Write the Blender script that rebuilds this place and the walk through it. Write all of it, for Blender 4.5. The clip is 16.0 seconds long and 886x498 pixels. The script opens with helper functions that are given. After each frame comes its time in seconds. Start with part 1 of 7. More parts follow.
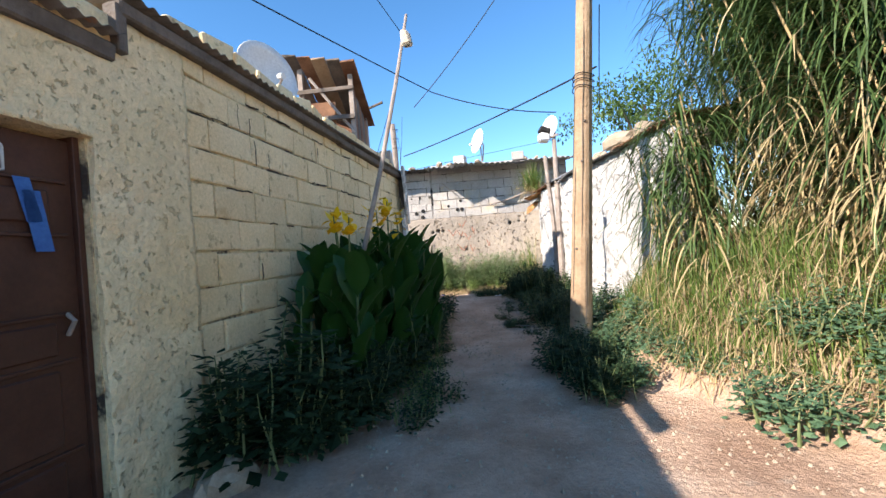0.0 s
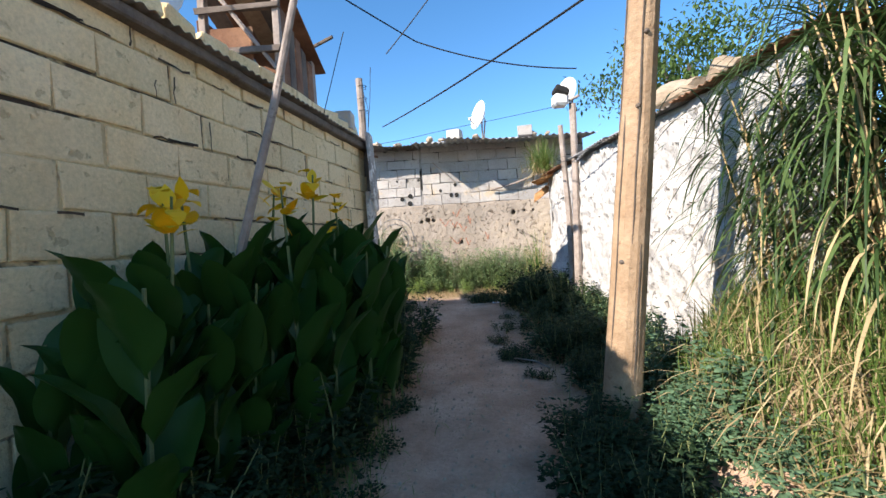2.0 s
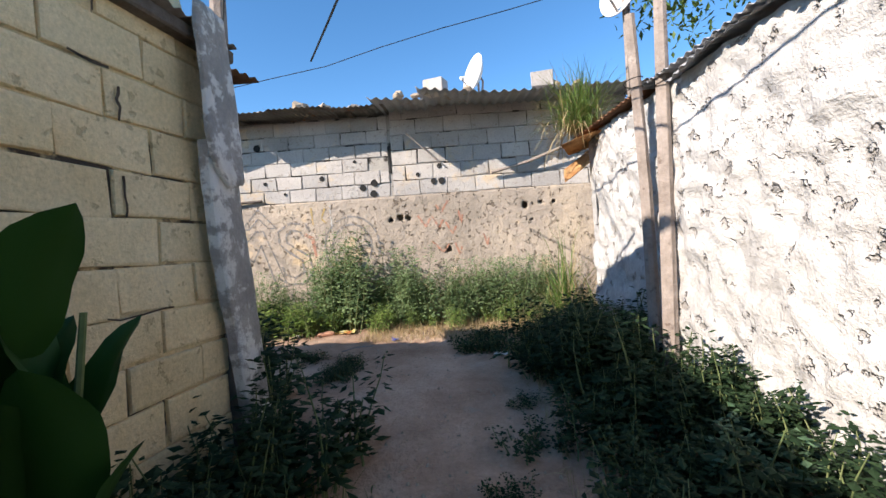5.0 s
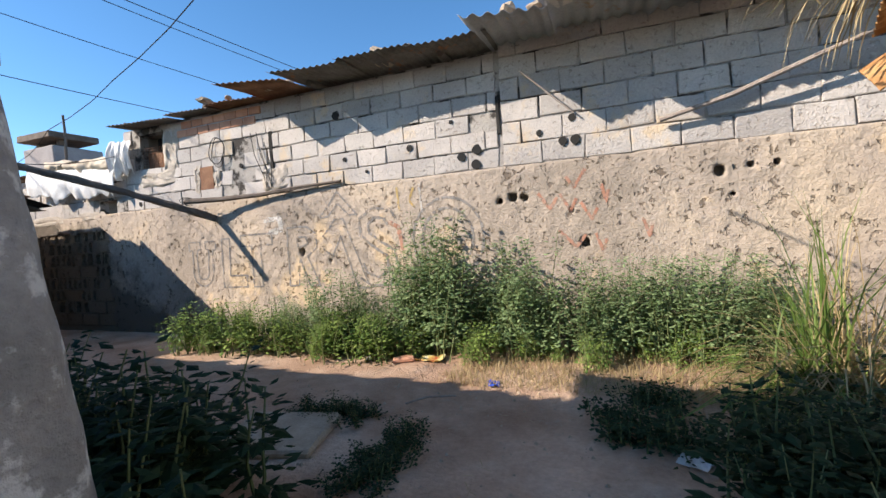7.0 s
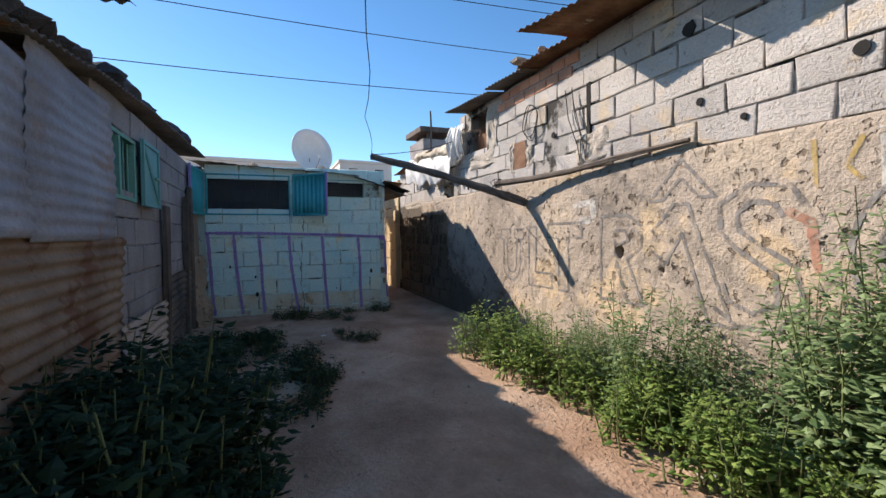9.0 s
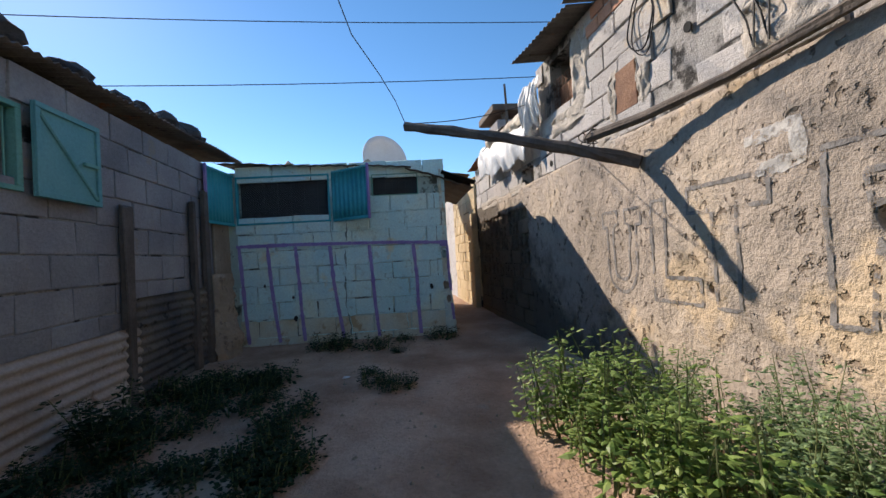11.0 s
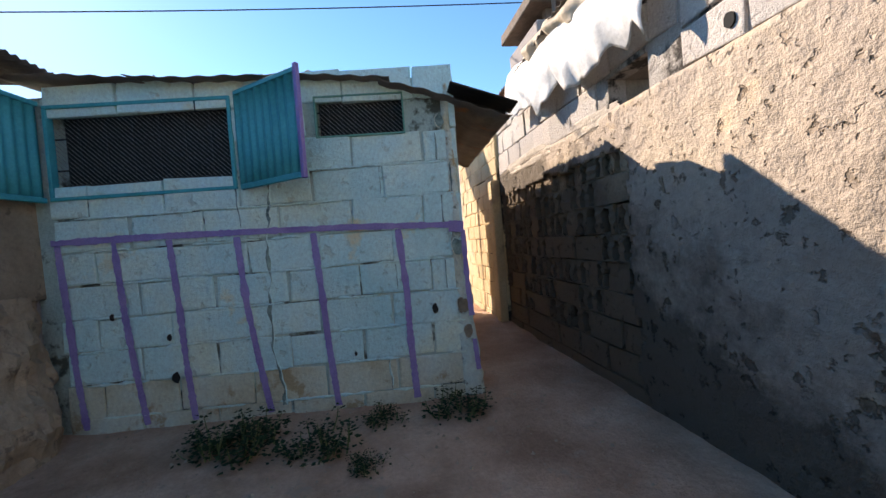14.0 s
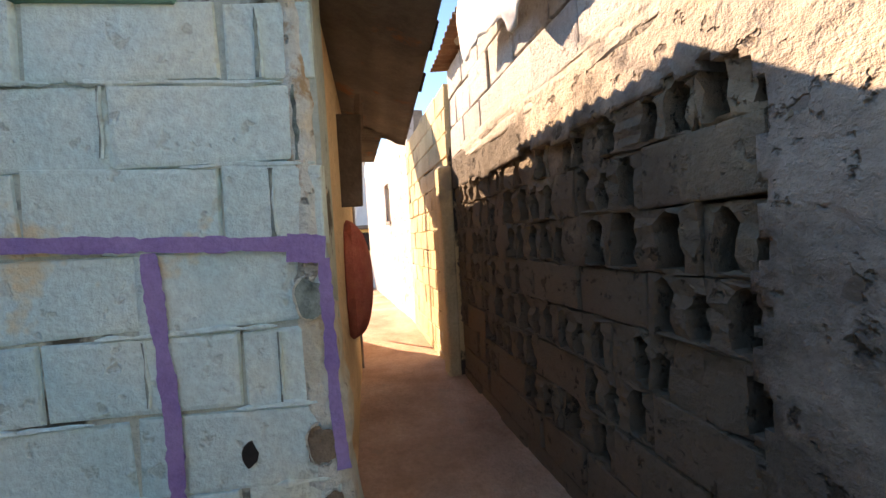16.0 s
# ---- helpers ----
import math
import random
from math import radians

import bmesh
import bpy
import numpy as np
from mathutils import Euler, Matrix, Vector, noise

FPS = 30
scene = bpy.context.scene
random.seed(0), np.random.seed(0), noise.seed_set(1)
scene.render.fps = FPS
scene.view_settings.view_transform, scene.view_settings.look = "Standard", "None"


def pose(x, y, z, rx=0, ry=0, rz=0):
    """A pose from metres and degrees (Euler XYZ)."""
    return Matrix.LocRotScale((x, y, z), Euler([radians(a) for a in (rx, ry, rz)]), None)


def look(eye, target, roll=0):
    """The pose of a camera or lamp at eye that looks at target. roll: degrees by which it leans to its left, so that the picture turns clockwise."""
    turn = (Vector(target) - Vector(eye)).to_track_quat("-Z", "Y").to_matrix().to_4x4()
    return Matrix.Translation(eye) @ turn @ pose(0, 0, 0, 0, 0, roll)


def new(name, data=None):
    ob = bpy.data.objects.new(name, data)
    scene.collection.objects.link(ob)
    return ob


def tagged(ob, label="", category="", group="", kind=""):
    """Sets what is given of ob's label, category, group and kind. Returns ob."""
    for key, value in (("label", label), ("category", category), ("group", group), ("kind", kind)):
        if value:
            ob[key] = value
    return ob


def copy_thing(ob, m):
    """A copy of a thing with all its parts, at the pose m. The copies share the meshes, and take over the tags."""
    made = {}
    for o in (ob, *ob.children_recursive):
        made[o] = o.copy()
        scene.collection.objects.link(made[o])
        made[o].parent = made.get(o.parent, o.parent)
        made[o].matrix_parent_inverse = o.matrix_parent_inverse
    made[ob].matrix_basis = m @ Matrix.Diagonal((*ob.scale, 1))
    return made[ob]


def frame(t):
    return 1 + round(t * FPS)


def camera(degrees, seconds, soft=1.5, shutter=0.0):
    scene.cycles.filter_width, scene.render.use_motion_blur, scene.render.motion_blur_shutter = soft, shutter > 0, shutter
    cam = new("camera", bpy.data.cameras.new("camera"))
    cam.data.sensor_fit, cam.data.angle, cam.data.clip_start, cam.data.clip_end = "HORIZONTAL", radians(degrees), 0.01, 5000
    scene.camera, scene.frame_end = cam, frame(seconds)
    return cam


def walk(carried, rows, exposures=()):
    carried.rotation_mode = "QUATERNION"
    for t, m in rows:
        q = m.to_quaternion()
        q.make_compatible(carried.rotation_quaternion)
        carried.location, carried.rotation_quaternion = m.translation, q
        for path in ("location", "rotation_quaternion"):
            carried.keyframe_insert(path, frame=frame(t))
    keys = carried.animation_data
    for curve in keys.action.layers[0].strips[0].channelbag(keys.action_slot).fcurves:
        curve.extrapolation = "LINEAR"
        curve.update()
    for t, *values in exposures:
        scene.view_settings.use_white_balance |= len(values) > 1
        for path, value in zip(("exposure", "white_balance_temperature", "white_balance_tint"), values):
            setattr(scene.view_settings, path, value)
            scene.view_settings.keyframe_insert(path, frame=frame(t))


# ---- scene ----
cam = camera(93.5, 16.0)
PATH = [
    (0, (0.024, 0.008, 1.169), (-0.013, 2.008, 1.184), -4.5),
    (0.5, (0.08, 0.446, 1.218), (0.148, 2.445, 1.215), -4.5),
    (1, (0.23, 0.892, 1.244), (0.229, 2.892, 1.232), -4.1),
    (1.5, (0.245, 1.336, 1.237), (0.187, 3.335, 1.194), -3.5),
    (2, (0.335, 1.741, 1.281), (0.269, 3.739, 1.237), -3.3),
    (2.5, (0.402, 2.181, 1.324), (0.222, 4.172, 1.271), -3.1),
    (3, (0.413, 2.688, 1.354), (0.386, 4.687, 1.293), -3.8),
    (3.5, (0.444, 3.179, 1.349), (0.519, 5.177, 1.295), -4.4),
    (3.7, (0.447, 3.353, 1.388), (0.497, 5.352, 1.327), -3.8),
    (5.8, (0.677, 5.432, 1.246), (0.376, 7.409, 1.249), -5.3),
    (6, (0.68, 5.611, 1.286), (0.247, 7.563, 1.261), -4.4),
    (6.5, (0.622, 6.088, 1.299), (0.072, 8.01, 1.26), -3.6),
    (7, (0.571, 6.521, 1.309), (-0.13, 8.394, 1.271), -3.4),
    (7.5, (0.394, 6.9, 1.363), (-0.754, 8.537, 1.317), -2.1),
    (8, (0.202, 7.255, 1.44), (-1.166, 8.713, 1.387), -1.8),
    (8.5, (-0.014, 7.685, 1.492), (-1.786, 8.61, 1.434), -0.7),
    (8.7, (-0.101, 7.842, 1.482), (-1.913, 8.686, 1.415), -0.4),
    (10.8, (-1.556, 8.994, 1.197), (-3.521, 9.366, 1.228), -3.3),
    (11, (-1.747, 9.058, 1.231), (-3.725, 9.357, 1.259), -3.2),
    (11.5, (-2.218, 9.113, 1.207), (-4.199, 9.386, 1.192), -2.6),
    (12, (-2.645, 9.208, 1.212), (-4.627, 9.477, 1.191), -2.5),
    (12.5, (-3.081, 9.256, 1.25), (-5.067, 9.493, 1.23), -2.3),
    (13, (-3.52, 9.257, 1.272), (-5.505, 9.496, 1.233), -4.1),
    (13.5, (-3.973, 9.335, 1.298), (-5.958, 9.573, 1.251), -4.1),
    (14, (-4.398, 9.372, 1.307), (-6.376, 9.667, 1.259), -4.5),
    (14.5, (-4.777, 9.45, 1.339), (-6.725, 9.898, 1.273), -4.9),
    (15, (-5.219, 9.656, 1.356), (-7.167, 10.107, 1.305), -4.5),
    (15.5, (-5.69, 9.821, 1.364), (-7.634, 10.287, 1.306), -3.6),
    (16, (-6.076, 10.023, 1.402), (-8.024, 10.47, 1.341), -3.3),
]
EXPOSURES = [(0, 1.3, 6700, 14), (1.0, 1.28, 6700, 14), (2.5, 1.08, 6600, 13), (6, 0.98, 6800, 15), (8.0, 0.84, 6900, 15), (8.5, 0.78, 6900, 16), (11, 0.56, 6900, 16), (12.5, 0.68, 7000, 17), (13.5, 1.1, 7300, 18), (14.5, 1.36, 7900, 20), (15.5, 1.8, 9200, 25), (16, 1.8, 9700, 28)]
walk(cam, [(t, look(eye, target, roll)) for t, eye, target, roll in PATH], EXPOSURES)

# ---- light ----
SUN_WAY = Vector((2.04, 1.57, -1.52)).normalized()
sun_data = bpy.data.lights.new("sun", "SUN")
sun_data.energy, sun_data.angle, sun_data.color = 4.6, radians(0.53), (1.0, 0.93, 0.82)
sun = new("sun", sun_data)
sun.matrix_world = Matrix.Translation((-20, -15, 18)) @ SUN_WAY.to_track_quat("-Z", "Y").to_matrix().to_4x4()
world = bpy.data.worlds.new("sky")
scene.world = world
world.use_nodes = True
wn = world.node_tree.nodes
sky = wn.new("ShaderNodeTexSky")
sky.sky_type, sky.sun_disc = "NISHITA", False
sky.sun_elevation, sky.sun_rotation = radians(30.6), radians(232.4)
sky.air_density, sky.dust_density, sky.ozone_density = 1.0, 0.25, 2.4
sky.altitude = 1800
wn["Background"].inputs["Strength"].default_value = 0.14
clear = wn.new("ShaderNodeHueSaturation")
clear.inputs["Hue"].default_value, clear.inputs["Saturation"].default_value = 0.495, 1.22
world.node_tree.links.new(sky.outputs[0], clear.inputs["Color"])
world.node_tree.links.new(clear.outputs[0], wn["Background"].inputs["Color"])


# ---- materials ----
def mat(name, cols, scale=2.5, rough=0.9, bump=0.25, fine=70.0, rand=0.0, metal=0.0, spots=None, spot_scale=9.0, spot_at=0.62, trans=0.0, local=False, pits=0.0, pit_scale=16.0, pit_dark=0.42, soot_shade=None):
    """cols: two or three colours mixed by noise; rand: brightness that varies from object to object; spots: a colour of blotches."""
    m = bpy.data.materials.new(name)
    m.use_nodes = True
    nt = m.node_tree
    n, l = nt.nodes, nt.links
    bsdf = n["Principled BSDF"]
    if local:
        pos = n.new("ShaderNodeTexCoord").outputs["Object"]
    else:
        pos = n.new("ShaderNodeNewGeometry").outputs["Position"]

    def tex(sc, detail=6.0, rg=0.6):
        t = n.new("ShaderNodeTexNoise")
        t.inputs["Scale"].default_value, t.inputs["Detail"].default_value, t.inputs["Roughness"].default_value = sc, detail, rg
        l.new(pos, t.inputs["Vector"])
        return t.outputs["Fac"]

    def ramp(fac, stops):
        r = n.new("ShaderNodeValToRGB")
        e = r.color_ramp.elements
        while len(e) < len(stops):
            e.new(0.5)
        for k, (p, c) in zip(e, stops):
            k.position, k.color = p, (*c, 1.0)
        l.new(fac, r.inputs["Fac"])
        return r.outputs["Color"]

    def mix(fac, a, b, kind="MIX"):
        x = n.new("ShaderNodeMix")
        x.data_type, x.blend_type = "RGBA", kind
        for sock, v in ((x.inputs[0], fac), (x.inputs[6], a), (x.inputs[7], b)):
            if isinstance(v, (int, float)):
                sock.default_value = v
            elif isinstance(v, tuple):
                sock.default_value = (*v, 1.0)
            else:
                l.new(v, sock)
        return x.outputs[2]

    k = len(cols)
    col = ramp(tex(scale), [(0.33 + 0.34 * i / max(1, k - 1), c) for i, c in enumerate(cols)])
    grain = tex(fine, 4.0, 0.7)
    col = mix(0.55, col, ramp(grain, [(0.3, (0.72, 0.72, 0.72)), (0.7, (1.2, 1.2, 1.2))]), "MULTIPLY")
    if spots:
        f = ramp(tex(spot_scale, 5.0, 0.65), [(spot_at, (0, 0, 0)), (spot_at + 0.07, (1, 1, 1))])
        col = mix(f, col, spots)
    if rand:
        info = n.new("ShaderNodeObjectInfo")
        col = mix(1.0, col, ramp(info.outputs["Random"], [(0.0, (1 - rand,) * 3), (1.0, (1 + rand * 0.6, 1 + rand * 0.5, 1 + rand * 0.4))]), "MULTIPLY")
    # blackening and the wall's shade, both painted darker towards -x and the ground
    if soot_shade:
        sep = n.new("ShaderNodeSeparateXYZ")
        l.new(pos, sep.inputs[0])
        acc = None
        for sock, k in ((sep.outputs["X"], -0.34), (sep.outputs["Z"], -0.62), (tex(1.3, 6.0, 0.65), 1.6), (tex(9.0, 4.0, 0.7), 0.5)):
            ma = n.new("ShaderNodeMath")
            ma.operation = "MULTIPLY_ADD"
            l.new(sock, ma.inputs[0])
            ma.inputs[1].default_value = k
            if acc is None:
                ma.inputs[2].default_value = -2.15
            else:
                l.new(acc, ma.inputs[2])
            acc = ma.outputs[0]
        col = mix(ramp(acc, [(0.30, (0, 0, 0)), (0.62, (1, 1, 1))]), col, soot_shade)
    if pits:
        mask = ramp(tex(3.0, 3.0), [(0.36, (0, 0, 0)), (0.50, (1, 1, 1))])
        pit = ramp(tex(pit_scale * 0.55, 3.5, 0.6), [(0.60, (0, 0, 0)), (0.65, (1, 1, 1))])
        pit = mix(1.0, pit, mask, "MULTIPLY")
        col = mix(pit, col, mix(1.0, col, (pit_dark, pit_dark * 0.96, pit_dark * 0.92), "MULTIPLY"))
    l.new(col, bsdf.inputs["Base Color"])
    bsdf.inputs["Roughness"].default_value, bsdf.inputs["Metallic"].default_value = rough, metal
    bsdf.inputs["Specular IOR Level"].default_value = 0.25
    if bump:
        b = n.new("ShaderNodeBump")
        b.inputs["Strength"].default_value, b.inputs["Distance"].default_value = bump, 0.02
        h = n.new("ShaderNodeMath")
        h.operation = "ADD"
        l.new(tex(fine * 0.35, 5.0, 0.7), h.inputs[0])
        l.new(grain, h.inputs[1])
        top = h.outputs[0]
        if pits:
            g = n.new("ShaderNodeMath")
            g.operation = "MULTIPLY_ADD"
            l.new(pit, g.inputs[0])
            g.inputs[1].default_value = -pits
            l.new(top, g.inputs[2])
            top = g.outputs[0]
        l.new(top, b.inputs["Height"])
        l.new(b.outputs["Normal"], bsdf.inputs["Normal"])
    if trans:
        t = n.new("ShaderNodeBsdfTranslucent")
        l.new(col, t.inputs["Color"])
        s = n.new("ShaderNodeMixShader")
        s.inputs[0].default_value = trans
        l.new(bsdf.outputs[0], s.inputs[1])
        l.new(t.outputs[0], s.inputs[2])
        l.new(s.outputs[0], n["Material Output"].inputs["Surface"])
    return m


def leaf_mat(name, dark, light, trans=0.3, rough=0.5, spec=0.3):
    """Foliage, each leaf with its own tone."""
    m = bpy.data.materials.new(name)
    m.use_nodes = True
    nt = m.node_tree
    n, l = nt.nodes, nt.links
    bsdf = n["Principled BSDF"]
    geo = n.new("ShaderNodeNewGeometry")
    r = n.new("ShaderNodeValToRGB")
    r.color_ramp.elements[0].color, r.color_ramp.elements[1].color = (*dark, 1), (*light, 1)
    l.new(geo.outputs["Random Per Island"], r.inputs["Fac"])
    l.new(r.outputs[0], bsdf.inputs["Base Color"])
    bsdf.inputs["Roughness"].default_value = rough
    bsdf.inputs["Specular IOR Level"].default_value = spec
    t = n.new("ShaderNodeBsdfTranslucent")
    l.new(r.outputs[0], t.inputs["Color"])
    s = n.new("ShaderNodeMixShader")
    s.inputs[0].default_value = trans
    l.new(bsdf.outputs[0], s.inputs[1])
    l.new(t.outputs[0], s.inputs[2])
    l.new(s.outputs[0], n["Material Output"].inputs["Surface"])
    return m


M_DIRT = mat("dirt", [(0.34, 0.21, 0.14), (0.48, 0.32, 0.225), (0.60, 0.43, 0.32)], 1.6, 0.95, 1.0, 34, spots=(0.40, 0.30, 0.225), spot_scale=5)
M_CREAM = mat("cream_paint", [(0.76, 0.58, 0.32), (0.86, 0.70, 0.44)], 1.8, 0.85, 0.5, 50, rand=0.09, spots=(0.66, 0.47, 0.25), spot_scale=3, spot_at=0.64, pits=0.8, pit_scale=26.0, pit_dark=0.75)
M_CREAM_R = mat("cream_render", [(0.74, 0.57, 0.32), (0.86, 0.70, 0.44)], 1.5, 0.9, 0.8, 28, pits=1.5, pit_scale=42.0, pit_dark=0.78)
M_MORTAR = mat("mortar", [(0.20, 0.17, 0.14), (0.32, 0.28, 0.23)], 5, 0.95, 0.5, 60)
M_MORTAR_D = mat("dark_open_joint", [(0.035, 0.026, 0.02), (0.11, 0.08, 0.055)], 9, 0.95, 0.4, 60)
M_GREY = mat("grey_block", [(0.42, 0.39, 0.365), (0.55, 0.515, 0.48)], 1.4, 0.95, 0.6, 50, rand=0.16, spots=(0.56, 0.46, 0.34), spot_scale=1.6, spot_at=0.58, pits=1.2, pit_scale=44.0, pit_dark=0.78)
J_CREAM = mat("painted_cream_joint", [(0.58, 0.44, 0.25), (0.74, 0.58, 0.34)], 3, 0.9, 0.6, 50, spots=(0.06, 0.045, 0.035), spot_scale=2.6, spot_at=0.51)
J_GREY = mat("grey_joint", [(0.28, 0.26, 0.24), (0.42, 0.39, 0.35)], 3, 0.95, 0.6, 50, spots=(0.05, 0.045, 0.04), spot_scale=3.4, spot_at=0.50)
J_BLUE = mat("painted_blue_joint", [(0.36, 0.50, 0.47), (0.52, 0.62, 0.54)], 3, 0.9, 0.6, 50, spots=(0.09, 0.10, 0.08), spot_scale=3.6, spot_at=0.55)
M_DARKSHEET = mat("dark_mottled_sheet", [(0.07, 0.068, 0.07), (0.14, 0.125, 0.11), (0.25, 0.205, 0.155)], 1.4, 0.95, 0.6, 34, pits=2.5)
M_GREY_D = mat("weathered_block", [(0.26, 0.245, 0.25), (0.38, 0.36, 0.35)], 2.0, 0.95, 0.5, 50, rand=0.14, spots=(0.36, 0.30, 0.24), spot_scale=3)
M_RENDER = mat("cement_render", [(0.32, 0.27, 0.22), (0.43, 0.36, 0.295), (0.53, 0.435, 0.33)], 0.7, 0.95, 0.8, 30, spots=(0.57, 0.44, 0.30), spot_scale=1.5, spot_at=0.58, pits=3.2, pit_scale=26.0, pit_dark=0.5, soot_shade=(0.135, 0.112, 0.088))
M_WHITE = mat("whitewash", [(0.44, 0.42, 0.40), (0.58, 0.565, 0.545)], 2.0, 0.9, 0.9, 24, spots=(0.34, 0.325, 0.31), spot_scale=4, spot_at=0.64, pits=2.0, pit_scale=20.0, pit_dark=0.72)
M_BLUE = mat("pale_blue_paint", [(0.43, 0.74, 0.77), (0.60, 0.83, 0.81), (0.75, 0.84, 0.69)], 1.1, 0.85, 0.5, 45, rand=0.05, spots=(0.70, 0.66, 0.46), spot_scale=2.0, spot_at=0.62, pits=0.6, pit_scale=22.0, pit_dark=0.85)
M_PURPLE = mat("purple_paint", [(0.26, 0.19, 0.44), (0.36, 0.28, 0.54)], 6, 0.8, 0.3, 60)
M_TURQ = mat("turquoise_paint", [(0.02, 0.30, 0.34), (0.05, 0.42, 0.46)], 3, 0.5, 0.15, 50, spots=(0.10, 0.20, 0.22), spot_at=0.7)
M_GREENP = mat("green_paint", [(0.12, 0.34, 0.27), (0.20, 0.44, 0.36)], 3, 0.6, 0.2, 50)
M_ROOF = mat("roof_sheet", [(0.10, 0.085, 0.072), (0.21, 0.185, 0.165)], 3, 0.75, 0.3, 40, spots=(0.26, 0.12, 0.06), spot_scale=4, spot_at=0.6)
M_RUST = mat("rusted_sheet", [(0.13, 0.055, 0.03), (0.30, 0.16, 0.09)], 3, 0.8, 0.4, 40)
M_ZINC = mat("galvanised_sheet", [(0.27, 0.27, 0.28), (0.40, 0.40, 0.41)], 1.6, 0.6, 0.25, 40, metal=0.0, spots=(0.34, 0.24, 0.17), spot_scale=2.6, spot_at=0.62)
M_WOOD = mat("weathered_wood", [(0.304, 0.200, 0.120), (0.416, 0.296, 0.192)], 5, 0.85, 0.5, 30, spots=(0.26, 0.16, 0.10), spot_scale=14, spot_at=0.64)
M_WOOD_D = mat("dark_wood", [(0.10, 0.08, 0.065), (0.18, 0.145, 0.12)], 5, 0.85, 0.5, 30)
M_WOOD_G = mat("grey_wood", [(0.24, 0.195, 0.165), (0.38, 0.32, 0.28)], 5, 0.85, 0.5, 30, spots=(0.16, 0.12, 0.10), spot_scale=12, spot_at=0.62)
M_ORANGE = mat("orange_rust", [(0.30, 0.13, 0.045), (0.52, 0.30, 0.13)], 4, 0.8, 0.4, 40, spots=(0.14, 0.06, 0.03), spot_scale=6, spot_at=0.58)
M_DSTONE = mat("dark_stone", [(0.05, 0.045, 0.045), (0.11, 0.095, 0.085)], 4, 0.95, 0.6, 50)
M_DOOR = mat("brown_door_paint", [(0.055, 0.022, 0.014), (0.085, 0.036, 0.022)], 4, 0.5, 0.15, 40)
# Near-black for black parts, and for darkness painted into rooms, holes and gaps.
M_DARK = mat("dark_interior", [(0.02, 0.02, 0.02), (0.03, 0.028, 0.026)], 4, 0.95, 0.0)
M_STONE = mat("stone", [(0.32, 0.25, 0.18), (0.48, 0.39, 0.29)], 4, 0.95, 0.5, 50)
M_PLASTIC = mat("white_plastic_sheet", [(0.72, 0.71, 0.69), (0.84, 0.83, 0.81)], 3, 0.45, 0.1, 40, trans=0.25)
M_TARP = mat("tan_tarpaulin", [(0.42, 0.34, 0.25), (0.55, 0.47, 0.36)], 3, 0.7, 0.2, 40)
M_DISH = mat("dish_white", [(0.62, 0.62, 0.61), (0.70, 0.70, 0.69)], 3, 0.5, 0.05, 40)
M_WIRE = mat("black_wire", [(0.012, 0.012, 0.012), (0.02, 0.02, 0.02)], 3, 0.6, 0.0)
def worn(m, keep):
    """Spray paint that lets the wall show through where it has worn off."""
    nt = m.node_tree
    n, l = nt.nodes, nt.links
    t, r, g = n.new("ShaderNodeTexNoise"), n.new("ShaderNodeMapRange"), n.new("ShaderNodeNewGeometry")
    t.inputs["Scale"].default_value, t.inputs["Detail"].default_value = 22.0, 6.0
    r.inputs["From Min"].default_value, r.inputs["From Max"].default_value = 0.34, 0.52
    r.inputs["To Max"].default_value = keep
    l.new(g.outputs["Position"], t.inputs["Vector"])
    l.new(t.outputs["Fac"], r.inputs["Value"])
    l.new(r.outputs[0], n["Principled BSDF"].inputs["Alpha"])


M_PAINT_G = mat("grey_spray_paint", [(0.20, 0.19, 0.18), (0.29, 0.27, 0.25)], 9, 0.9, 0.4, 38)
M_PAINT_R = mat("red_spray_paint", [(0.46, 0.20, 0.13), (0.50, 0.30, 0.22)], 9, 0.9, 0.4, 38)
M_PAINT_Y = mat("yellow_spray_paint", [(0.55, 0.40, 0.18), (0.56, 0.40, 0.12)], 9, 0.9, 0.4, 38)
M_PAINT_W = mat("white_spray_paint", [(0.62, 0.60, 0.56), (0.68, 0.66, 0.62)], 9, 0.9, 0.4, 38)
for m_, keep in ((M_PAINT_G, 1.0), (M_PAINT_R, 0.75), (M_PAINT_Y, 0.7), (M_PAINT_W, 0.7)):
    worn(m_, keep)
M_STEM = mat("stem", [(0.10, 0.14, 0.05), (0.18, 0.20, 0.09)], 6, 0.7, 0.0)
M_STRAWSTEM = mat("dry_stem", [(0.36, 0.25, 0.12), (0.50, 0.37, 0.20)], 6, 0.8, 0.0)
L_WEED = leaf_mat("weed_leaf", (0.085, 0.15, 0.058), (0.29, 0.39, 0.19))
L_LIME = leaf_mat("bright_weed_leaf", (0.10, 0.19, 0.04), (0.28, 0.37, 0.10))
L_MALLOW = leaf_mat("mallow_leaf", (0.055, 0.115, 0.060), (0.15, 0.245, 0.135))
# Near-black leaf: the deep shade among the weeds is put into its colour.
L_SHADED = leaf_mat("shade_dark_leaf", (0.010, 0.024, 0.010), (0.036, 0.066, 0.030), 0.2, 0.65, 0.12)
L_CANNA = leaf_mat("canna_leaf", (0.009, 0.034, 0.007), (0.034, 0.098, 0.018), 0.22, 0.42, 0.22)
L_GRASS = leaf_mat("grass_blade", (0.07, 0.13, 0.025), (0.21, 0.29, 0.08))
L_REED = leaf_mat("reed_leaf", (0.022, 0.052, 0.014), (0.11, 0.17, 0.055))
L_STRAW = leaf_mat("dry_leaf", (0.26, 0.19, 0.09), (0.52, 0.41, 0.23), 0.2, 0.75)
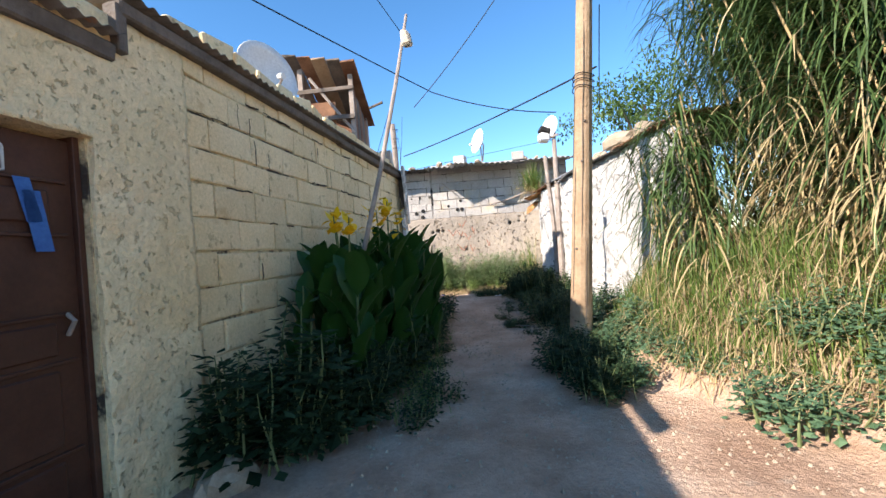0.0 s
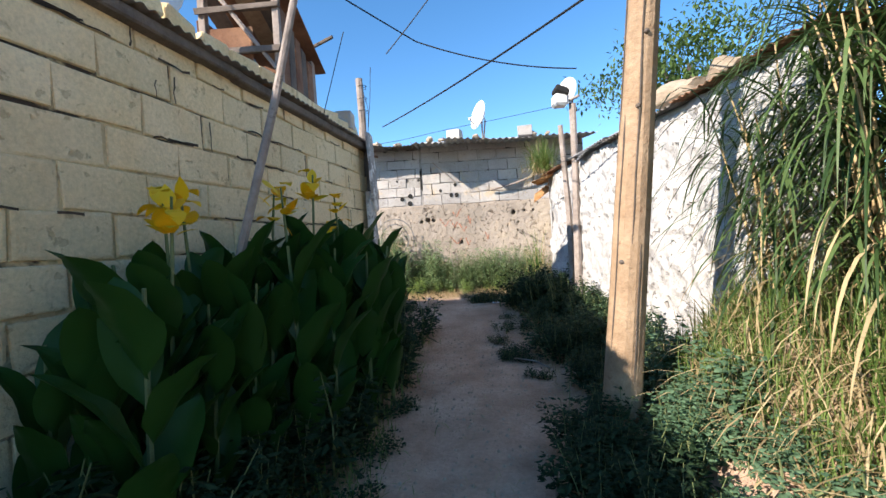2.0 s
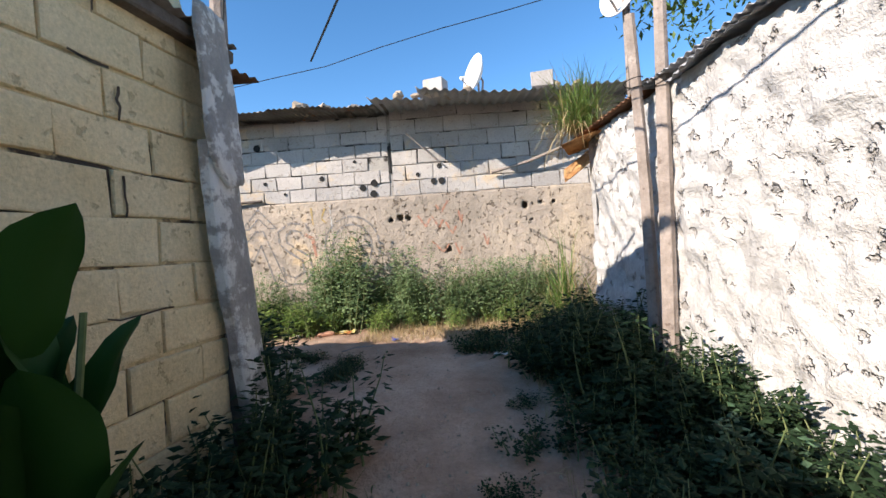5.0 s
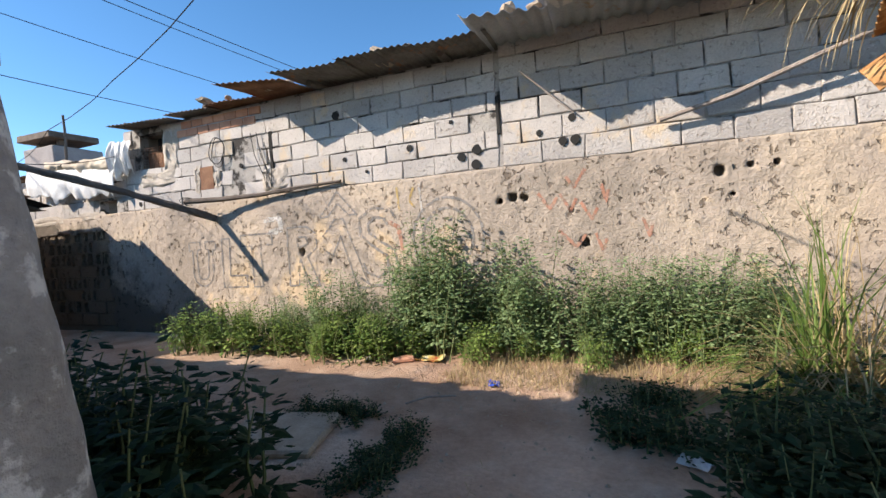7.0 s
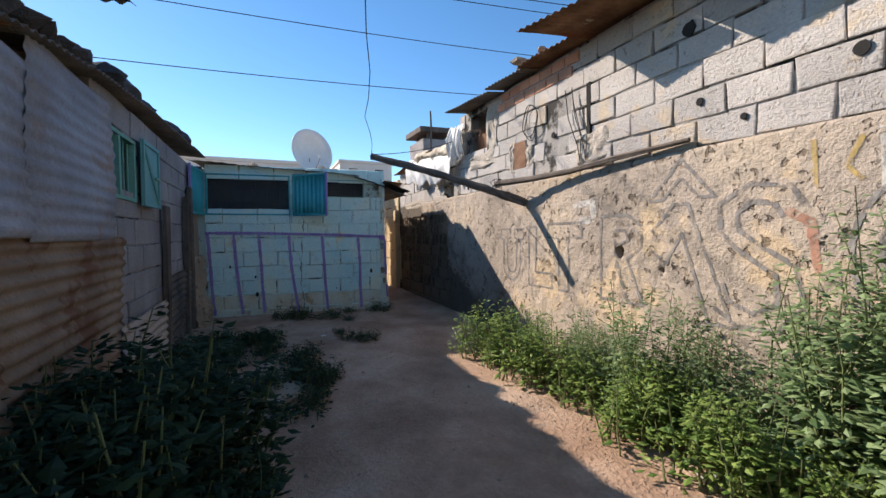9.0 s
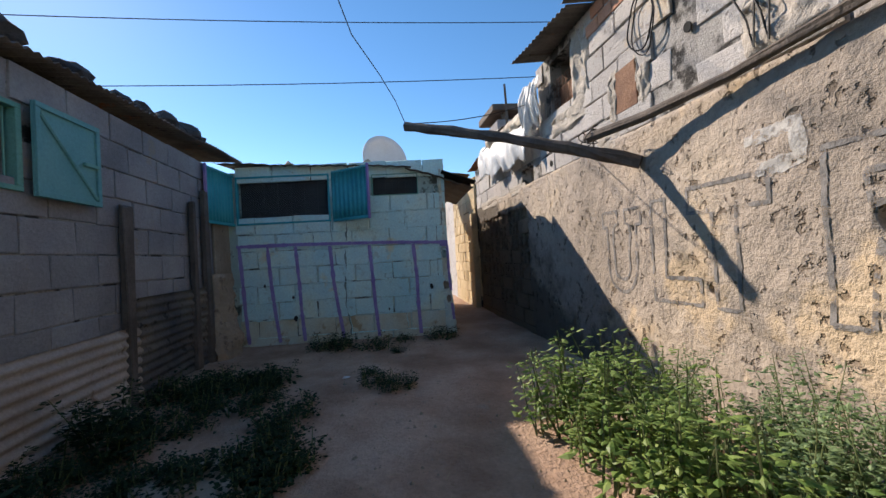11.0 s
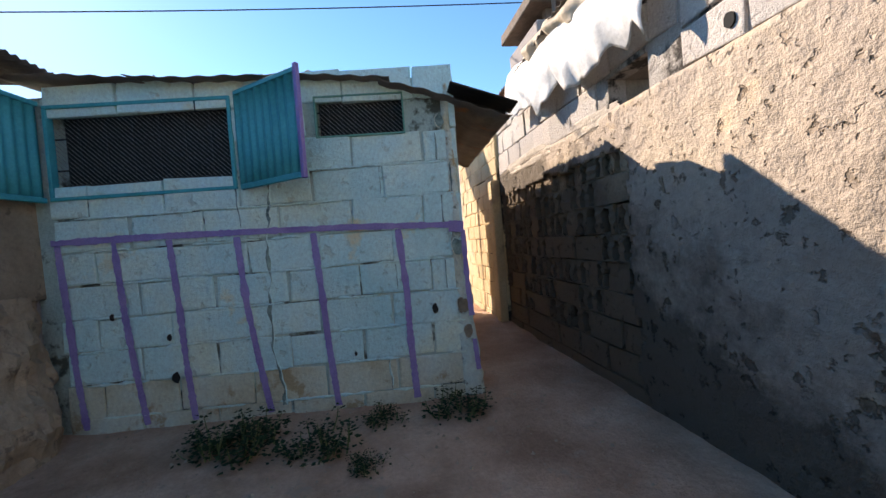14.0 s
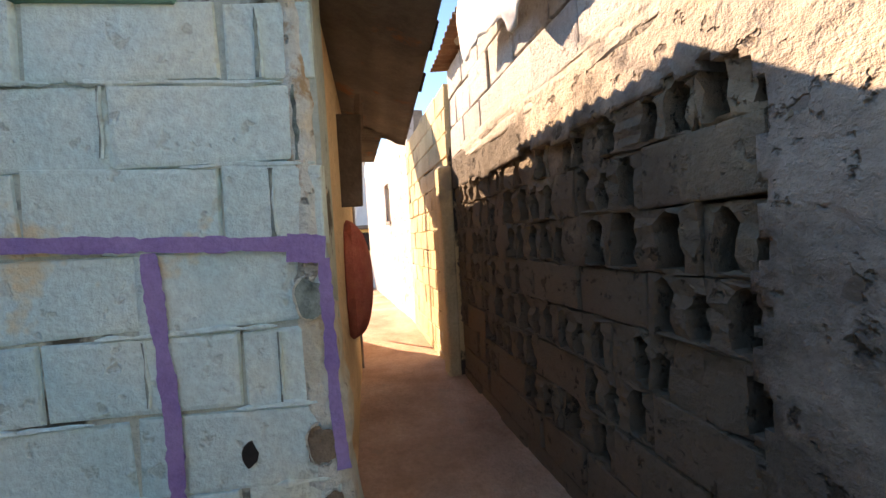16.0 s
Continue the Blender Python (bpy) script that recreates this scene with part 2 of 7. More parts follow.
L_PETAL = leaf_mat("yellow_petal", (0.88, 0.42, 0.008), (0.95, 0.62, 0.02), 0.35)
L_TREE = leaf_mat("tree_leaf", (0.04, 0.09, 0.02), (0.13, 0.20, 0.05))


# ---- mesh helpers ----
def finish(name, bm, material, parent=None, label=""):
    me = bpy.data.meshes.new(name)
    bm.to_mesh(me)
    bm.free()
    me.materials.append(material)
    ob = new(name, me)
    if parent:
        ob.parent = parent
    if label:
        ob["label"] = label
    return ob


def part(name, bm, material, parent, label=""):
    return finish(name, bm, material, parent, label)


def from_lists(name, verts, faces, material, parent=None, smooth=False):
    me = bpy.data.meshes.new(name)
    me.from_pydata(verts, [], faces)
    me.materials.append(material)
    if smooth:
        me.polygons.foreach_set("use_smooth", [True] * len(me.polygons))
    me.update()
    ob = new(name, me)
    if parent:
        ob.parent = parent
    return ob


def empty(name, m=None):
    e = new(name)
    e.empty_display_size = 0.1
    if m is not None:
        e.matrix_world = m
    return e


def box(lo, hi, bevel=0.0, m=None, jitter=0.0, bm=None):
    bm = bm or bmesh.new()
    lo, hi = Vector(lo), Vector(hi)
    r = bmesh.ops.create_cube(bm, size=1.0)
    for v in r["verts"]:
        v.co = Vector([(lo[i] + hi[i]) / 2 + v.co[i] * (hi[i] - lo[i]) for i in range(3)])
        v.co += Vector([random.uniform(-jitter, jitter) for _ in range(3)])
    if bevel:
        es = list({e for v in r["verts"] for e in v.link_edges})
        bmesh.ops.bevel(bm, geom=es, offset=bevel, segments=1, affect="EDGES", profile=0.5)
    if m is not None:
        bmesh.ops.transform(bm, matrix=m, verts=bm.verts)
    return bm


def tube(points, radii, sides=8, bm=None, rough=0.0):
    """A tapered tube along points."""
    bm = bm or bmesh.new()
    pts = [Vector(p) for p in points]
    rings = []
    for i, p in enumerate(pts):
        d = (pts[min(i + 1, len(pts) - 1)] - pts[max(i - 1, 0)]).normalized()
        a = d.orthogonal().normalized() if i == 0 else (a - d * a.dot(d)).normalized()
        b = d.cross(a)
        r = radii[i] if isinstance(radii, (list, tuple)) else radii
        ring = []
        for k in range(sides):
            t = 2 * math.pi * k / sides
            rr = r * (1 + rough * noise.noise(Vector((k * 1.7, i * 0.9, p.x + p.y))))
            ring.append(bm.verts.new(p + (a * math.cos(t) + b * math.sin(t)) * rr))
        rings.append(ring)
    for r0, r1 in zip(rings, rings[1:]):
        for k in range(sides):
            bm.faces.new((r0[k], r0[(k + 1) % sides], r1[(k + 1) % sides], r1[k]))
    bm.faces.new(rings[0][::-1])
    bm.faces.new(rings[-1])
    return bm


def arc(a, b, sag, steps=24):
    a, b = Vector(a), Vector(b)
    return [a.lerp(b, i / steps) - Vector((0, 0, sag * 4 * (i / steps) * (1 - i / steps))) for i in range(steps + 1)]


def wall_frame(p0, p1):
    """Local X along the wall from p0 to p1, Z up, -Y out of the wall's face."""
    u = Vector((p1[0] - p0[0], p1[1] - p0[1], 0)).normalized()
    m = Matrix((u, Vector((-u.y, u.x, 0)), Vector((0, 0, 1)))).transposed().to_4x4()
    m.translation = (p0[0], p0[1], 0)
    return m


def rough_at(s, z, amp, seed):
    v = Vector((s * 1.1 + seed * 7.3, z * 1.1, seed))
    return -amp * (0.55 * noise.noise(v) + 0.45 * noise.noise(v * 3.7) + 0.45 * noise.noise(v * 9.0))


def plaster(name, f, s0, s1, z0, z1, material, res=0.05, amp=0.02, seed=0.0, openings=(), holes=(), depth=0.14, parent=None, cut=None):
    """A rendered wall face with real openings and holes; its rims run back by depth."""
    ns, nz = max(2, round((s1 - s0) / res)), max(2, round((z1 - z0) / res))
    bm = bmesh.new()
    grid = [[bm.verts.new((s0 + (s1 - s0) * i / ns, rough_at(s0 + (s1 - s0) * i / ns, z0 + (z1 - z0) * j / nz, amp, seed), z0 + (z1 - z0) * j / nz)) for i in range(ns + 1)] for j in range(nz + 1)]
    for hs, hz, hr in holes:
        for gr in grid:
            for v in gr:
                dx, dz = v.co.x - hs, (v.co.z - hz) * hr[0] / hr[1]
                q = math.hypot(dx, dz)
                if 0 < q and abs(q - hr[0]) < 0.62 * res:
                    k = hr[0] * (1 + 0.12 * noise.noise(Vector((dx * 40, dz * 40, hs)))) / q
                    v.co.x, v.co.z = hs + dx * k, hz + dz * k * hr[1] / hr[0]
    for j in range(nz):
        for i in range(ns):
            cx, cz = s0 + (s1 - s0) * (i + 0.5) / ns, z0 + (z1 - z0) * (j + 0.5) / nz
            if any(a < cx < b and c < cz < d for a, b, c, d in openings) or (cut and cut(cx, cz)):
                continue
            if any(math.hypot((cx - hs) / 1.0, (cz - hz) / hr[1] * hr[0]) < hr[0] for hs, hz, hr in holes):
                continue
            bm.faces.new((grid[j][i], grid[j][i + 1], grid[j + 1][i + 1], grid[j + 1][i]))
    loose = [v for v in bm.verts if not v.link_faces]
    bmesh.ops.delete(bm, geom=loose, context="VERTS")
    rim = [e for e in bm.edges if e.is_boundary]
    r = bmesh.ops.extrude_edge_only(bm, edges=rim)
    for v in r["geom"]:
        if isinstance(v, bmesh.types.BMVert):
            v.co.y += depth
    for fc in bm.faces:
        fc.smooth = abs(fc.normal.y) > 0.5
    bm.normal_update()
    bmesh.ops.transform(bm, matrix=f, verts=bm.verts)
    return finish(name, bm, material, parent)


def slab_wall(name, f, s0, s1, z0, z1, material, y0=0.014, y1=0.2, parent=None, openings=()):
    """A solid wall core with rectangular openings, made of abutting boxes."""
    bm = bmesh.new()
    ss = sorted({s0, s1, *[min(max(v, s0), s1) for o in openings for v in o[:2]]})
    zs = sorted({z0, z1, *[min(max(v, z0), z1) for o in openings for v in o[2:]]})
    for a, b in zip(ss, ss[1:]):
        run = None
        for c, d in zip(zs, zs[1:]):
            if any(o[0] <= (a + b) / 2 <= o[1] and o[2] <= (c + d) / 2 <= o[3] for o in openings):
                continue
            box((a, y0, c), (b, y1, d), bm=bm)
    bmesh.ops.transform(bm, matrix=f, verts=bm.verts)
    return finish(name, bm, material, parent)


def block_meshes(name, w, h, d, material, count=5, wear=0.008, bevel=0.006):
    out = []
    for k in range(count):
        bm = box((-w / 2, 0, -h / 2), (w / 2, d, h / 2))
        for v in bm.verts:
            v.co += Vector((random.uniform(-wear, wear), random.uniform(-wear, wear) * 0.6, random.uniform(-wear, wear)))
        front = [e for e in bm.edges if all(v.co.y < d / 2 for v in e.verts)]
        bmesh.ops.bevel(bm, geom=front, offset=bevel * random.uniform(0.7, 1.5), segments=2, affect="EDGES", profile=0.6)
        me = bpy.data.meshes.new(name)
        bm.to_mesh(me)
        bm.free()
        me.materials.append(material)
        out.append(me)
    return out


def block_wall(parent, f, s0, s1, z0, z1, meshes, w=0.42, h=0.213, joint=0.014, proud=0.004, skip=None, shift=0.0, tilt=0.0):
    """Courses of blocks in running bond; each block is an object that shares one of a few meshes."""
    rows = round((z1 - z0) / h)
    hh = (z1 - z0) / rows
    for j in range(rows):
        zc = z0 + hh * (j + 0.5)
        s = s0 - (w / 2 if j % 2 else 0) - shift + random.uniform(-0.03, 0.03)
        while s < s1 - 0.03:
            a, b = max(s, s0), min(s + w, s1)
            s += w
            if b - a < 0.05:
                continue
            sc = (a + b) / 2
            if skip and skip(sc, zc, b - a):
                continue
            me = random.choice(meshes)
            ob = new("block", me)
            m = Matrix.Translation((sc, -proud + random.uniform(-0.005, 0.005) + tilt * zc, zc + random.uniform(-0.003, 0.003)))
            ob.parent = parent
            ob.matrix_world = f @ m @ pose(0, 0, 0, random.uniform(-0.6, 0.6), random.uniform(-0.5, 0.5), random.uniform(-0.8, 0.8)) @ Matrix.Diagonal(((b - a - joint) / 0.40, 1, (hh - joint) / 0.20, 1))


def sheet(name, origin, along, down, length, width, material, parent=None, pitch=0.076, amp=0.010, bend=0.012, ragged=0.0):
    """One corrugated sheet: ridges run down, the wave runs along."""
    u, d = Vector(along).normalized(), Vector(down).normalized()
    n = u.cross(d).normalized()
    if n.z < 0:
        n = -n
    per = 6
    nu = max(4, round(length / pitch * per))
    nd = max(3, round(width / 0.25))
    o = Vector(origin)
    verts, faces = [], []
    q = random.random() * 50
    for top in (0, 1):
        for i in range(nu + 1):
            rag = ragged * noise.noise(Vector((i * 0.11, q, 0)))
            for j in range(nd + 1):
                a, b = length * i / nu, (width + rag) * j / nd
                lift = amp * math.cos(2 * math.pi * a / pitch) + bend * noise.noise(Vector((a * 1.5, b * 1.5, q))) + (0.0022 if top else 0)
                verts.append(o + u * a + d * b + n * lift)
    k = (nu + 1) * (nd + 1)
    for i in range(nu):
        for j in range(nd):
            a = i * (nd + 1) + j
            faces.append((a, a + nd + 1, a + nd + 2, a + 1))
            faces.append((k + a, k + a + 1, k + a + nd + 2, k + a + nd + 1))
    for i in range(nu):
        for j in (0, nd):
            a = i * (nd + 1) + j
            faces.append((a, k + a, k + a + nd + 1, a + nd + 1))
    for j in range(nd):
        for i in (0, nu):
            a = i * (nd + 1) + j
            faces.append((a, a + 1, k + a + 1, k + a))
    return from_lists(name, verts, faces, material, parent, smooth=True)


def stone_mesh(size, seed, squash=0.6):
    bm = bmesh.new()
    bmesh.ops.create_icosphere(bm, subdivisions=2, radius=0.5)
    for v in bm.verts:
        p = v.co.normalized()
        v.co = p * 0.5 * (1 + 0.45 * noise.noise(p * 1.3 + Vector((seed, 0, 0))) + 0.15 * noise.noise(p * 4 + Vector((0, seed, 0))))
        v.co.x *= size[0]
        v.co.y *= size[1]
        v.co.z *= size[2]
    return bm


def ribbon(points, width, material, parent, f, seed, amp, lift=0.005, name="paint_stroke"):
    """A flat painted stroke that follows the rough wall face; points are (s, z)."""
    pts = []
    for (a, b), (c, d) in zip(points, points[1:]):
        steps = max(1, round(math.hypot(c - a, d - b) / 0.014))
        pts += [(a + (c - a) * i / steps, b + (d - b) * i / steps) for i in range(steps)]
    pts.append(points[-1])
    bm = bmesh.new()
    last = None
    for i, (s, z) in enumerate(pts):
        p, q = pts[max(i - 1, 0)], pts[min(i + 1, len(pts) - 1)]
        dx, dz = q[0] - p[0], q[1] - p[1]
        k = math.hypot(dx, dz) or 1.0
        w = width / 2 * (1 + 0.3 * noise.noise(Vector((s * 9, z * 9, 3.0))) + 0.35 * noise.noise(Vector((s * 41, z * 41, 3.0))))
        row = []
        for side in (-1, -0.33, 0.33, 1):
            a, b = s - dz / k * w * side, z + dx / k * w * side
            row.append(bm.verts.new((a, rough_at(a, b, amp, seed) - lift, b)))
        if last:
            for x in range(3):
                bm.faces.new((last[x], last[x + 1], row[x + 1], row[x]))
        last = row
    bmesh.ops.transform(bm, matrix=f, verts=bm.verts)
    bmesh.ops.recalc_face_normals(bm, faces=bm.faces)
    return part(name, bm, material, parent)


# ---- ground ----
def smooth(a, b, x):
    t = min(1, max(0, (x - a) / (b - a)))
    return t * t * (3 - 2 * t)


def ground_z(x, y):
    z = 0.02 + 0.15 * max(smooth(6.2, 8.2, y), smooth(-2.5, -4.0, x))
    edge = 1.38 + 0.06 * math.sin(y * 2.7) + 0.5 * smooth(3.3, 2.2, y) + 0.7 * smooth(2.2, 0.2, y)
    bank = smooth(edge, edge + 1.0, x) * (1 - smooth(4.0, 5.6, y)) * smooth(-3.0, 0.5, y)
    z += bank * (0.85 + 0.12 * noise.noise(Vector((x * 1.4, y * 1.4, 5))))
    z += 0.16 * smooth(1.3, 2.2, x) * smooth(4.5, 5.5, y) * (1 - smooth(9.0, 10.0, y))
    z += 0.035 * noise.noise(Vector((x * 0.7, y * 0.7, 0))) + 0.012 * noise.noise(Vector((x * 3.1, y * 3.1, 2))) + 0.004 * noise.noise(Vector((x * 11, y * 11, 2)))
    return z


def axis(lo, hi, step, far):
    v = [lo + step * i for i in range(int((hi - lo) / step) + 1)]
    g = [1.0, 3, 8, 20, 60, 200, 800]
    return [lo - k for k in reversed(g)] + v + [v[-1] + k for k in g]


gx, gy = axis(-13.5, 4.5, 0.07, 0), axis(-2.5, 12.0, 0.07, 0)
gv = [(x, y, ground_z(x, y)) for y in gy for x in gx]
gf = [(j * len(gx) + i, j * len(gx) + i + 1, (j + 1) * len(gx) + i + 1, (j + 1) * len(gx) + i) for j in range(len(gy) - 1) for i in range(len(gx) - 1)]
ground = tagged(from_lists("ground", gv, gf, M_DIRT, smooth=True), "trodden reddish dirt lane and yard", "ground", kind="structure")

# ---- cream house beside the lane ----
LW = wall_frame((-1.862, 0.0), (-0.74, 7.06))
LW_ANG = math.hypot(1.122, 7.06)


def lw_s(y):
    return y * LW_ANG / 7.06


wall_cream = tagged(slab_wall("wall_cream", LW, -3.0, lw_s(7.0), -0.1, 2.0, J_CREAM, openings=[(lw_s(0.9), lw_s(1.85), -0.1, 1.82)], y0=0.015, y1=0.24), "cream painted block wall of a low house", "wall", kind="structure")
slab_wall("upper_wall", LW, lw_s(0.95), lw_s(7.0), 2.0, 2.46, J_CREAM, parent=wall_cream, y0=0.017, y1=0.24)
slab_wall("upper_wall", LW, lw_s(2.2), lw_s(7.0), 2.46, 2.60, J_CREAM, parent=wall_cream, y0=0.017, y1=0.24)
plaster("render", LW @ Matrix.Translation((0, -0.016, 0)), -3.0, lw_s(2.42), -0.05, 2.44, M_CREAM_R, 0.03, 0.030, 1.0, openings=[(lw_s(0.9), lw_s(1.85), -0.1, 1.82), (-3.1, lw_s(0.95), 2.0, 2.6)], depth=0.16, parent=wall_cream)
CREAM_BLOCKS = block_meshes("block", 0.40, 0.2, 0.05, M_CREAM, 8, 0.010, 0.012)
block_wall(wall_cream, LW, lw_s(2.42), lw_s(6.98), 0.0, 2.56, CREAM_BLOCKS, 0.42, 0.213, 0.009, 0.0)
# open joints, most of them in the upper courses
for k in range(46):
    j = random.choice((5, 7, 8, 9, 9, 10, 10, 11, 11, 11))
    z = 0.2133 * j + random.uniform(-0.006, 0.006)
    a = random.uniform(lw_s(2.5), lw_s(6.5))
    if k % 3:
        n_ = random.randint(3, 8)
        pts = [(a + 0.055 * i, z + random.uniform(-0.009, 0.009)) for i in range(n_)]
    else:
        pts = [(a + random.uniform(-0.008, 0.008), z + 0.03 * i) for i in range(random.randint(4, 7))]
    ribbon(pts, random.uniform(0.006, 0.017), M_MORTAR_D, wall_cream, LW, 0.0, 0.0, 0.0135, "open_joint")
# rough broken top course
for k in range(16):
    y = 2.5 + 0.28 * k
    bm = box((-0.13, 0, -0.06), (0.13, 0.06, 0.06), 0.012, LW @ pose(lw_s(y), 0.004, 2.63 + random.uniform(-0.02, 0.02), 0, random.uniform(-6, 6), 0), 0.02)
    part("broken_block", bm, M_CREAM, wall_cream)


def eave(y):
    return 2.54 - 0.004 * y if y > 1.95 else (2.30 if y > 1.0 else 2.06)


house_roof = tagged(empty("house_roof"), "rusty dark corrugated sheet roof on the cream house", "roof")
for y0, y1 in ((-3.0, -1.6), (-1.7, -0.2), (-0.3, 1.1), (1.0, 1.98), (2.0, 3.3), (3.2, 4.6), (4.5, 5.8), (5.7, 7.08)):
    p = LW @ Vector((lw_s(y0), -0.11, eave((y0 + y1) / 2) - 0.008 + 0.02 * random.random()))
    q = LW @ Vector((lw_s(y1), -0.11, eave((y0 + y1) / 2) + 0.02 * random.random()))
    sheet("sheet", p, q - p, (LW.to_3x3() @ Vector((0, 1, 0.07))), (q - p).length, 2.4, M_ROOF, house_roof, ragged=0.05)
for y0, y1 in ((2.0, 4.6), (4.55, 7.1)):
    a, b = lw_s(y0), lw_s(y1)
    bm = box((a, -0.07, 0), (b, 0.02, 0.07), 0.01, LW @ Matrix.Translation((0, 0, eave(y0) - 0.085)), 0.006)
    part("fascia", bm, M_WOOD_D, house_roof)
bm = box((lw_s(0.2), -0.05, 2.20), (lw_s(1.98), 0.025, 2.29), 0.01, LW, 0.006)
part("lintel_board", bm, M_WOOD_D, house_roof)
bm = box((lw_s(1.98), -0.06, 2.26), (lw_s(2.04), 0.02, 2.5), 0.006, LW, 0.004)
part("end_post", bm, M_WOOD_D, house_roof)

# house door
door = tagged(empty("metal_door"), "dark brown panelled metal door, closed, with blue paint smear", "door")
ds0, ds1 = lw_s(0.9) + 0.03, lw_s(1.85) - 0.03
part("leaf", box((ds0, 0.07, 0.02), (ds1, 0.11, 1.79), 0.004, LW), M_DOOR, door)
part("jamb", box((ds1 - 0.0, 0.045, 0.0), (ds1 + 0.028, 0.14, 1.815), 0.003, LW), M_DOOR, door)
part("jamb", box((ds0 - 0.028, 0.045, 0.0), (ds0, 0.14, 1.815), 0.003, LW), M_DOOR, door)
for z0, z1 in ((0.1, 0.42), (0.48, 0.80), (0.86, 1.0), (1.42, 1.56)):
    for a, b in ((ds0 + 0.06, (ds0 + ds1) / 2 - 0.03), ((ds0 + ds1) / 2 + 0.03, ds1 - 0.10)):
        part("panel", box((a, 0.058, z0), (b, 0.075, z1), 0.008, LW), M_DOOR, door)
for z in (0.45, 0.83, 1.03, 1.37, 1.6):
    part("rib", box((ds0 + 0.02, 0.055, z - 0.008), (ds1 - 0.03, 0.072, z + 0.008), 0.003, LW), M_DOOR, door)

# rendered pillar at the house's corner
PILLAR = mat("pillar_render", [(0.30, 0.275, 0.25), (0.46, 0.42, 0.38)], 3.5, 0.9, 0.8, 32, spots=(0.72, 0.69, 0.64), spot_scale=7, spot_at=0.50)


def corner_panel(name, z0, z1, left, right, out, thick, wave=0.0, seed=0.0):
    """A bent rendered sheet at the corner; left, right and out are functions of the height."""
    bm = bmesh.new()
    ny, nz = 14, max(8, int((z1 - z0) / 0.035))
    front, back = [], []
    for j in range(nz + 1):
        f_row, b_row = [], []
        for i in range(ny + 1):
            t = i / ny
            low = 0.04 * noise.noise(Vector((t * 3, seed, 1))) + 0.09 * math.sin(t * 2.6 + 0.5) * (seed > 5)
            z = z0 + (z1 - z0) * j / nz - low * (1 - j / nz)
            a = left(z) + 0.016 * noise.noise(Vector((z * 5, seed, 0)))
            b = right(z) + 0.010 * noise.noise(Vector((z * 6, seed, 4)))
            x = out(z) + 0.012 * noise.noise(Vector((t * 3, z * 3, seed))) + 0.004 * noise.noise(Vector((t * 14, z * 14, seed))) + wave * math.cos(t * 16) - 0.05 * max(0.0, t - 0.88) / 0.12 - 0.02 * max(0.0, 0.1 - t) / 0.1
            f_row.append(bm.verts.new((x, a + (b - a) * t, z)))
            b_row.append(bm.verts.new((x - thick, a + (b - a) * t, z)))
        front.append(f_row)
        back.append(b_row)
    for j in range(nz):
        for i in range(ny):
            bm.faces.new((front[j][i], front[j][i + 1], front[j + 1][i + 1], front[j + 1][i])).smooth = True
            bm.faces.new((back[j][i], back[j + 1][i], back[j + 1][i + 1], back[j][i + 1])).smooth = True
        for i in (0, ny):
            bm.faces.new((front[j][i], front[j + 1][i], back[j + 1][i], back[j][i]))
    for j in (0, nz):
        for i in range(ny):
            bm.faces.new((front[j][i], back[j][i], back[j][i + 1], front[j][i + 1]))
    bmesh.ops.recalc_face_normals(bm, faces=bm.faces)
    return finish(name, bm, PILLAR)


def lerp_at(z, stops):
    for (z0, v0), (z1, v1) in zip(stops, stops[1:]):
        if z <= z1:
            return v0 + (v1 - v0) * max(0.0, (z - z0) / (z1 - z0))
    return stops[-1][1]


panel = tagged(corner_panel("corner_panel", 0.0, 1.92, lambda z: lerp_at(z, [(0, 7.02), (0.8, 6.915), (1.3, 6.815), (1.75, 6.785), (2.0, 6.78)]), lambda z: lerp_at(z, [(0, 7.27), (0.85, 7.19), (1.3, 7.135), (1.8, 7.07), (2.0, 7.06)]), lambda z: -0.64 - 0.012 * z, 0.05, 0.0, 2.0), "weathered rendered panel leaning at the cream house's corner", "panel", kind="structure")
flap = corner_panel("upper_flap", 1.77, 2.62, lambda z: lerp_at(z, [(1.7, 6.84), (1.8, 6.775), (1.95, 6.74), (2.3, 6.735), (2.62, 6.74)]), lambda z: lerp_at(z, [(1.7, 7.075), (2.2, 7.065), (2.62, 6.99)]), lambda z: -0.625 - 0.02 * (z - 1.8), 0.022, 0.006, 7.0)
flap.parent = panel
part("corner_stud", box((-0.80, 6.96, 0.0), (-0.70, 7.05, 2.45), 0.01, None, 0.01), M_WOOD_D, panel)
tagged(sheet("eave_sheet", (-0.78, 6.98, 2.44), (0.3, 0.95, 0.02), (-0.9, 0.3, 0.12), 0.42, 0.7, M_RUST, None, pitch=0.076, amp=0.012, ragged=0.08), "rusty corrugated sheet end jutting out at the corner", "sheet")

# ---- long block wall with the graffiti ----
GW = wall_frame((-9.55, 10.94), (3.2, 10.94))


def gx_s(x):
    return x + 9.55


GW_HOLES = [(gx_s(x), z, (r * 0.84, r * 0.84 * k)) for x, z, r, k in (
    (-3.025, 1.28, 0.055, 1.3), (-0.26, 1.73, 0.06, 1.0), (-0.14, 1.72, 0.055, 1.0), (-0.40, 1.70, 0.04, 1.2), (1.624, 1.80, 0.06, 1.1), (1.86, 1.83, 0.04, 1.0),
    (2.05, 1.83, 0.04, 1.0), (0.441, 1.22, 0.06, 1.1), (-2.6, 1.15, 0.03, 1), (0.33, 1.55, 0.035, 1), (-4.62, 1.35, 0.03, 1), (1.72, 1.58, 0.03, 0.8), (-3.9, 0.95, 0.03, 1), (-5.4, 1.5, 0.028, 1))]
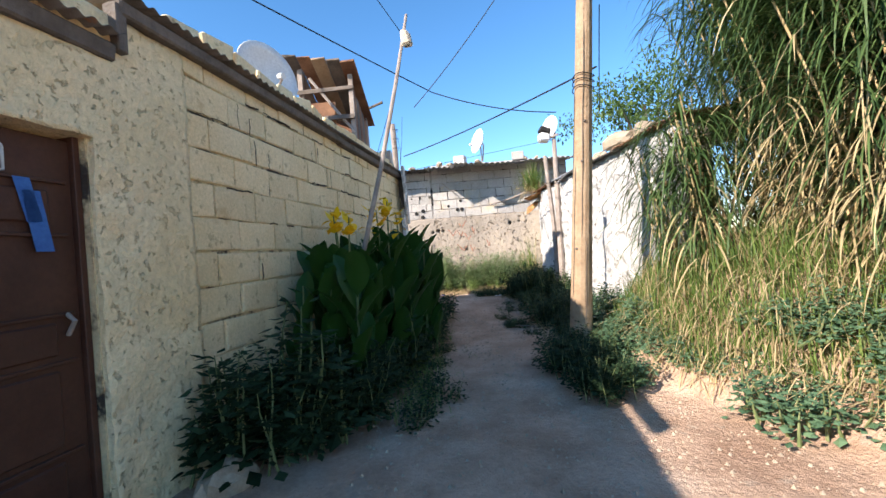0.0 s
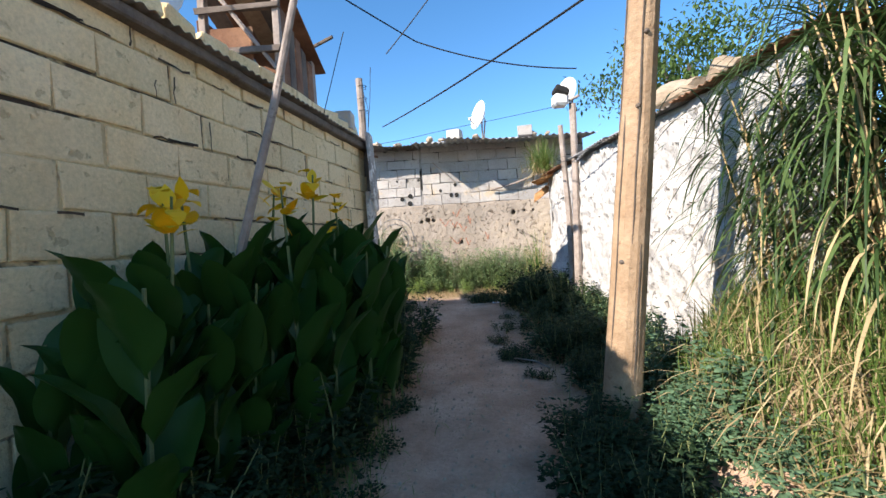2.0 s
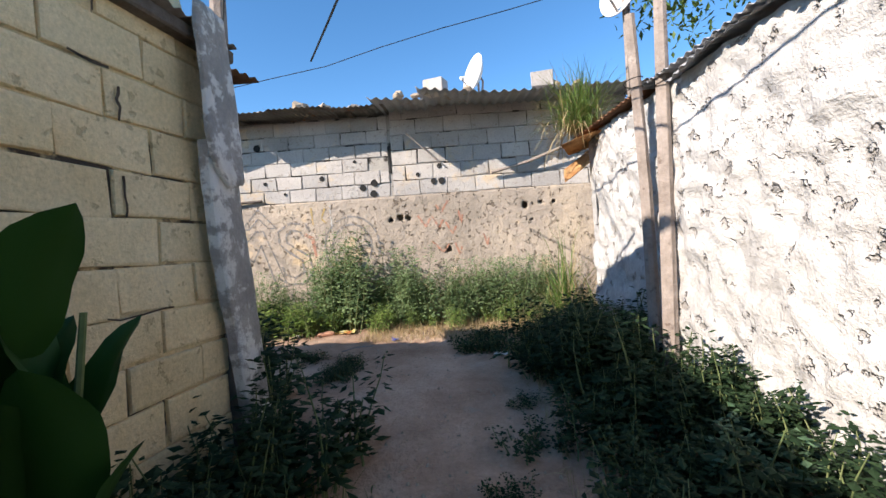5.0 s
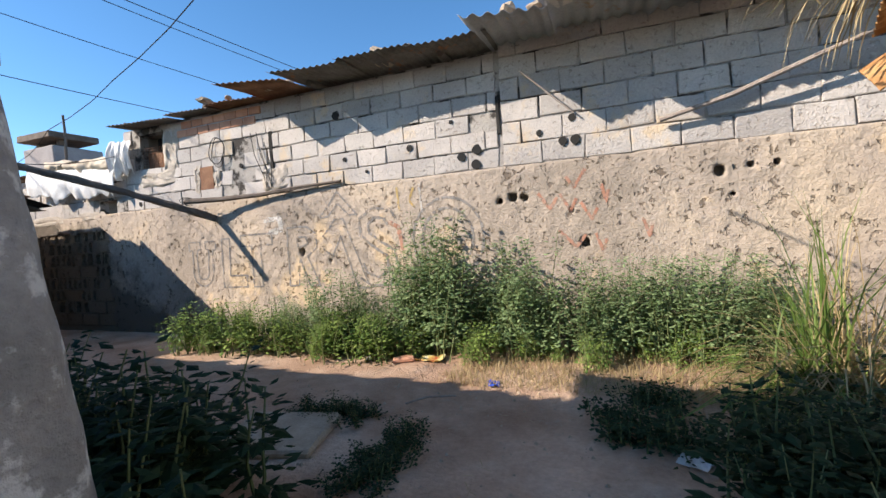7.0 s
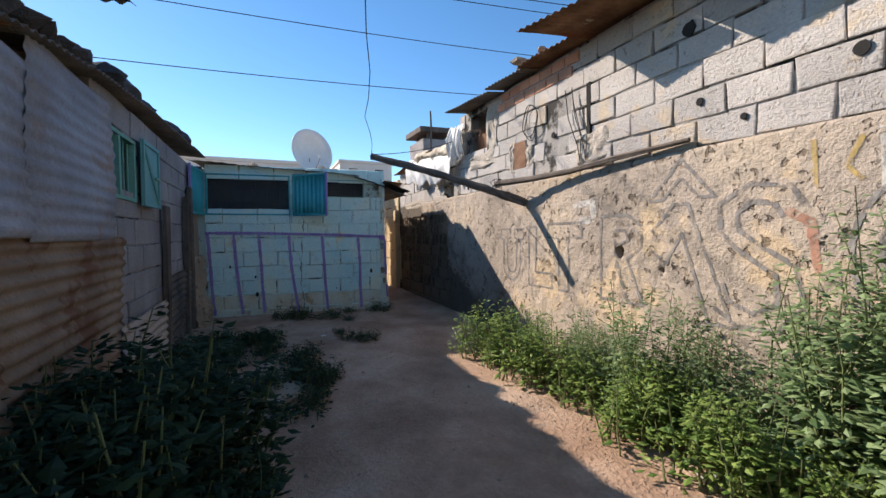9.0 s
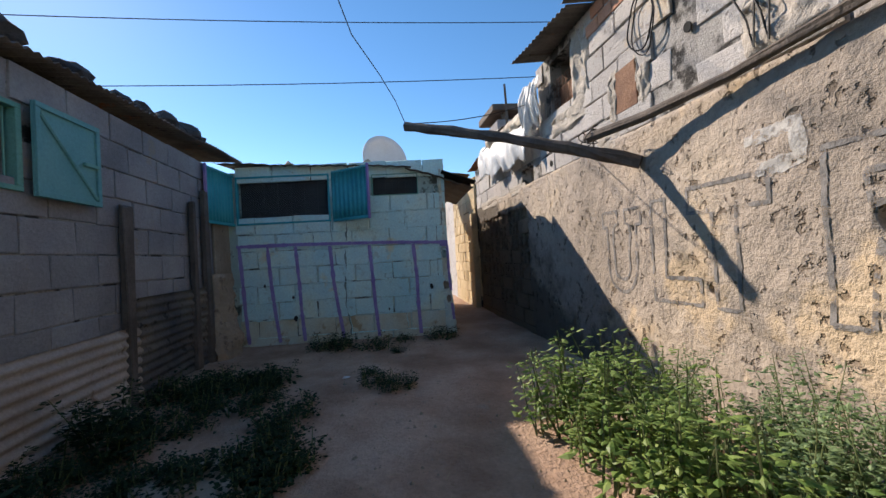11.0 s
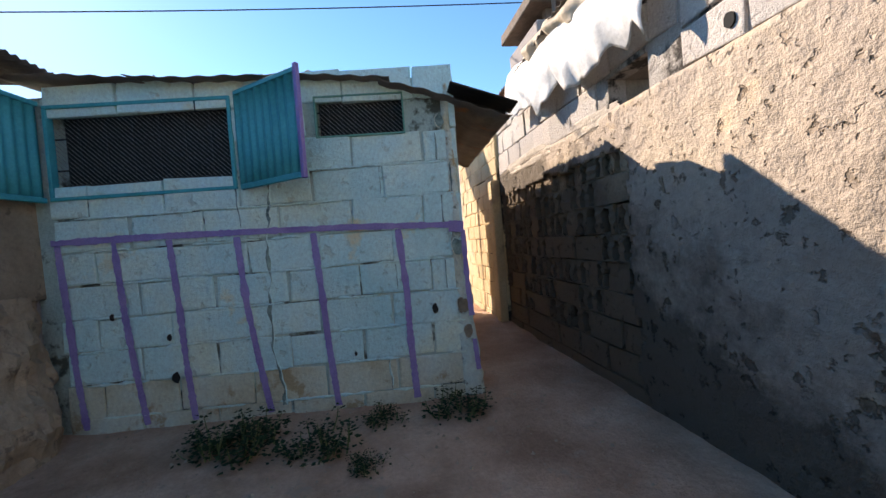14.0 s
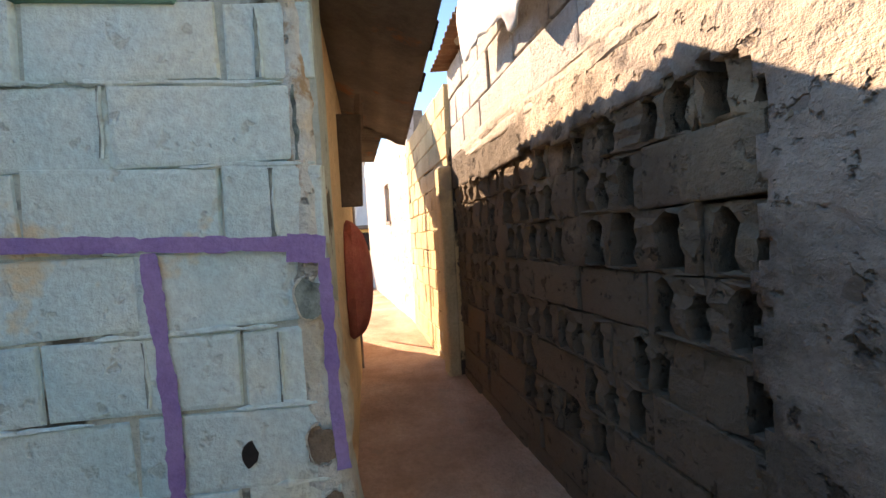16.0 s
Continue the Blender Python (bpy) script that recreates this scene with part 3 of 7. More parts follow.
wall_long = tagged(slab_wall("wall_long", GW, 0, 12.75, -0.1, 2.78, M_MORTAR, y0=0.15, y1=0.38, openings=[(gx_s(-5.95), gx_s(-5.42), 2.6, 3.2), (gx_s(-7.0), gx_s(-6.58), 2.0, 2.28)]), "long grey concrete block wall with a rendered lower half", "wall", kind="structure")
slab_wall("upper_core", GW, gx_s(-6.3), 12.75, 2.78, 3.30, M_MORTAR, y0=0.15, y1=0.38, parent=wall_long, openings=[(gx_s(-5.95), gx_s(-5.42), 2.6, 3.2)])
slab_wall("mortar_bed", GW, 0, gx_s(-6.3), 2.06, 2.78, J_GREY, y0=0.016, y1=0.147, parent=wall_long, openings=[(gx_s(-7.0), gx_s(-6.58), 2.0, 2.28)])
slab_wall("mortar_bed", GW, gx_s(-6.3), 12.75, 2.06, 3.30, J_GREY, y0=0.016, y1=0.147, parent=wall_long, openings=[(gx_s(-5.95), gx_s(-5.42), 2.6, 3.2)])
AMP_G = 0.022



def bare(s, z):
    """Where the render has fallen off and the hollow blocks show."""
    edge = -6.84 + 0.13 * noise.noise(Vector((z * 4.0, 1.0, 0))) + 0.06 * noise.noise(Vector((z * 14.0, 5.0, 0))) + 0.05 * (z < 0.6)
    top = 1.80 + 0.05 * noise.noise(Vector((s * 3.0, 2.0, 0))) + 0.02 * noise.noise(Vector((s * 13.0, 2.0, 0)))
    return s < gx_s(edge) and z < top


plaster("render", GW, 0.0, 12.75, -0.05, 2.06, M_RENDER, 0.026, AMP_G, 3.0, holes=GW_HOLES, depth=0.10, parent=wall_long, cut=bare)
GREY_BLOCKS = block_meshes("block", 0.40, 0.2, 0.05, M_GREY, 10, 0.011, 0.010)
GAPS = [(-5.95, -5.42, 2.6, 3.2), (-7.0, -6.58, 2.0, 2.28), (-4.06, -3.93, 2.1, 2.95), (-0.42, -0.30, 2.5, 2.75)]


def gw_skip(s, z, w):
    x = s - 9.55
    return any(a < x + w * 0.4 and x - w * 0.4 < b and c < z < d for a, b, c, d in GAPS)


block_wall(wall_long, GW, gx_s(-6.3), gx_s(-0.38), 2.06, 3.28, GREY_BLOCKS, 0.40, 0.204, 0.013, 0.0, gw_skip)
block_wall(wall_long, GW, gx_s(-0.34), 12.75, 2.06, 3.44, GREY_BLOCKS, 0.42, 0.23, 0.013, 0.0, gw_skip)
block_wall(wall_long, GW, 0, gx_s(-6.32), 2.06, 2.80, GREY_BLOCKS, 0.40, 0.245, 0.010, 0.0, gw_skip)

# hollow blocks low in the wall beside the passage
def hollow_block(w, h, d, cells, missing):
    bm = bmesh.new()
    def line(a, b, steps):
        return [(a[0] + (b[0] - a[0]) * i / steps, a[1] + (b[1] - a[1]) * i / steps) for i in range(steps)]

    c0, c1, c2, c3 = (-w / 2, -h / 2), (w / 2, -h / 2), (w / 2, h / 2), (-w / 2, h / 2)
    loops = [line(c0, c1, 8) + line(c1, c2, 4) + line(c2, c3, 8) + line(c3, c0, 4)]
    cw = w / cells
    for k in range(cells):
        if k in missing:
            continue
        c = -w / 2 + cw * (k + 0.5) + random.uniform(-0.008, 0.008)
        r = cw * random.uniform(0.26, 0.38)
        b0, t0 = -h * random.uniform(0.40, 0.46), h * random.uniform(0.02, 0.22)
        loops.append(line((c - r, b0), (c + r, b0), 3) + line((c + r, b0), (c + r * 0.95, t0), 3) + [(c + r * 0.95 * math.cos(t), t0 + r * 1.15 * math.sin(t)) for t in [math.pi * i / 8 for i in range(8)]] + line((c - r * 0.95, t0), (c - r, b0), 3))
    edges = []
    made = []
    for lp in loops:
        outer = not made
        vs = [bm.verts.new((a + random.uniform(-0.007, 0.007), random.uniform(-0.002, 0.016) if outer else random.uniform(-0.012, 0.012), b + random.uniform(-0.006, 0.006))) for a, b in lp]
        made.append(vs)
        edges += [bm.edges.new((vs[i], vs[(i + 1) % len(vs)])) for i in range(len(vs))]
    bmesh.ops.triangle_fill(bm, use_beauty=True, edges=edges, normal=(0, -1, 0))
    for vs in made:
        back = [bm.verts.new((v.co.x, d, v.co.z)) for v in vs]
        for i in range(len(vs)):
            k = (i + 1) % len(vs)
            bm.faces.new((vs[i], vs[k], back[k], back[i]))
    bmesh.ops.recalc_face_normals(bm, faces=bm.faces)
    me = bpy.data.meshes.new("hollow_block")
    bm.to_mesh(me)
    bm.free()
    me.materials.append(M_HOLLOW)
    return me


# hollow blocks share the painted shade of the render beside them
M_HOLLOW = mat("hollow_block", [(0.24, 0.185, 0.13), (0.42, 0.32, 0.215)], 2.0, 0.95, 0.8, 35, rand=0.2, soot_shade=(0.16, 0.125, 0.09), pits=2.0, pit_scale=34.0, pit_dark=0.6)
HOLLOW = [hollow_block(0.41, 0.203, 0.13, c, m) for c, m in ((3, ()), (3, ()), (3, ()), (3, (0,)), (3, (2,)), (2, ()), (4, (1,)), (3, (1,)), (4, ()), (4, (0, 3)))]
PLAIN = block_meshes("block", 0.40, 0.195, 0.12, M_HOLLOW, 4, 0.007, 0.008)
for j in range(9):
    s = -0.0 - (0.21 if j % 2 else 0)
    while s < gx_s(-6.62):
        a, b = max(s, 0), s + 0.42
        s += 0.42
        if b - a < 0.06:
            continue
        hollow = j >= 2 and random.random() < (0.45 if j in (2, 3) else 0.97)
        ob = new("hollow_block" if hollow else "block", random.choice(HOLLOW if hollow else PLAIN))
        ob.parent = wall_long
        zc = 0.05 + 0.2 * j + 0.1
        ob.matrix_world = GW @ Matrix.Translation(((a + b) / 2, random.uniform(0.008, 0.026), zc)) @ pose(0, 0, 0, random.uniform(-1, 1), random.uniform(-1, 1), random.uniform(-1.2, 1.2)) @ Matrix.Diagonal(((b - a) / 0.41, 1, 0.985, 1))

# graffiti strokes
def letter(points, w=0.024, m=M_PAINT_G):
    ribbon([(gx_s(x), z) for x, z in points], w, m, wall_long, GW, 3.0, AMP_G, 0.0045)


def ring(cx, cz, rx, rz, a0=0, a1=360, w=0.03, m=M_PAINT_G):
    letter([(cx + rx * math.cos(radians(t)), cz + rz * math.sin(radians(t))) for t in range(a0, a1 + 1, 8)], w, m)


letter([(-5.05, 1.50), (-5.05, 1.38), (-4.98, 1.38), (-4.98, 1.10)] + [(-4.78 - 0.20 * math.cos(radians(t)), 1.08 - 0.22 * math.sin(radians(t))) for t in range(0, 181, 20)] + [(-4.58, 1.38), (-4.52, 1.38), (-4.52, 1.5), (-4.72, 1.5), (-4.72, 1.4), (-4.67, 1.38), (-4.67, 1.10)] + [(-4.78 - 0.11 * math.cos(radians(t)), 1.08 - 0.12 * math.sin(radians(t))) for t in range(180, -1, -20)] + [(-4.89, 1.38), (-4.82, 1.40), (-4.82, 1.5), (-5.05, 1.5)])
letter([(-4.40, 1.52), (-4.40, 0.84), (-3.98, 0.84), (-3.98, 1.0), (-4.26, 1.0), (-4.26, 1.52), (-4.40, 1.52)])
letter([(-4.05, 1.55), (-4.05, 1.40), (-3.86, 1.40), (-3.86, 0.84), (-3.70, 0.84), (-3.70, 1.40), (-3.50, 1.40), (-3.50, 1.55), (-4.05, 1.55)])
letter([(-3.25, 0.84), (-3.25, 1.60), (-2.95, 1.60), (-2.80, 1.50), (-2.80, 1.32), (-2.95, 1.22), (-2.78, 0.84), (-2.93, 0.84), (-3.07, 1.2), (-3.10, 0.84), (-3.25, 0.84)])
letter([(-3.10, 1.47), (-2.97, 1.47), (-2.93, 1.38), (-3.08, 1.33), (-3.10, 1.47)])
letter([(-2.72, 1.70), (-2.45, 2.0), (-2.18, 1.70), (-2.30, 1.70), (-2.45, 1.86), (-2.60, 1.70), (-2.72, 1.70)])
letter([(-2.70, 1.45), (-2.50, 1.66), (-2.38, 1.66), (-2.05, 0.80), (-2.22, 0.80), (-2.43, 1.45), (-2.56, 1.2), (-2.70, 1.3)])
letter([(-1.64, 1.58), (-1.72, 1.72), (-1.95, 1.76), (-2.15, 1.64), (-2.14, 1.44), (-1.98, 1.30), (-1.80, 1.18), (-1.78, 1.0), (-1.92, 0.92), (-2.08, 0.98), (-2.12, 1.10)], 0.032)
letter([(-1.76, 1.54), (-1.82, 1.63), (-1.95, 1.64), (-2.03, 1.57), (-2.02, 1.46), (-1.88, 1.36), (-1.69, 1.24), (-1.64, 1.0), (-1.78, 0.83), (-2.02, 0.82), (-2.18, 0.92)], 0.032)
ring(-1.02, 1.34, 0.42, 0.46)
ring(-1.02, 1.34, 0.30, 0.34)
letter([(-3.62, 1.72), (-3.35, 1.74), (-3.34, 1.58), (-3.55, 1.56)], 0.07, M_PAINT_W)
letter([(-1.62, 1.97), (-1.60, 1.68)], 0.026, M_PAINT_Y)
letter([(-1.40, 1.96), (-1.47, 1.80), (-1.40, 1.72)], 0.024, M_PAINT_Y)
letter([(-1.33, 1.98), (-1.31, 1.6)], 0.022, M_PAINT_W)
letter([(-1.75, 1.58), (-1.62, 1.5), (-1.58, 1.2)], 0.05, M_PAINT_R)
for x, z, dx in ((0.0, 1.75, 0.12), (0.22, 1.72, 0.1), (0.48, 1.95, -0.12), (0.62, 1.78, 0.04), (0.20, 1.35, 0.16), (0.55, 1.3, 0.06), (0.98, 1.42, 0.05), (0.42, 1.62, 0.1)):
    letter([(x, z), (x + dx, z - 0.18), (x + dx * 1.6, z - 0.06)], 0.03, M_PAINT_R)

# roofs of the long wall
long_roof = tagged(empty("long_roof"), "ragged corrugated sheets weighed down over the long wall", "roof")
for k, (x0, x1, o0, o1, z, m) in enumerate(((-6.12, -5.0, 0.36, 0.24, 3.27, M_ROOF), (-5.06, -4.2, 0.26, 0.24, 3.29, M_ROOF), (-4.28, -3.45, 0.28, 0.24, 3.28, M_RUST), (-3.57, -2.72, 0.74, 0.54, 3.28, M_RUST), (-2.78, -1.9, 0.72, 0.56, 3.28, M_ROOF), (-1.98, -1.1, 0.62, 0.56, 3.30, M_ROOF), (-1.16, -0.34, 0.58, 0.52, 3.28, M_ROOF))):
    a, b = Vector((x0, 10.94 - o0, z)), Vector((x1, 10.94 - o1, z))
    sheet("sheet", a, b - a, (0, 1, 0.10), (b - a).length, 2.2, m, long_roof, ragged=0.07, bend=0.03)
for x0, x1, o0, o1, z in ((-0.48, 0.26, 0.92, 0.74, 3.24), (0.18, 1.12, 1.10, 0.78, 3.255), (1.06, 2.1, 0.82, 0.76, 3.24), (2.0, 3.3, 0.80, 0.76, 3.255)):
    a, b = Vector((x0, 10.94 - o0, z)), Vector((x1, 10.94 - o1, z))
    sheet("sheet", a, b - a, (0, 1, 0.12), (b - a).length, 3.0, M_ZINC, long_roof, pitch=0.13, amp=0.018, ragged=0.03)
for x in (-5.9, -4.3, -2.6, -0.9):
    part("rafter", tube([(x, 10.72, 3.30), (x, 12.6, 3.5)], 0.04, 6), M_WOOD_D, long_roof)

# ---- blue house ----
BW = wall_frame((-7.56, 7.2), (-7.315, 9.97))
BL = math.hypot(0.245, 2.77)
OPEN_B = [(0.02, 1.24, 1.76, 2.40), (1.80, 2.42, 2.07, 2.36)]
wall_blue = tagged(slab_wall("wall_blue", BW, -0.35, BL - 0.004, -0.1, 2.46, J_BLUE, openings=OPEN_B, y0=0.014, y1=0.2), "pale blue painted block wall with purple stripes", "wall", kind="structure")
BLUE_BLOCKS = block_meshes("block", 0.40, 0.2, 0.05, M_BLUE, 10, 0.010, 0.011)


def bw_skip(s, z, w):
    return any(a - 0.02 < s + w * 0.35 and s - w * 0.35 < b + 0.02 and c < z < d for a, b, c, d in OPEN_B)


block_wall(wall_blue, BW, 0, BL, 0.04, 2.54, BLUE_BLOCKS, 0.50, 0.2272, 0.008, 0.0, bw_skip)
for j in range(1, 11):
    z = 0.04 + 2.5 * j / 11
    s = random.uniform(0.0, 0.3)
    while s < BL - 0.1:
        e_ = min(BL - 0.02, s + random.uniform(0.25, 0.8))
        if not any(a_ - 0.05 < e_ and s < b_ + 0.05 and c_ - 0.02 < z < d_ + 0.02 for a_, b_, c_, d_ in OPEN_B):
            n_ = max(4, int((e_ - s) / 0.03))
            pts = [BW @ Vector((s + (e_ - s) * i / n_, -0.001, z + 0.006 * noise.noise(Vector((s * 3 + i * 0.3, j, 0))))) for i in range(n_ + 1)]
            rr = [0.002] + [0.008 + 0.009 * noise.noise(Vector((s * 7 + i * 0.45, j, 5))) for i in range(1, n_)] + [0.002]
            part("mortar_ridge", tube(pts, rr, 6, rough=0.5), M_BLUE, wall_blue)
        s = e_ + random.uniform(0.05, 0.5)
M_CORE = mat("broken_block_core", [(0.16, 0.12, 0.08), (0.34, 0.28, 0.20)], 8, 0.95, 0.8, 40)
M_CRACK = mat("dark_green_mortar", [(0.07, 0.11, 0.10), (0.34, 0.46, 0.41)], 14, 0.95, 0.6, 40)


def crack(s0, z0, z1, width, seed, wig=1.0):
    """A jagged open joint that runs down the wall, a dark green strip with raised lips."""
    bm = bmesh.new()
    n = int((z1 - z0) / 0.022)
    rows, lips = [], []
    for i in range(n + 1):
        z = z1 + (z0 - z1) * i / n
        c = s0 + wig * (0.035 * noise.noise(Vector((z * 4, seed, 0))) + 0.02 * noise.noise(Vector((z * 13, seed, 0))) + 0.03 * math.sin(z * 3 + seed))
        w = width * max(0.10, 0.45 + 1.1 * noise.noise(Vector((z * 6, seed, 7))) + 0.5 * noise.noise(Vector((z * 25, seed, 7))))
        rows.append([bm.verts.new(BW @ Vector((c + k * w, -0.009 + 0.003 * abs(k), z))) for k in (-0.5, 0, 0.5)])
        lips.append(BW @ Vector((c + w * 0.6, -0.004, z)))
    for a_, b_ in zip(rows, rows[1:]):
        for k in (0, 1):
            bm.faces.new((a_[k], a_[k + 1], b_[k + 1], b_[k]))
    part("crack", bm, M_CRACK, wall_blue, "dark green crack running down the wall")
    part("crack_lip", tube(lips[::2], [0.004 + 0.007 * abs(noise.noise(Vector((i * 0.7, seed, 3)))) for i in range(len(lips[::2]))], 5, rough=0.5), M_BLUE, wall_blue)


crack(1.42, 0.24, 1.78, 0.030, 2.0)
crack(1.25, 1.50, 1.78, 0.016, 5.0)
crack(BL - 0.15, 0.96, 1.16, 0.010, 9.0, 0.15)
crack(BL - 0.14, 1.42, 1.62, 0.020, 12.0, 0.2)
crack(BL - 0.07, 1.64, 1.85, 0.034, 15.0, 0.2)
crack(BL - 0.15, 1.87, 2.06, 0.022, 17.0, 0.2)
crack(2.28, 0.98, 1.16, 0.012, 19.0, 0.2)
crack(1.75, 0.98, 1.17, 0.008, 23.0, 0.2)
crack(2.22, 1.66, 1.85, 0.010, 25.0, 0.2)
crack(2.18, 0.28, 0.48, 0.012, 27.0, 0.4)

# broken corner of the blue wall
bm = bmesh.new()
rows = []
for j in range(61):
    z = 2.40 * j / 60
    end = BL + 0.075 * (1.25 - z) / 1.25 if z < 1.25 else BL - 0.03 * (z - 1.25)
    end += 0.022 * noise.noise(Vector((z * 5, 1, 3))) + 0.016 * noise.noise(Vector((z * 17, 4, 3)))
    bite = 0.05 * math.exp(-((z - 1.26) / 0.05) ** 2) + 0.06 * math.exp(-((z - 0.83) / 0.06) ** 2) + 0.05 * math.exp(-((z - 0.66) / 0.05) ** 2) + 0.04 * math.exp(-((z - 2.15) / 0.06) ** 2)
    rows.append([bm.verts.new(BW @ Vector((a_, b_, z))) for a_, b_ in ((BL - 0.10, 0.012), (BL - 0.075 - bite, -0.005 + 0.3 * bite), (end - 0.03 - bite * 0.6, -0.012 + 0.3 * bite + 0.006 * noise.noise(Vector((z * 20, 0, 0)))), (end - 0.004, 0.012 + 0.012 * noise.noise(Vector((z * 12, 2, 0)))), (end, 0.07), (end - 0.01, 0.20), (BL - 0.02, 0.34))])
for a_, b_ in zip(rows, rows[1:]):
    for k in range(6):
        bm.faces.new((a_[k], a_[k + 1], b_[k + 1], b_[k])).smooth = True
M_CORNER = mat("rubbed_blue_corner", [(0.62, 0.55, 0.36), (0.66, 0.74, 0.66), (0.50, 0.66, 0.62)], 3.0, 0.9, 0.8, 34, spots=(0.42, 0.33, 0.20), spot_scale=5, spot_at=0.58, pits=1.6, pit_scale=20.0, pit_dark=0.6)
part("broken_corner", bm, M_CORNER, wall_blue, "crumbling painted corner with broken block ends")
for s_, z, r in ((BL - 0.06, 1.25, 0.055), (BL - 0.05, 0.83, 0.055), (BL - 0.025, 0.64, 0.045), (BL - 0.12, 2.14, 0.04)):
    bm = bmesh.new()
    vs = []
    for k in range(26):
        t = 2 * math.pi * k / 26
        q = r * (1 + 0.35 * noise.noise(Vector((math.cos(t) * 1.6, math.sin(t) * 1.6, z * 9))) + 0.15 * noise.noise(Vector((math.cos(t) * 5, math.sin(t) * 5, z * 9))))
        vs.append(bm.verts.new(BW @ Vector((s_ + 0.75 * q * math.cos(t), -0.0165, z + 1.1 * q * math.sin(t)))))
    bm.faces.new(vs)
    part("broken_cell", bm, M_CRACK if z > 1 else M_CORE, wall_blue, "open cell of a broken block")
    rim = [BW @ Vector((s_ + 0.78 * r * math.cos(t) * (1 + 0.2 * noise.noise(Vector((t, z, 2)))), -0.014, z + 1.15 * r * math.sin(t))) for t in [math.pi * (0.55 + 1.1 * i / 14) for i in range(15)]]
    part("mortar_ridge", tube(rim, [0.003 + 0.006 * abs(noise.noise(Vector((i * 0.6, z, 1)))) for i in range(15)], 6, rough=0.5), M_CORNER, wall_blue)

M_BLUE_DIRT = mat("stained_blue_paint", [(0.52, 0.44, 0.28), (0.62, 0.62, 0.48), (0.62, 0.70, 0.62)], 2.2, 0.9, 0.5, 45, spots=(0.42, 0.33, 0.20), spot_scale=3.5, spot_at=0.56)
DIRTY = block_meshes("block", 0.40, 0.2, 0.05, M_BLUE_DIRT, 4, 0.008, 0.010)
for o in wall_blue.children:
    if o.name.startswith("block") and o.matrix_world.translation.z < 0.42 + 0.1 * random.random():
        o.data = random.choice(DIRTY)
wall_passage = tagged(slab_wall("wall_passage", wall_frame((-10.5, 10.12), (-7.33, 9.965)), 0, 3.16, -0.1, 2.40, M_CREAM_R, y0=-0.19, y1=-0.012), "rough painted side wall along the narrow passage", "wall", kind="structure")
for s in (0.03, 0.41, 0.75, 1.23, 1.72, 2.29):
    t = 0.022 * math.sin(s * 9)
    ribbon([(s + t, 1.47 - 0.03 * s), (s + 0.03 + t, 0.95), (s + 0.05, 0.62), (s + 0.09 - t, 0.20)], 0.045, M_PURPLE, wall_blue, BW, 0.0, 0.0, 0.014)
ribbon([(0.0, 1.48), (0.7, 1.475), (1.3, 1.46), (2.0, 1.44), (BL - 0.005, 1.40)], 0.042, M_PURPLE, wall_blue, BW, 0.0, 0.0, 0.016)
ribbon([(BL - 0.012, 1.36), (BL - 0.006, 0.95), (BL + 0.008, 0.75)], 0.036, M_PURPLE, wall_blue, BW, 0.0, 0.0, 0.018)
ribbon([(BL + 0.012, 0.58), (BL + 0.028, 0.36)], 0.036, M_PURPLE, wall_blue, BW, 0.0, 0.0, 0.018)
ribbon([(BL - 0.11, 1.395), (BL - 0.005, 1.385)], 0.075, M_PURPLE, wall_blue, BW, 0.0, 0.0, 0.02)


def window(name, s0, s1, z0, z1, label, frame_mat):
    w = tagged(empty(name), label, "window", kind="structure")
    t = 0.024 if s1 - s0 > 1 else 0.012
    # black panel stands in for the unlit room
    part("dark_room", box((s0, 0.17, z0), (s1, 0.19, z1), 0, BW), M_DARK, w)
    for a, b, c, d in ((s0, s1, z0, z0 + t), (s0, s1, z1 - t, z1), (s0, s0 + t, z0 + t, z1 - t), (s1 - t, s1, z0 + t, z1 - t)):
        part("frame", box((a, -0.012, c), (b, 0.05, d), 0.003, BW), frame_mat, w)
    bm = bmesh.new()
    for k in range(1, 7):
        x = s0 + (s1 - s0) * k / 7
        tube([BW @ Vector((x, 0.06, z0)), BW @ Vector((x, 0.06, z1))], 0.006, 5, bm)
    for k in range(1, 3):
        z = z0 + (z1 - z0) * k / 3
        tube([BW @ Vector((s0, 0.06, z)), BW @ Vector((s1, 0.06, z))], 0.006, 5, bm)
    part("bar", bm, M_WIRE, w)
    bm = bmesh.new()
    st = 0.032
    n1 = int((s1 - s0 + z1 - z0) / st)
    for k in range(n1):
        for flip in (0, 1):
            x = s0 + k * st
            a = (x, z0)
            b = (x - (z1 - z0), z1)
            lo, hi = max(b[0], s0), min(a[0], s1)
            if lo >= hi:
                continue
            pa, pb = (hi, z0 + (x - hi)), (lo, z0 + (x - lo))
            if flip:
                pa, pb = (s0 + s1 - pa[0], pa[1]), (s0 + s1 - pb[0], pb[1])
            va, vb = Vector((pa[0], 0.04, pa[1])), Vector((pb[0], 0.04, pb[1]))
            n_ = Vector((0.0011, 0, 0.0011))
            bm.faces.new([bm.verts.new(BW @ v) for v in (va - n_, va + n_, vb + n_, vb - n_)])
    part("mesh_screen", bm, M_SCREEN, w)
    return w


M_SCREEN = mat("wire_mesh", [(0.22, 0.22, 0.22), (0.30, 0.30, 0.29)], 5, 0.6, 0.0, metal=0.3)
window("window_1", 0.02, 1.24, 1.76, 2.40, "barred window with wire mesh and turquoise frame", M_TURQ)
window("window_2", 1.80, 2.42, 2.07, 2.36, "small dark window with wire mesh", M_GREENP)


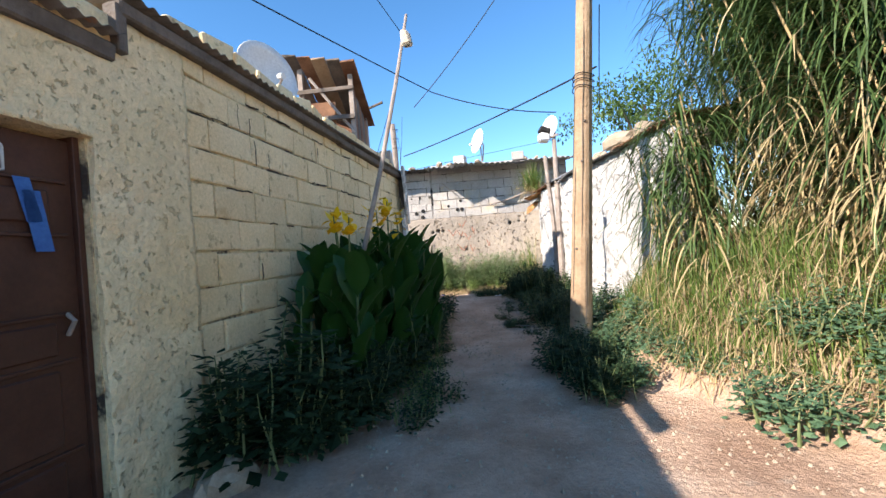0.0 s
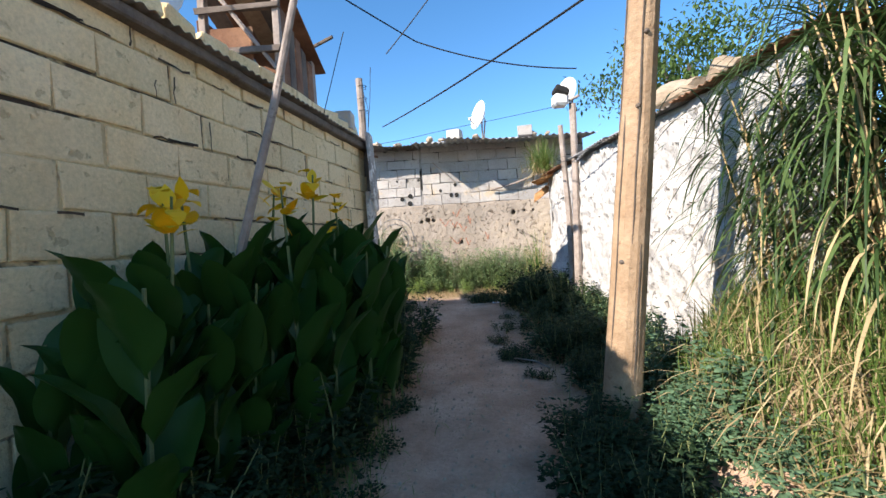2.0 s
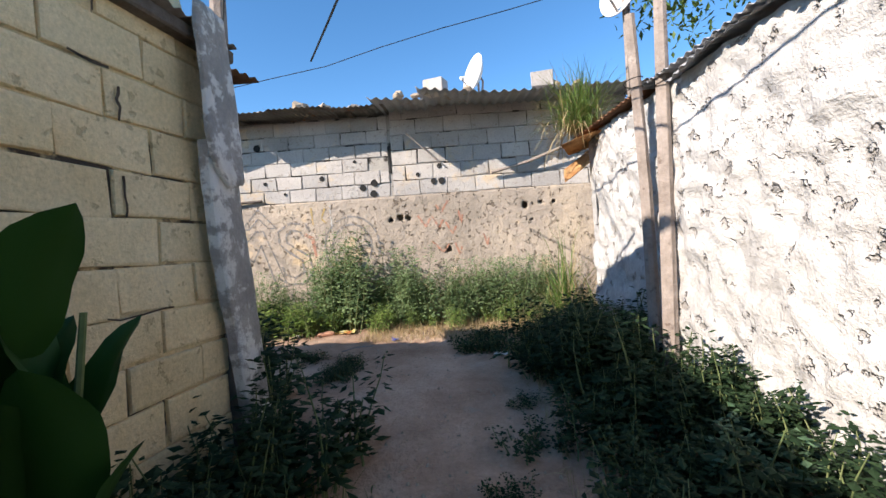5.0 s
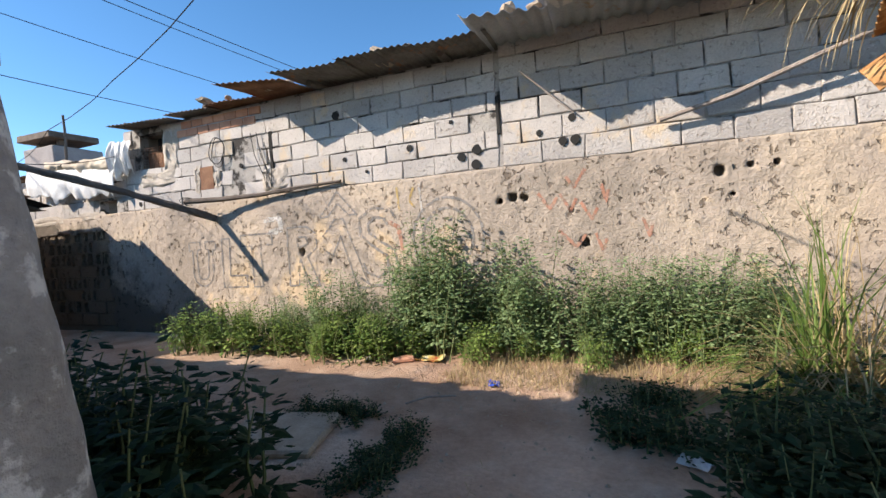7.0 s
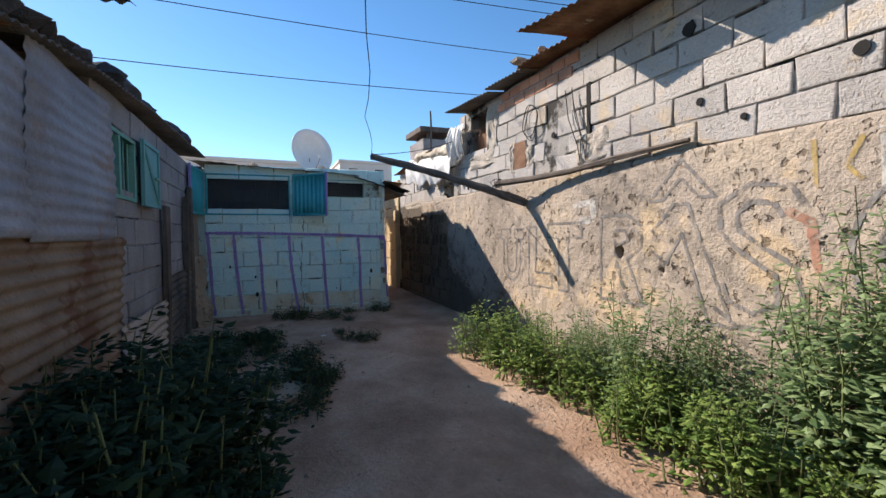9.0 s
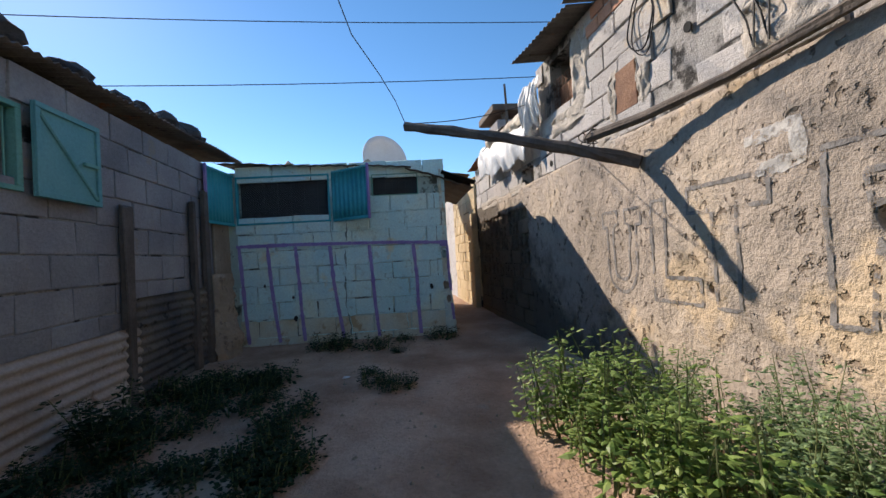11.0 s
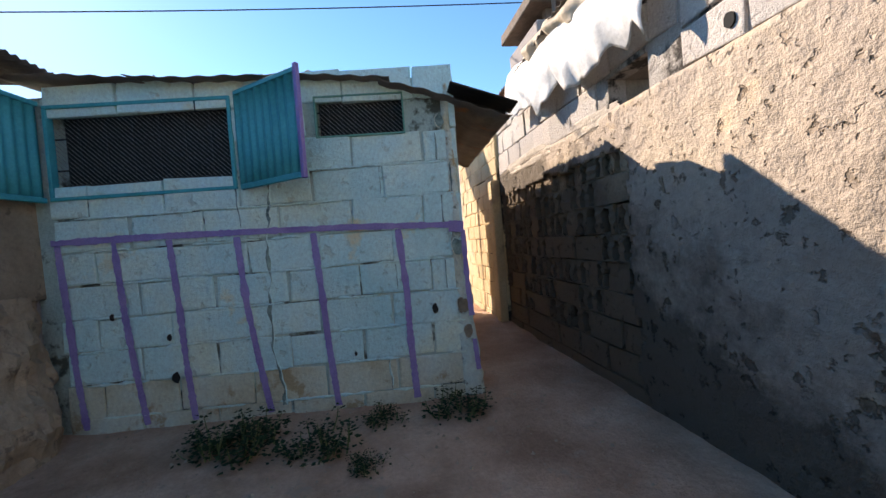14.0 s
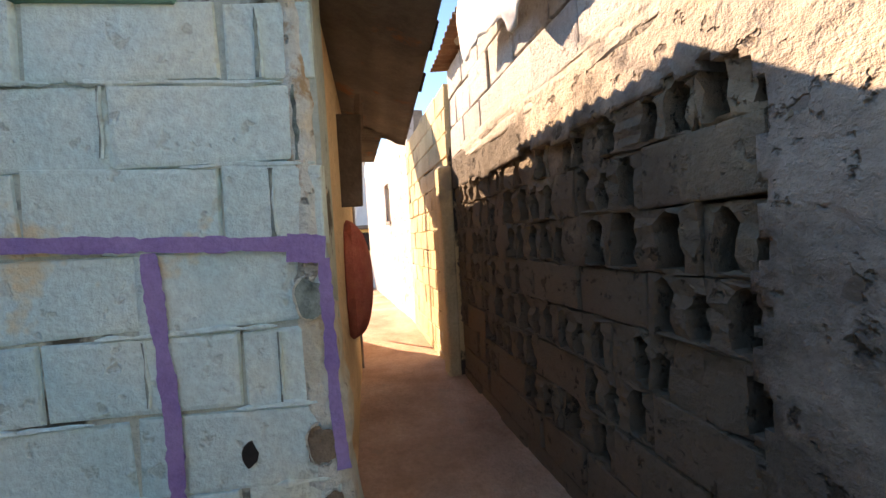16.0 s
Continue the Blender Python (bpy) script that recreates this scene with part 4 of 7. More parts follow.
def shutter(s, z0, z1, width, angle, label):
    e = tagged(empty("shutter"), label, "shutter")
    hinge = BW @ Matrix.Translation((s, -0.02, z0)) @ pose(0, 0, 0, 0, 0, angle)
    ob = sheet("panel", (0, 0, 0), (1, 0, 0), (0, 0, 1), width, z1 - z0, M_TURQ, e, pitch=0.075, amp=0.009, bend=0.004)
    ob.matrix_world = hinge
    for lo, hi in (((0, -0.012, -0.01), (width, 0.014, 0.025)), ((0, -0.012, z1 - z0 - 0.03), (width, 0.014, z1 - z0))):
        o = part("rail", box(lo, hi, 0.003), M_TURQ, e)
        o.matrix_world = hinge
    o = part("edge", box((width, -0.014, -0.015), (width + 0.03, 0.016, z1 - z0 + 0.02), 0.003), M_PURPLE, e, "purple painted edge batten")
    o.matrix_world = hinge
    return e


shutter(1.28, 1.76, 2.42, 0.60, -34, "open turquoise corrugated metal shutter")
shutter(0.0, 1.76, 2.42, 0.66, -92, "open turquoise corrugated metal shutter")
blue_roof = tagged(empty("blue_house_roof"), "sagging dark corrugated roof edge on the blue house", "roof")
for k in range(4):
    s0 = -0.2 + 0.82 * k
    a = BW @ Vector((s0, -0.13, 2.56 - 0.052 * s0 - (0.0 if k < 3 else 0.03)))
    b = BW @ Vector((s0 + 0.9, -0.12, 2.55 - 0.052 * (s0 + 0.9) - (0.0 if k < 3 else 0.27)))
    sheet("sheet", a, b - a, BW.to_3x3() @ Vector((0, 1, 0.03)), (b - a).length, 2.4, M_ROOF, blue_roof, pitch=0.16, amp=0.005, bend=0.03, ragged=0.06)

# Added near-black boards paint the shade beneath the roof's overhang.
M_UNDERSHADE = mat("underside_shade", [(0.018, 0.015, 0.013), (0.05, 0.04, 0.033)], 5, 0.9, 0.5, 30)
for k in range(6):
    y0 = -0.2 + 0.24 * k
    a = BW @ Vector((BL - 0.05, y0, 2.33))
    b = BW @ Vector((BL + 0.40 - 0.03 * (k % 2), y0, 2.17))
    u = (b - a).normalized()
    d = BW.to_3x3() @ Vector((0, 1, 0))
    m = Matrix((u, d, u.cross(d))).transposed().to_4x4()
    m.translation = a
    part("soffit_board", box((0, 0, 0), ((b - a).length, 0.235, 0.018), 0.004, m, 0.006), M_UNDERSHADE, blue_roof)

# ---- grey house across the yard ----
LH = wall_frame((-0.75, 7.07), (-7.6, 7.07))
OPEN_L = [(2.85, 3.68, 1.72, 2.22)]


def lh_top(s):
    return 2.02 + 0.15 * min(s, 2.9) + 0.055 * max(0.0, s - 2.9)


wall_grey = tagged(slab_wall("wall_grey", LH, 0.05, 7.1, -0.1, 2.0, J_GREY, openings=OPEN_L, y0=0.014), "shaded grey block wall patched with corrugated sheets", "wall", kind="structure")
slab_wall("upper_wall", LH, 1.5, 7.1, 2.0, 2.2, J_GREY, parent=wall_grey, openings=OPEN_L, y0=0.014)
slab_wall("upper_wall", LH, 2.8, 7.1, 2.2, 2.44, J_GREY, parent=wall_grey, openings=OPEN_L, y0=0.014)
DGREY = block_meshes("block", 0.40, 0.2, 0.05, M_GREY_D, 6, 0.006, 0.008)
block_wall(wall_grey, LH, 2.75, 7.1, 0.05, 2.46, DGREY, 0.44, 0.219, 0.010, 0.0, lambda s, z, w: any(a < s + w * 0.35 and s - w * 0.35 < b and c < z < d for a, b, c, d in OPEN_L))
M_OLDZINC = mat("dull_sheet", [(0.24, 0.245, 0.28), (0.38, 0.385, 0.42)], 1.6, 0.65, 0.4, 30, spots=(0.30, 0.22, 0.18), spot_scale=2.2, spot_at=0.60)
M_OLDRUST = mat("dull_rusted_sheet", [(0.20, 0.125, 0.08), (0.36, 0.27, 0.20)], 1.8, 0.8, 0.4, 40, spots=(0.18, 0.09, 0.05), spot_scale=3.0, spot_at=0.56)
# Paler copy of the rusted sheet: the brighter light on it is painted in.
M_PALESHEET = mat("lit_pale_sheet", [(0.42, 0.34, 0.28), (0.58, 0.50, 0.43)], 1.8, 0.8, 0.4, 40, spots=(0.24, 0.15, 0.10), spot_scale=3.0, spot_at=0.62)
for s0, s1, z0, z1, m in ((0.1, 1.0, 1.45, 2.08, M_OLDZINC), (0.95, 1.9, 1.44, 2.20, M_OLDZINC), (1.85, 2.98, 1.42, 2.34, M_OLDZINC), (0.1, 1.6, 0.3, 1.46, M_OLDRUST), (1.5, 3.15, 0.3, 1.44, M_OLDRUST), (3.1, 4.68, -0.05, 0.80, M_PALESHEET), (4.6, 6.0, 0.0, 1.02, M_DARKSHEET)):
    o = sheet("corrugated_sheet", LH @ Vector((s0, -0.035 - 0.012 * random.random(), z0)), LH.to_3x3() @ Vector((0, 0, 1)), LH.to_3x3() @ Vector((1, 0, 0.0)), z1 - z0, s1 - s0, m, None, amp=0.005 if z0 > 1 else 0.010, bend=0.05 if z0 > 1 else 0.03, ragged=0.05)
    tagged(o, "old corrugated metal sheet fixed over the wall", "sheet", "sheets on the grey house")
grey_roof = tagged(empty("grey_house_roof"), "dark worn roof edge with stones along the grey house", "roof")
for k in range(6):
    s0 = 1.2 * k if k else 0.55
    a = LH @ Vector((s0, -0.12, lh_top(s0) + 0.01))
    b = LH @ Vector((1.2 * k + 1.24, -0.12, lh_top(1.2 * k + 1.2) + 0.01))
    sheet("sheet", a, b - a, LH.to_3x3() @ Vector((0, 1, 0.05)), (b - a).length, 2.0, M_ROOF, grey_roof, ragged=0.06)
w = tagged(empty("window_3"), "small barred window with green frame", "window", kind="structure")
# the unlit room is a black panel here too
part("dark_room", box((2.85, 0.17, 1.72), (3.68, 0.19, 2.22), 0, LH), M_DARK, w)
for a, b, c, d in ((2.85, 3.68, 1.72, 1.75), (2.85, 3.68, 2.19, 2.22), (2.85, 2.89, 1.75, 2.19), (3.64, 3.68, 1.75, 2.19), (3.25, 3.29, 1.75, 2.19)):
    part("frame", box((a, -0.014, c), (b, 0.05, d), 0.003, LH), M_GREENP, w)
for k in range(7):
    part("bar", tube([LH @ Vector((2.95 + 0.11 * k, 0.03, 1.74)), LH @ Vector((2.95 + 0.11 * k, 0.03, 2.2))], 0.006, 6), M_GREENP, w)
e = tagged(empty("shutter"), "open green metal shutter with diagonal brace", "shutter")
M_SEA = mat("sea_green_paint", [(0.12, 0.34, 0.34), (0.18, 0.42, 0.40)], 3, 0.6, 0.15, 50)
part("panel", box((3.71, -0.05, 1.70), (4.27, -0.035, 2.26), 0.003, LH), M_SEA, e)
for a, b, c, d in ((3.71, 4.27, 1.70, 1.735), (3.71, 4.27, 2.225, 2.26), (3.71, 3.745, 1.735, 2.225), (4.235, 4.27, 1.735, 2.225)):
    part("rail", box((a, -0.066, c), (b, -0.05, d), 0.003, LH), M_SEA, e)
part("brace", tube([LH @ Vector((3.75, -0.056, 2.2)), LH @ Vector((4.23, -0.056, 1.75))], 0.012, 6), M_SEA, e)
part("latch", box((4.1, -0.075, 1.96), (4.24, -0.052, 1.985), 0.004, LH), M_GREENP, e)
for s, z1, r in ((4.56, 1.75, 0.05), (5.75, 1.95, 0.055), (6.05, 2.1, 0.05)):
    tagged(finish("timber_post", box((s - r, -0.075, 0.1), (s + r, -0.012, z1), 0.008, LH, 0.015), M_WOOD_D), "dark timber post against the grey wall", "post", "posts on the grey house")
# rubble corner between the two houses
M_RUBBLE = mat("rubble", [(0.30, 0.22, 0.15), (0.46, 0.36, 0.26)], 2.5, 0.95, 0.8, 30, spots=(0.20, 0.15, 0.11), spot_scale=5, spot_at=0.56)
bm = bmesh.new()
rows = []
for j in range(25):
    z = 1.15 * j / 24
    row = []
    for i in range(17):
        t = i / 16
        row.append(bm.verts.new((-7.52 + 0.75 * t * (1 - 0.25 * z), 7.05 + (0.30 - 0.16 * z) * math.sin(math.pi * min(1, 0.15 + 0.7 * (1 - t))) + 0.07 * noise.noise(Vector((t * 4, z * 4, 1))) + 0.04 * noise.noise(Vector((t * 11, z * 11, 1))), z)))
    rows.append(row)
for a, b in zip(rows, rows[1:]):
    for i in range(16):
        bm.faces.new((a[i], a[i + 1], b[i + 1], b[i]))
tagged(finish("rubble_buttress", bm, M_RUBBLE), "rough stone rubble corner beside the blue wall", "wall", kind="structure")
bm = box((6.35, -0.03, 1.1), (6.85, 0.0, 2.3), 0.01, LH, 0.02)
tagged(finish("rendered_patch", bm, M_RUBBLE), "rough rendered patch on the wall", "wall", kind="structure")

# unseen plain walls that close the houses, added to stop sun under the roofs
for nm, a, b, h, m in (("wall_cream_back", (-4.2, -3.2), (-3.3, 4.6), 2.3, M_CREAM_R), ("wall_cream_end", (-2.4, -2.9), (-4.2, -3.2), 1.95, M_CREAM_R), ("wall_grey_back", (-10.0, 5.2), (-3.2, 5.2), 2.1, M_GREY_D), ("wall_blue_back", (-10.4, 10.1), (-10.0, 5.2), 2.3, M_GREY_D)):
    f = wall_frame(a, b)
    tagged(slab_wall(nm, f, 0, math.hypot(b[0] - a[0], b[1] - a[1]), -0.1, h, m, y0=0, y1=0.2), "unseen plain wall added to block sun behind the house", "wall", kind="structure")

# ---- white rendered wall ----
RW = wall_frame((1.93, 8.8), (2.28, 4.0))
RL = math.hypot(0.35, 4.8)
wall_white = tagged(slab_wall("wall_white", RW, 0.0, RL, -0.1, 2.2, M_MORTAR, y0=0.05, y1=0.3), "rough whitewashed rendered wall", "wall", kind="structure")
plaster("render", RW, 0.0, RL, -0.05, 2.25, M_WHITE, 0.026, 0.06, 8.0, parent=wall_white, depth=0.12)
RW2 = wall_frame((5.0, 8.82), (1.94, 8.82))
plaster("end_render", RW2, 0.0, 3.06, -0.05, 2.25, M_WHITE, 0.06, 0.03, 9.0, parent=wall_white, depth=0.12)
white_roof = tagged(empty("white_wall_roof"), "patched sheet roof above the white wall", "roof")
for k in range(4):
    s0 = -0.15 + 1.26 * k
    sheet("sheet", RW @ Vector((s0, -0.10, 2.27 + 0.02 * math.sin(k * 2.1))), RW.to_3x3() @ Vector((1, 0, 0.0)), RW.to_3x3() @ Vector((0, 1, 0.10)), 1.3, 2.2, (M_RUST, M_ZINC, M_ROOF)[k % 3], white_roof, ragged=0.08)

# ---- plants ----
class Leaves:
    """Collects leaf blades, each an island of its own."""

    def __init__(self):
        self.v, self.f = [], []

    def leaf(self, p, d, up, length, width, fold=0.15):
        d = d.normalized()
        side = d.cross(up)
        side = side.normalized() if side.length > 1e-4 else Vector((1, 0, 0))
        n = side.cross(d)
        k = len(self.v)
        mid = p + d * length * 0.45
        self.v += [p, mid + side * width / 2 - n * fold * width, p + d * length - n * length * 0.12, mid - side * width / 2 - n * fold * width, mid + n * fold * width * 0.3]
        self.f += [(k, k + 1, k + 4), (k + 1, k + 2, k + 4), (k + 2, k + 3, k + 4), (k + 3, k, k + 4)]

    def blade(self, p, d, length, width, droop, steps=5, taper=1.0):
        """A long blade that bends over; widest at a third."""
        d = d.normalized()
        side = d.cross(Vector((0, 0, 1)))
        side = side.normalized() if side.length > 1e-3 else Vector((1, 0, 0))
        k = len(self.v)
        q = Vector(p)
        for i in range(steps + 1):
            t = i / steps
            w = width * (0.55 + 1.2 * t) * (1 - t) ** 0.8 * taper if taper == 1.0 else width * math.sin(math.pi * (0.08 + 0.92 * t) ** 0.8)
            w = max(w, 0.0006)
            self.v += [q - side * w / 2, q + side * w / 2]
            d = (d + Vector((0, 0, -droop / steps))).normalized()
            q = q + d * length / steps
        for i in range(steps):
            a = k + 2 * i
            self.f.append((a, a + 1, a + 3, a + 2))

    def make(self, name, material, parent=None):
        return from_lists(name, self.v, self.f, material, parent)


def rand_dir(tilt):
    a, b = random.uniform(0, 2 * math.pi), random.uniform(0, tilt)
    return Vector((math.sin(b) * math.cos(a), math.sin(b) * math.sin(a), math.cos(b)))


def weed(height, stems, leaf_len, leaf_wid, spread, leaf_material, per=22, tilt=0.45, twig_len=0.10):
    """A leafy weed: branching stems with leaves along them."""
    bm = bmesh.new()
    lv = Leaves()
    for k in range(stems):
        base = Vector((random.uniform(-spread, spread), random.uniform(-spread, spread), -0.03))
        h = height * random.uniform(0.55, 1.0)
        d = rand_dir(tilt)
        pts = [base]
        for i in range(5):
            d = (d + Vector((random.uniform(-0.18, 0.18), random.uniform(-0.18, 0.18), 0.16))).normalized()
            pts.append(pts[-1] + d * h / 5)
        tube(pts, [0.007 - 0.001 * i for i in range(6)], 4, bm)
        for j in range(per):
            t = random.uniform(0.12, 1.0) ** 0.8 * 5
            i = min(4, int(t))
            p = pts[i].lerp(pts[i + 1], t - i)
            a = j * 2.4 + random.uniform(-0.5, 0.5)
            out = Vector((math.cos(a), math.sin(a), random.uniform(-0.1, 0.6)))
            twig = random.uniform(0.01, twig_len) * (1.2 - t / 6)
            p = p + out.normalized() * twig
            size = leaf_len * random.uniform(0.5, 1.15) * (1.1 - 0.5 * t / 5)
            lv.leaf(p, out + Vector((0, 0, random.uniform(-0.5, 0.2))), Vector((random.uniform(-.3, .3), random.uniform(-.3, .3), 1)), size, size * leaf_wid)
    e = empty("weed")
    tagged(finish("stem", bm, M_STEM, e), kind="stuff")
    tagged(lv.make("foliage", leaf_material, e), kind="stuff")
    return e


def scatter(kind, spots, group, label, category="weed", lo=0.8, hi=1.2):
    """Sets copies of the plants in kind on the ground at (x, y, size)."""
    for x, y, s in spots:
        ob = random.choice(kind)
        k = s * random.uniform(lo, hi)
        c = copy_thing(ob, pose(x, y, ground_z(x, y), random.uniform(-4, 4), random.uniform(-4, 4), random.uniform(0, 360)))
        c.scale = (k, k, k)
        tagged(c, label, category, group)


def drop_kind(kind):
    for ob in kind:
        for o in (*ob.children_recursive, ob):
            bpy.data.objects.remove(o)


def spread_spots(n, x0, x1, y0, y1, s0, s1):
    return [(random.uniform(x0, x1), random.uniform(y0, y1), random.uniform(s0, s1)) for _ in range(n)]


random.seed(11)
tall = [weed(1.3, 11, 0.088, 0.58, 0.19, L_WEED, 78, 0.30, 0.17) for _ in range(5)]
lime = [weed(0.55, 12, 0.07, 0.55, 0.15, L_LIME, 34, 0.5) for _ in range(3)]
dark = [weed(0.6, 14, 0.085, 0.6, 0.2, L_SHADED, 46, 0.7) for _ in range(4)]
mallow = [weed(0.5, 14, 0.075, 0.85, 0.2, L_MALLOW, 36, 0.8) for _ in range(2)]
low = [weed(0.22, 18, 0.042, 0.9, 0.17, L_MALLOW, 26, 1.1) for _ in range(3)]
# same plants as low, with shade painted into the leaf colour
shade = [weed(0.22, 18, 0.042, 0.9, 0.17, L_SHADED, 26, 1.1) for _ in range(3)]
# along the long wall
row = []
for i in range(56):
    x = -4.1 + 6.2 * (i + random.random()) / 56
    y = random.uniform(10.35, 10.82)
    s = 0.77 * lerp_at(x, [(-4.1, 0.38), (-3.1, 0.66), (-2.45, 0.74), (-2.2, 1.26), (-1.95, 0.82), (-1.62, 0.95), (-1.34, 1.48), (-0.84, 1.25), (-0.56, 0.95), (-0.3, 1.34), (0.07, 1.20), (0.5, 0.90), (0.82, 1.14), (1.2, 0.94), (1.43, 1.20), (1.9, 1.05), (2.2, 0.9)])
    row.append((x, y, s * random.uniform(0.80, 1.04)))
scatter(tall, row, "weeds along the long wall", "tall leafy green weed against the long wall")
scatter(lime, [(x, random.uniform(10.0, 10.45), random.uniform(0.7, 1.2)) for x in [random.uniform(-4.2, -1.4) for _ in range(22)]], "weeds along the long wall", "bright green bushy weed in sunlight")
scatter(lime, spread_spots(16, -1.4, 2.0, 10.05, 10.4, 0.4, 0.8), "weeds along the long wall", "bright green bushy weed in sunlight")
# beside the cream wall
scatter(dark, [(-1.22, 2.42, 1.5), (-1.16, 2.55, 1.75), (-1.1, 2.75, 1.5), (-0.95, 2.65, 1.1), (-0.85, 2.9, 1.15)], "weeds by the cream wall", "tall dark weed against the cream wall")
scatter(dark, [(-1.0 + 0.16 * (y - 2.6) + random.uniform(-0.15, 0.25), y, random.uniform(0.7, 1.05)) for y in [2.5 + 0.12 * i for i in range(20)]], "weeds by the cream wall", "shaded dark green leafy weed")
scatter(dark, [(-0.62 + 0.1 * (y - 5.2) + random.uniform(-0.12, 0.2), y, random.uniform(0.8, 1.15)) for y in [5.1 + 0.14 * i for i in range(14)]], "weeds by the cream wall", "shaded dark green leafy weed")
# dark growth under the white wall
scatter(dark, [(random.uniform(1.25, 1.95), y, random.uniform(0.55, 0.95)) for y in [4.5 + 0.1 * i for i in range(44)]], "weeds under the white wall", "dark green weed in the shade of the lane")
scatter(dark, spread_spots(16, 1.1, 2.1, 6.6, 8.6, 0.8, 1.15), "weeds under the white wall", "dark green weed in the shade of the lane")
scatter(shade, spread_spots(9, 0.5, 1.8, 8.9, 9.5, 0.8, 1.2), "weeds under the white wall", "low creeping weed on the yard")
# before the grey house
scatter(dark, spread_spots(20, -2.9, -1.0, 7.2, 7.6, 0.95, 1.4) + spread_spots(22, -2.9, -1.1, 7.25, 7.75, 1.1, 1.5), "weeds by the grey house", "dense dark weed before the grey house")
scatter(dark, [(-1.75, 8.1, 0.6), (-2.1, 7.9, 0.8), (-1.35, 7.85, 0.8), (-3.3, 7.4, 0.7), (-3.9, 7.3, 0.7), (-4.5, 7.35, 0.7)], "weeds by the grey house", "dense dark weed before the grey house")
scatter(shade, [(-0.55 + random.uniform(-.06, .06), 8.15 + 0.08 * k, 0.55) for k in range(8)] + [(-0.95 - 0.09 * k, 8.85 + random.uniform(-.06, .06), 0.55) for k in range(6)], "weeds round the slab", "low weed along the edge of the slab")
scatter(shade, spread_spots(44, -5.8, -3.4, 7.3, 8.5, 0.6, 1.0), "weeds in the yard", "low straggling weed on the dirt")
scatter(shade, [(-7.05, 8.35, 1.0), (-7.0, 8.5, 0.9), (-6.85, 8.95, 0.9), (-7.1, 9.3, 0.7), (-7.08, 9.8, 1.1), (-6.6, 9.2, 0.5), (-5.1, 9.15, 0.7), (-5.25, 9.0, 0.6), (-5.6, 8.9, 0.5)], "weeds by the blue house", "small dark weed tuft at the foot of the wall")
# mallow and green growth on the bank
scatter(low, [(x, y, s) for x, y, s in spread_spots(52, 1.5, 2.9, 1.5, 3.4, 0.9, 1.5) if 0.12 < x - (1.38 + 0.5 * smooth(3.3, 2.2, y) + 0.7 * smooth(2.2, 0.2, y)) < 0.75], "mallow on the bank", "spreading grey-green mallow at the foot of the bank")
scatter(mallow, spread_spots(14, 1.35, 1.9, 3.2, 4.4, 0.45, 0.8), "mallow on the bank", "spreading grey-green mallow at the foot of the bank")
scatter(shade, spread_spots(9, 0.75, 1.05, 5.2, 7.6, 0.4, 0.7), "tufts on the lane", "low green tuft between the wheel tracks")
scatter(shade, [(-0.25 + random.uniform(-.1, .1), y, 0.8) for y in [2.9, 3.3, 3.7, 4.2, 4.8, 5.3, 5.7]], "tufts on the lane", "low weed at the edge of the lane")
scatter(dark, [(1.0 + 0.1 * math.sin(k * 2.1) + 0.05 * (k % 4), 3.05 + 0.085 * k, 0.62 + 0.05 * (k % 3)) for k in range(14)], "weeds under the white wall", "dark green weed in the shade of the lane")
scatter(mallow, [(1.72, 4.35, 0.8), (1.62, 4.7, 0.8), (1.8, 5.0, 0.9), (1.85, 5.6, 0.8), (1.8, 6.3, 0.8), (1.85, 6.9, 0.8)], "mallow on the bank", "grey-green sunlit weed under the white wall")
for kind in (tall, lime, dark, low, mallow, shade):
    drop_kind(kind)


# canna clump
def paddle_leaf(length, width, rise, seed):
    """A broad canna leaf: a short stalk, a folded blade with a midrib and a wavy rim, bending over at its tip."""
    verts, faces = [], []
    d = Vector((1, 0, rise)).normalized()
    q = Vector((0, 0, 0))
    n = 12
    for i in range(n + 1):
        t = i / n
        u = max(0.0, (t - 0.14) / 0.86)
        w = 0.006 * (1 - t) + width * 1.25 * u ** 0.6 * (1 - u) ** 0.78
        up = Vector((-d.z, 0, d.x))
        for side in (-1, -0.5, 0, 0.5, 1):
            wav = 0.10 * w * math.sin(t * 17 + side * 2 + seed)
            verts.append(q + Vector((0, side * w, 0)) + up * (0.36 * abs(side) * w + wav * abs(side)))
        d = (d + Vector((0.02 + 0.05 * t, 0, -0.03 * t))).normalized()
        q = q + d * length / n
    for i in range(n):
        for k in range(4):
            a = i * 5 + k
            faces.append((a, a + 1, a + 6, a + 5))
    me = bpy.data.meshes.new("leaf")
    me.from_pydata(verts, [], faces)
    me.polygons.foreach_set("use_smooth", [True] * len(me.polygons))
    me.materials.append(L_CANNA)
    me.update()
    return me


CANNA_LEAVES = []
for k in range(5):
    CANNA_LEAVES.append(paddle_leaf(random.uniform(0.36, 0.50), random.uniform(0.12, 0.165), random.uniform(2.6, 6.0), k))


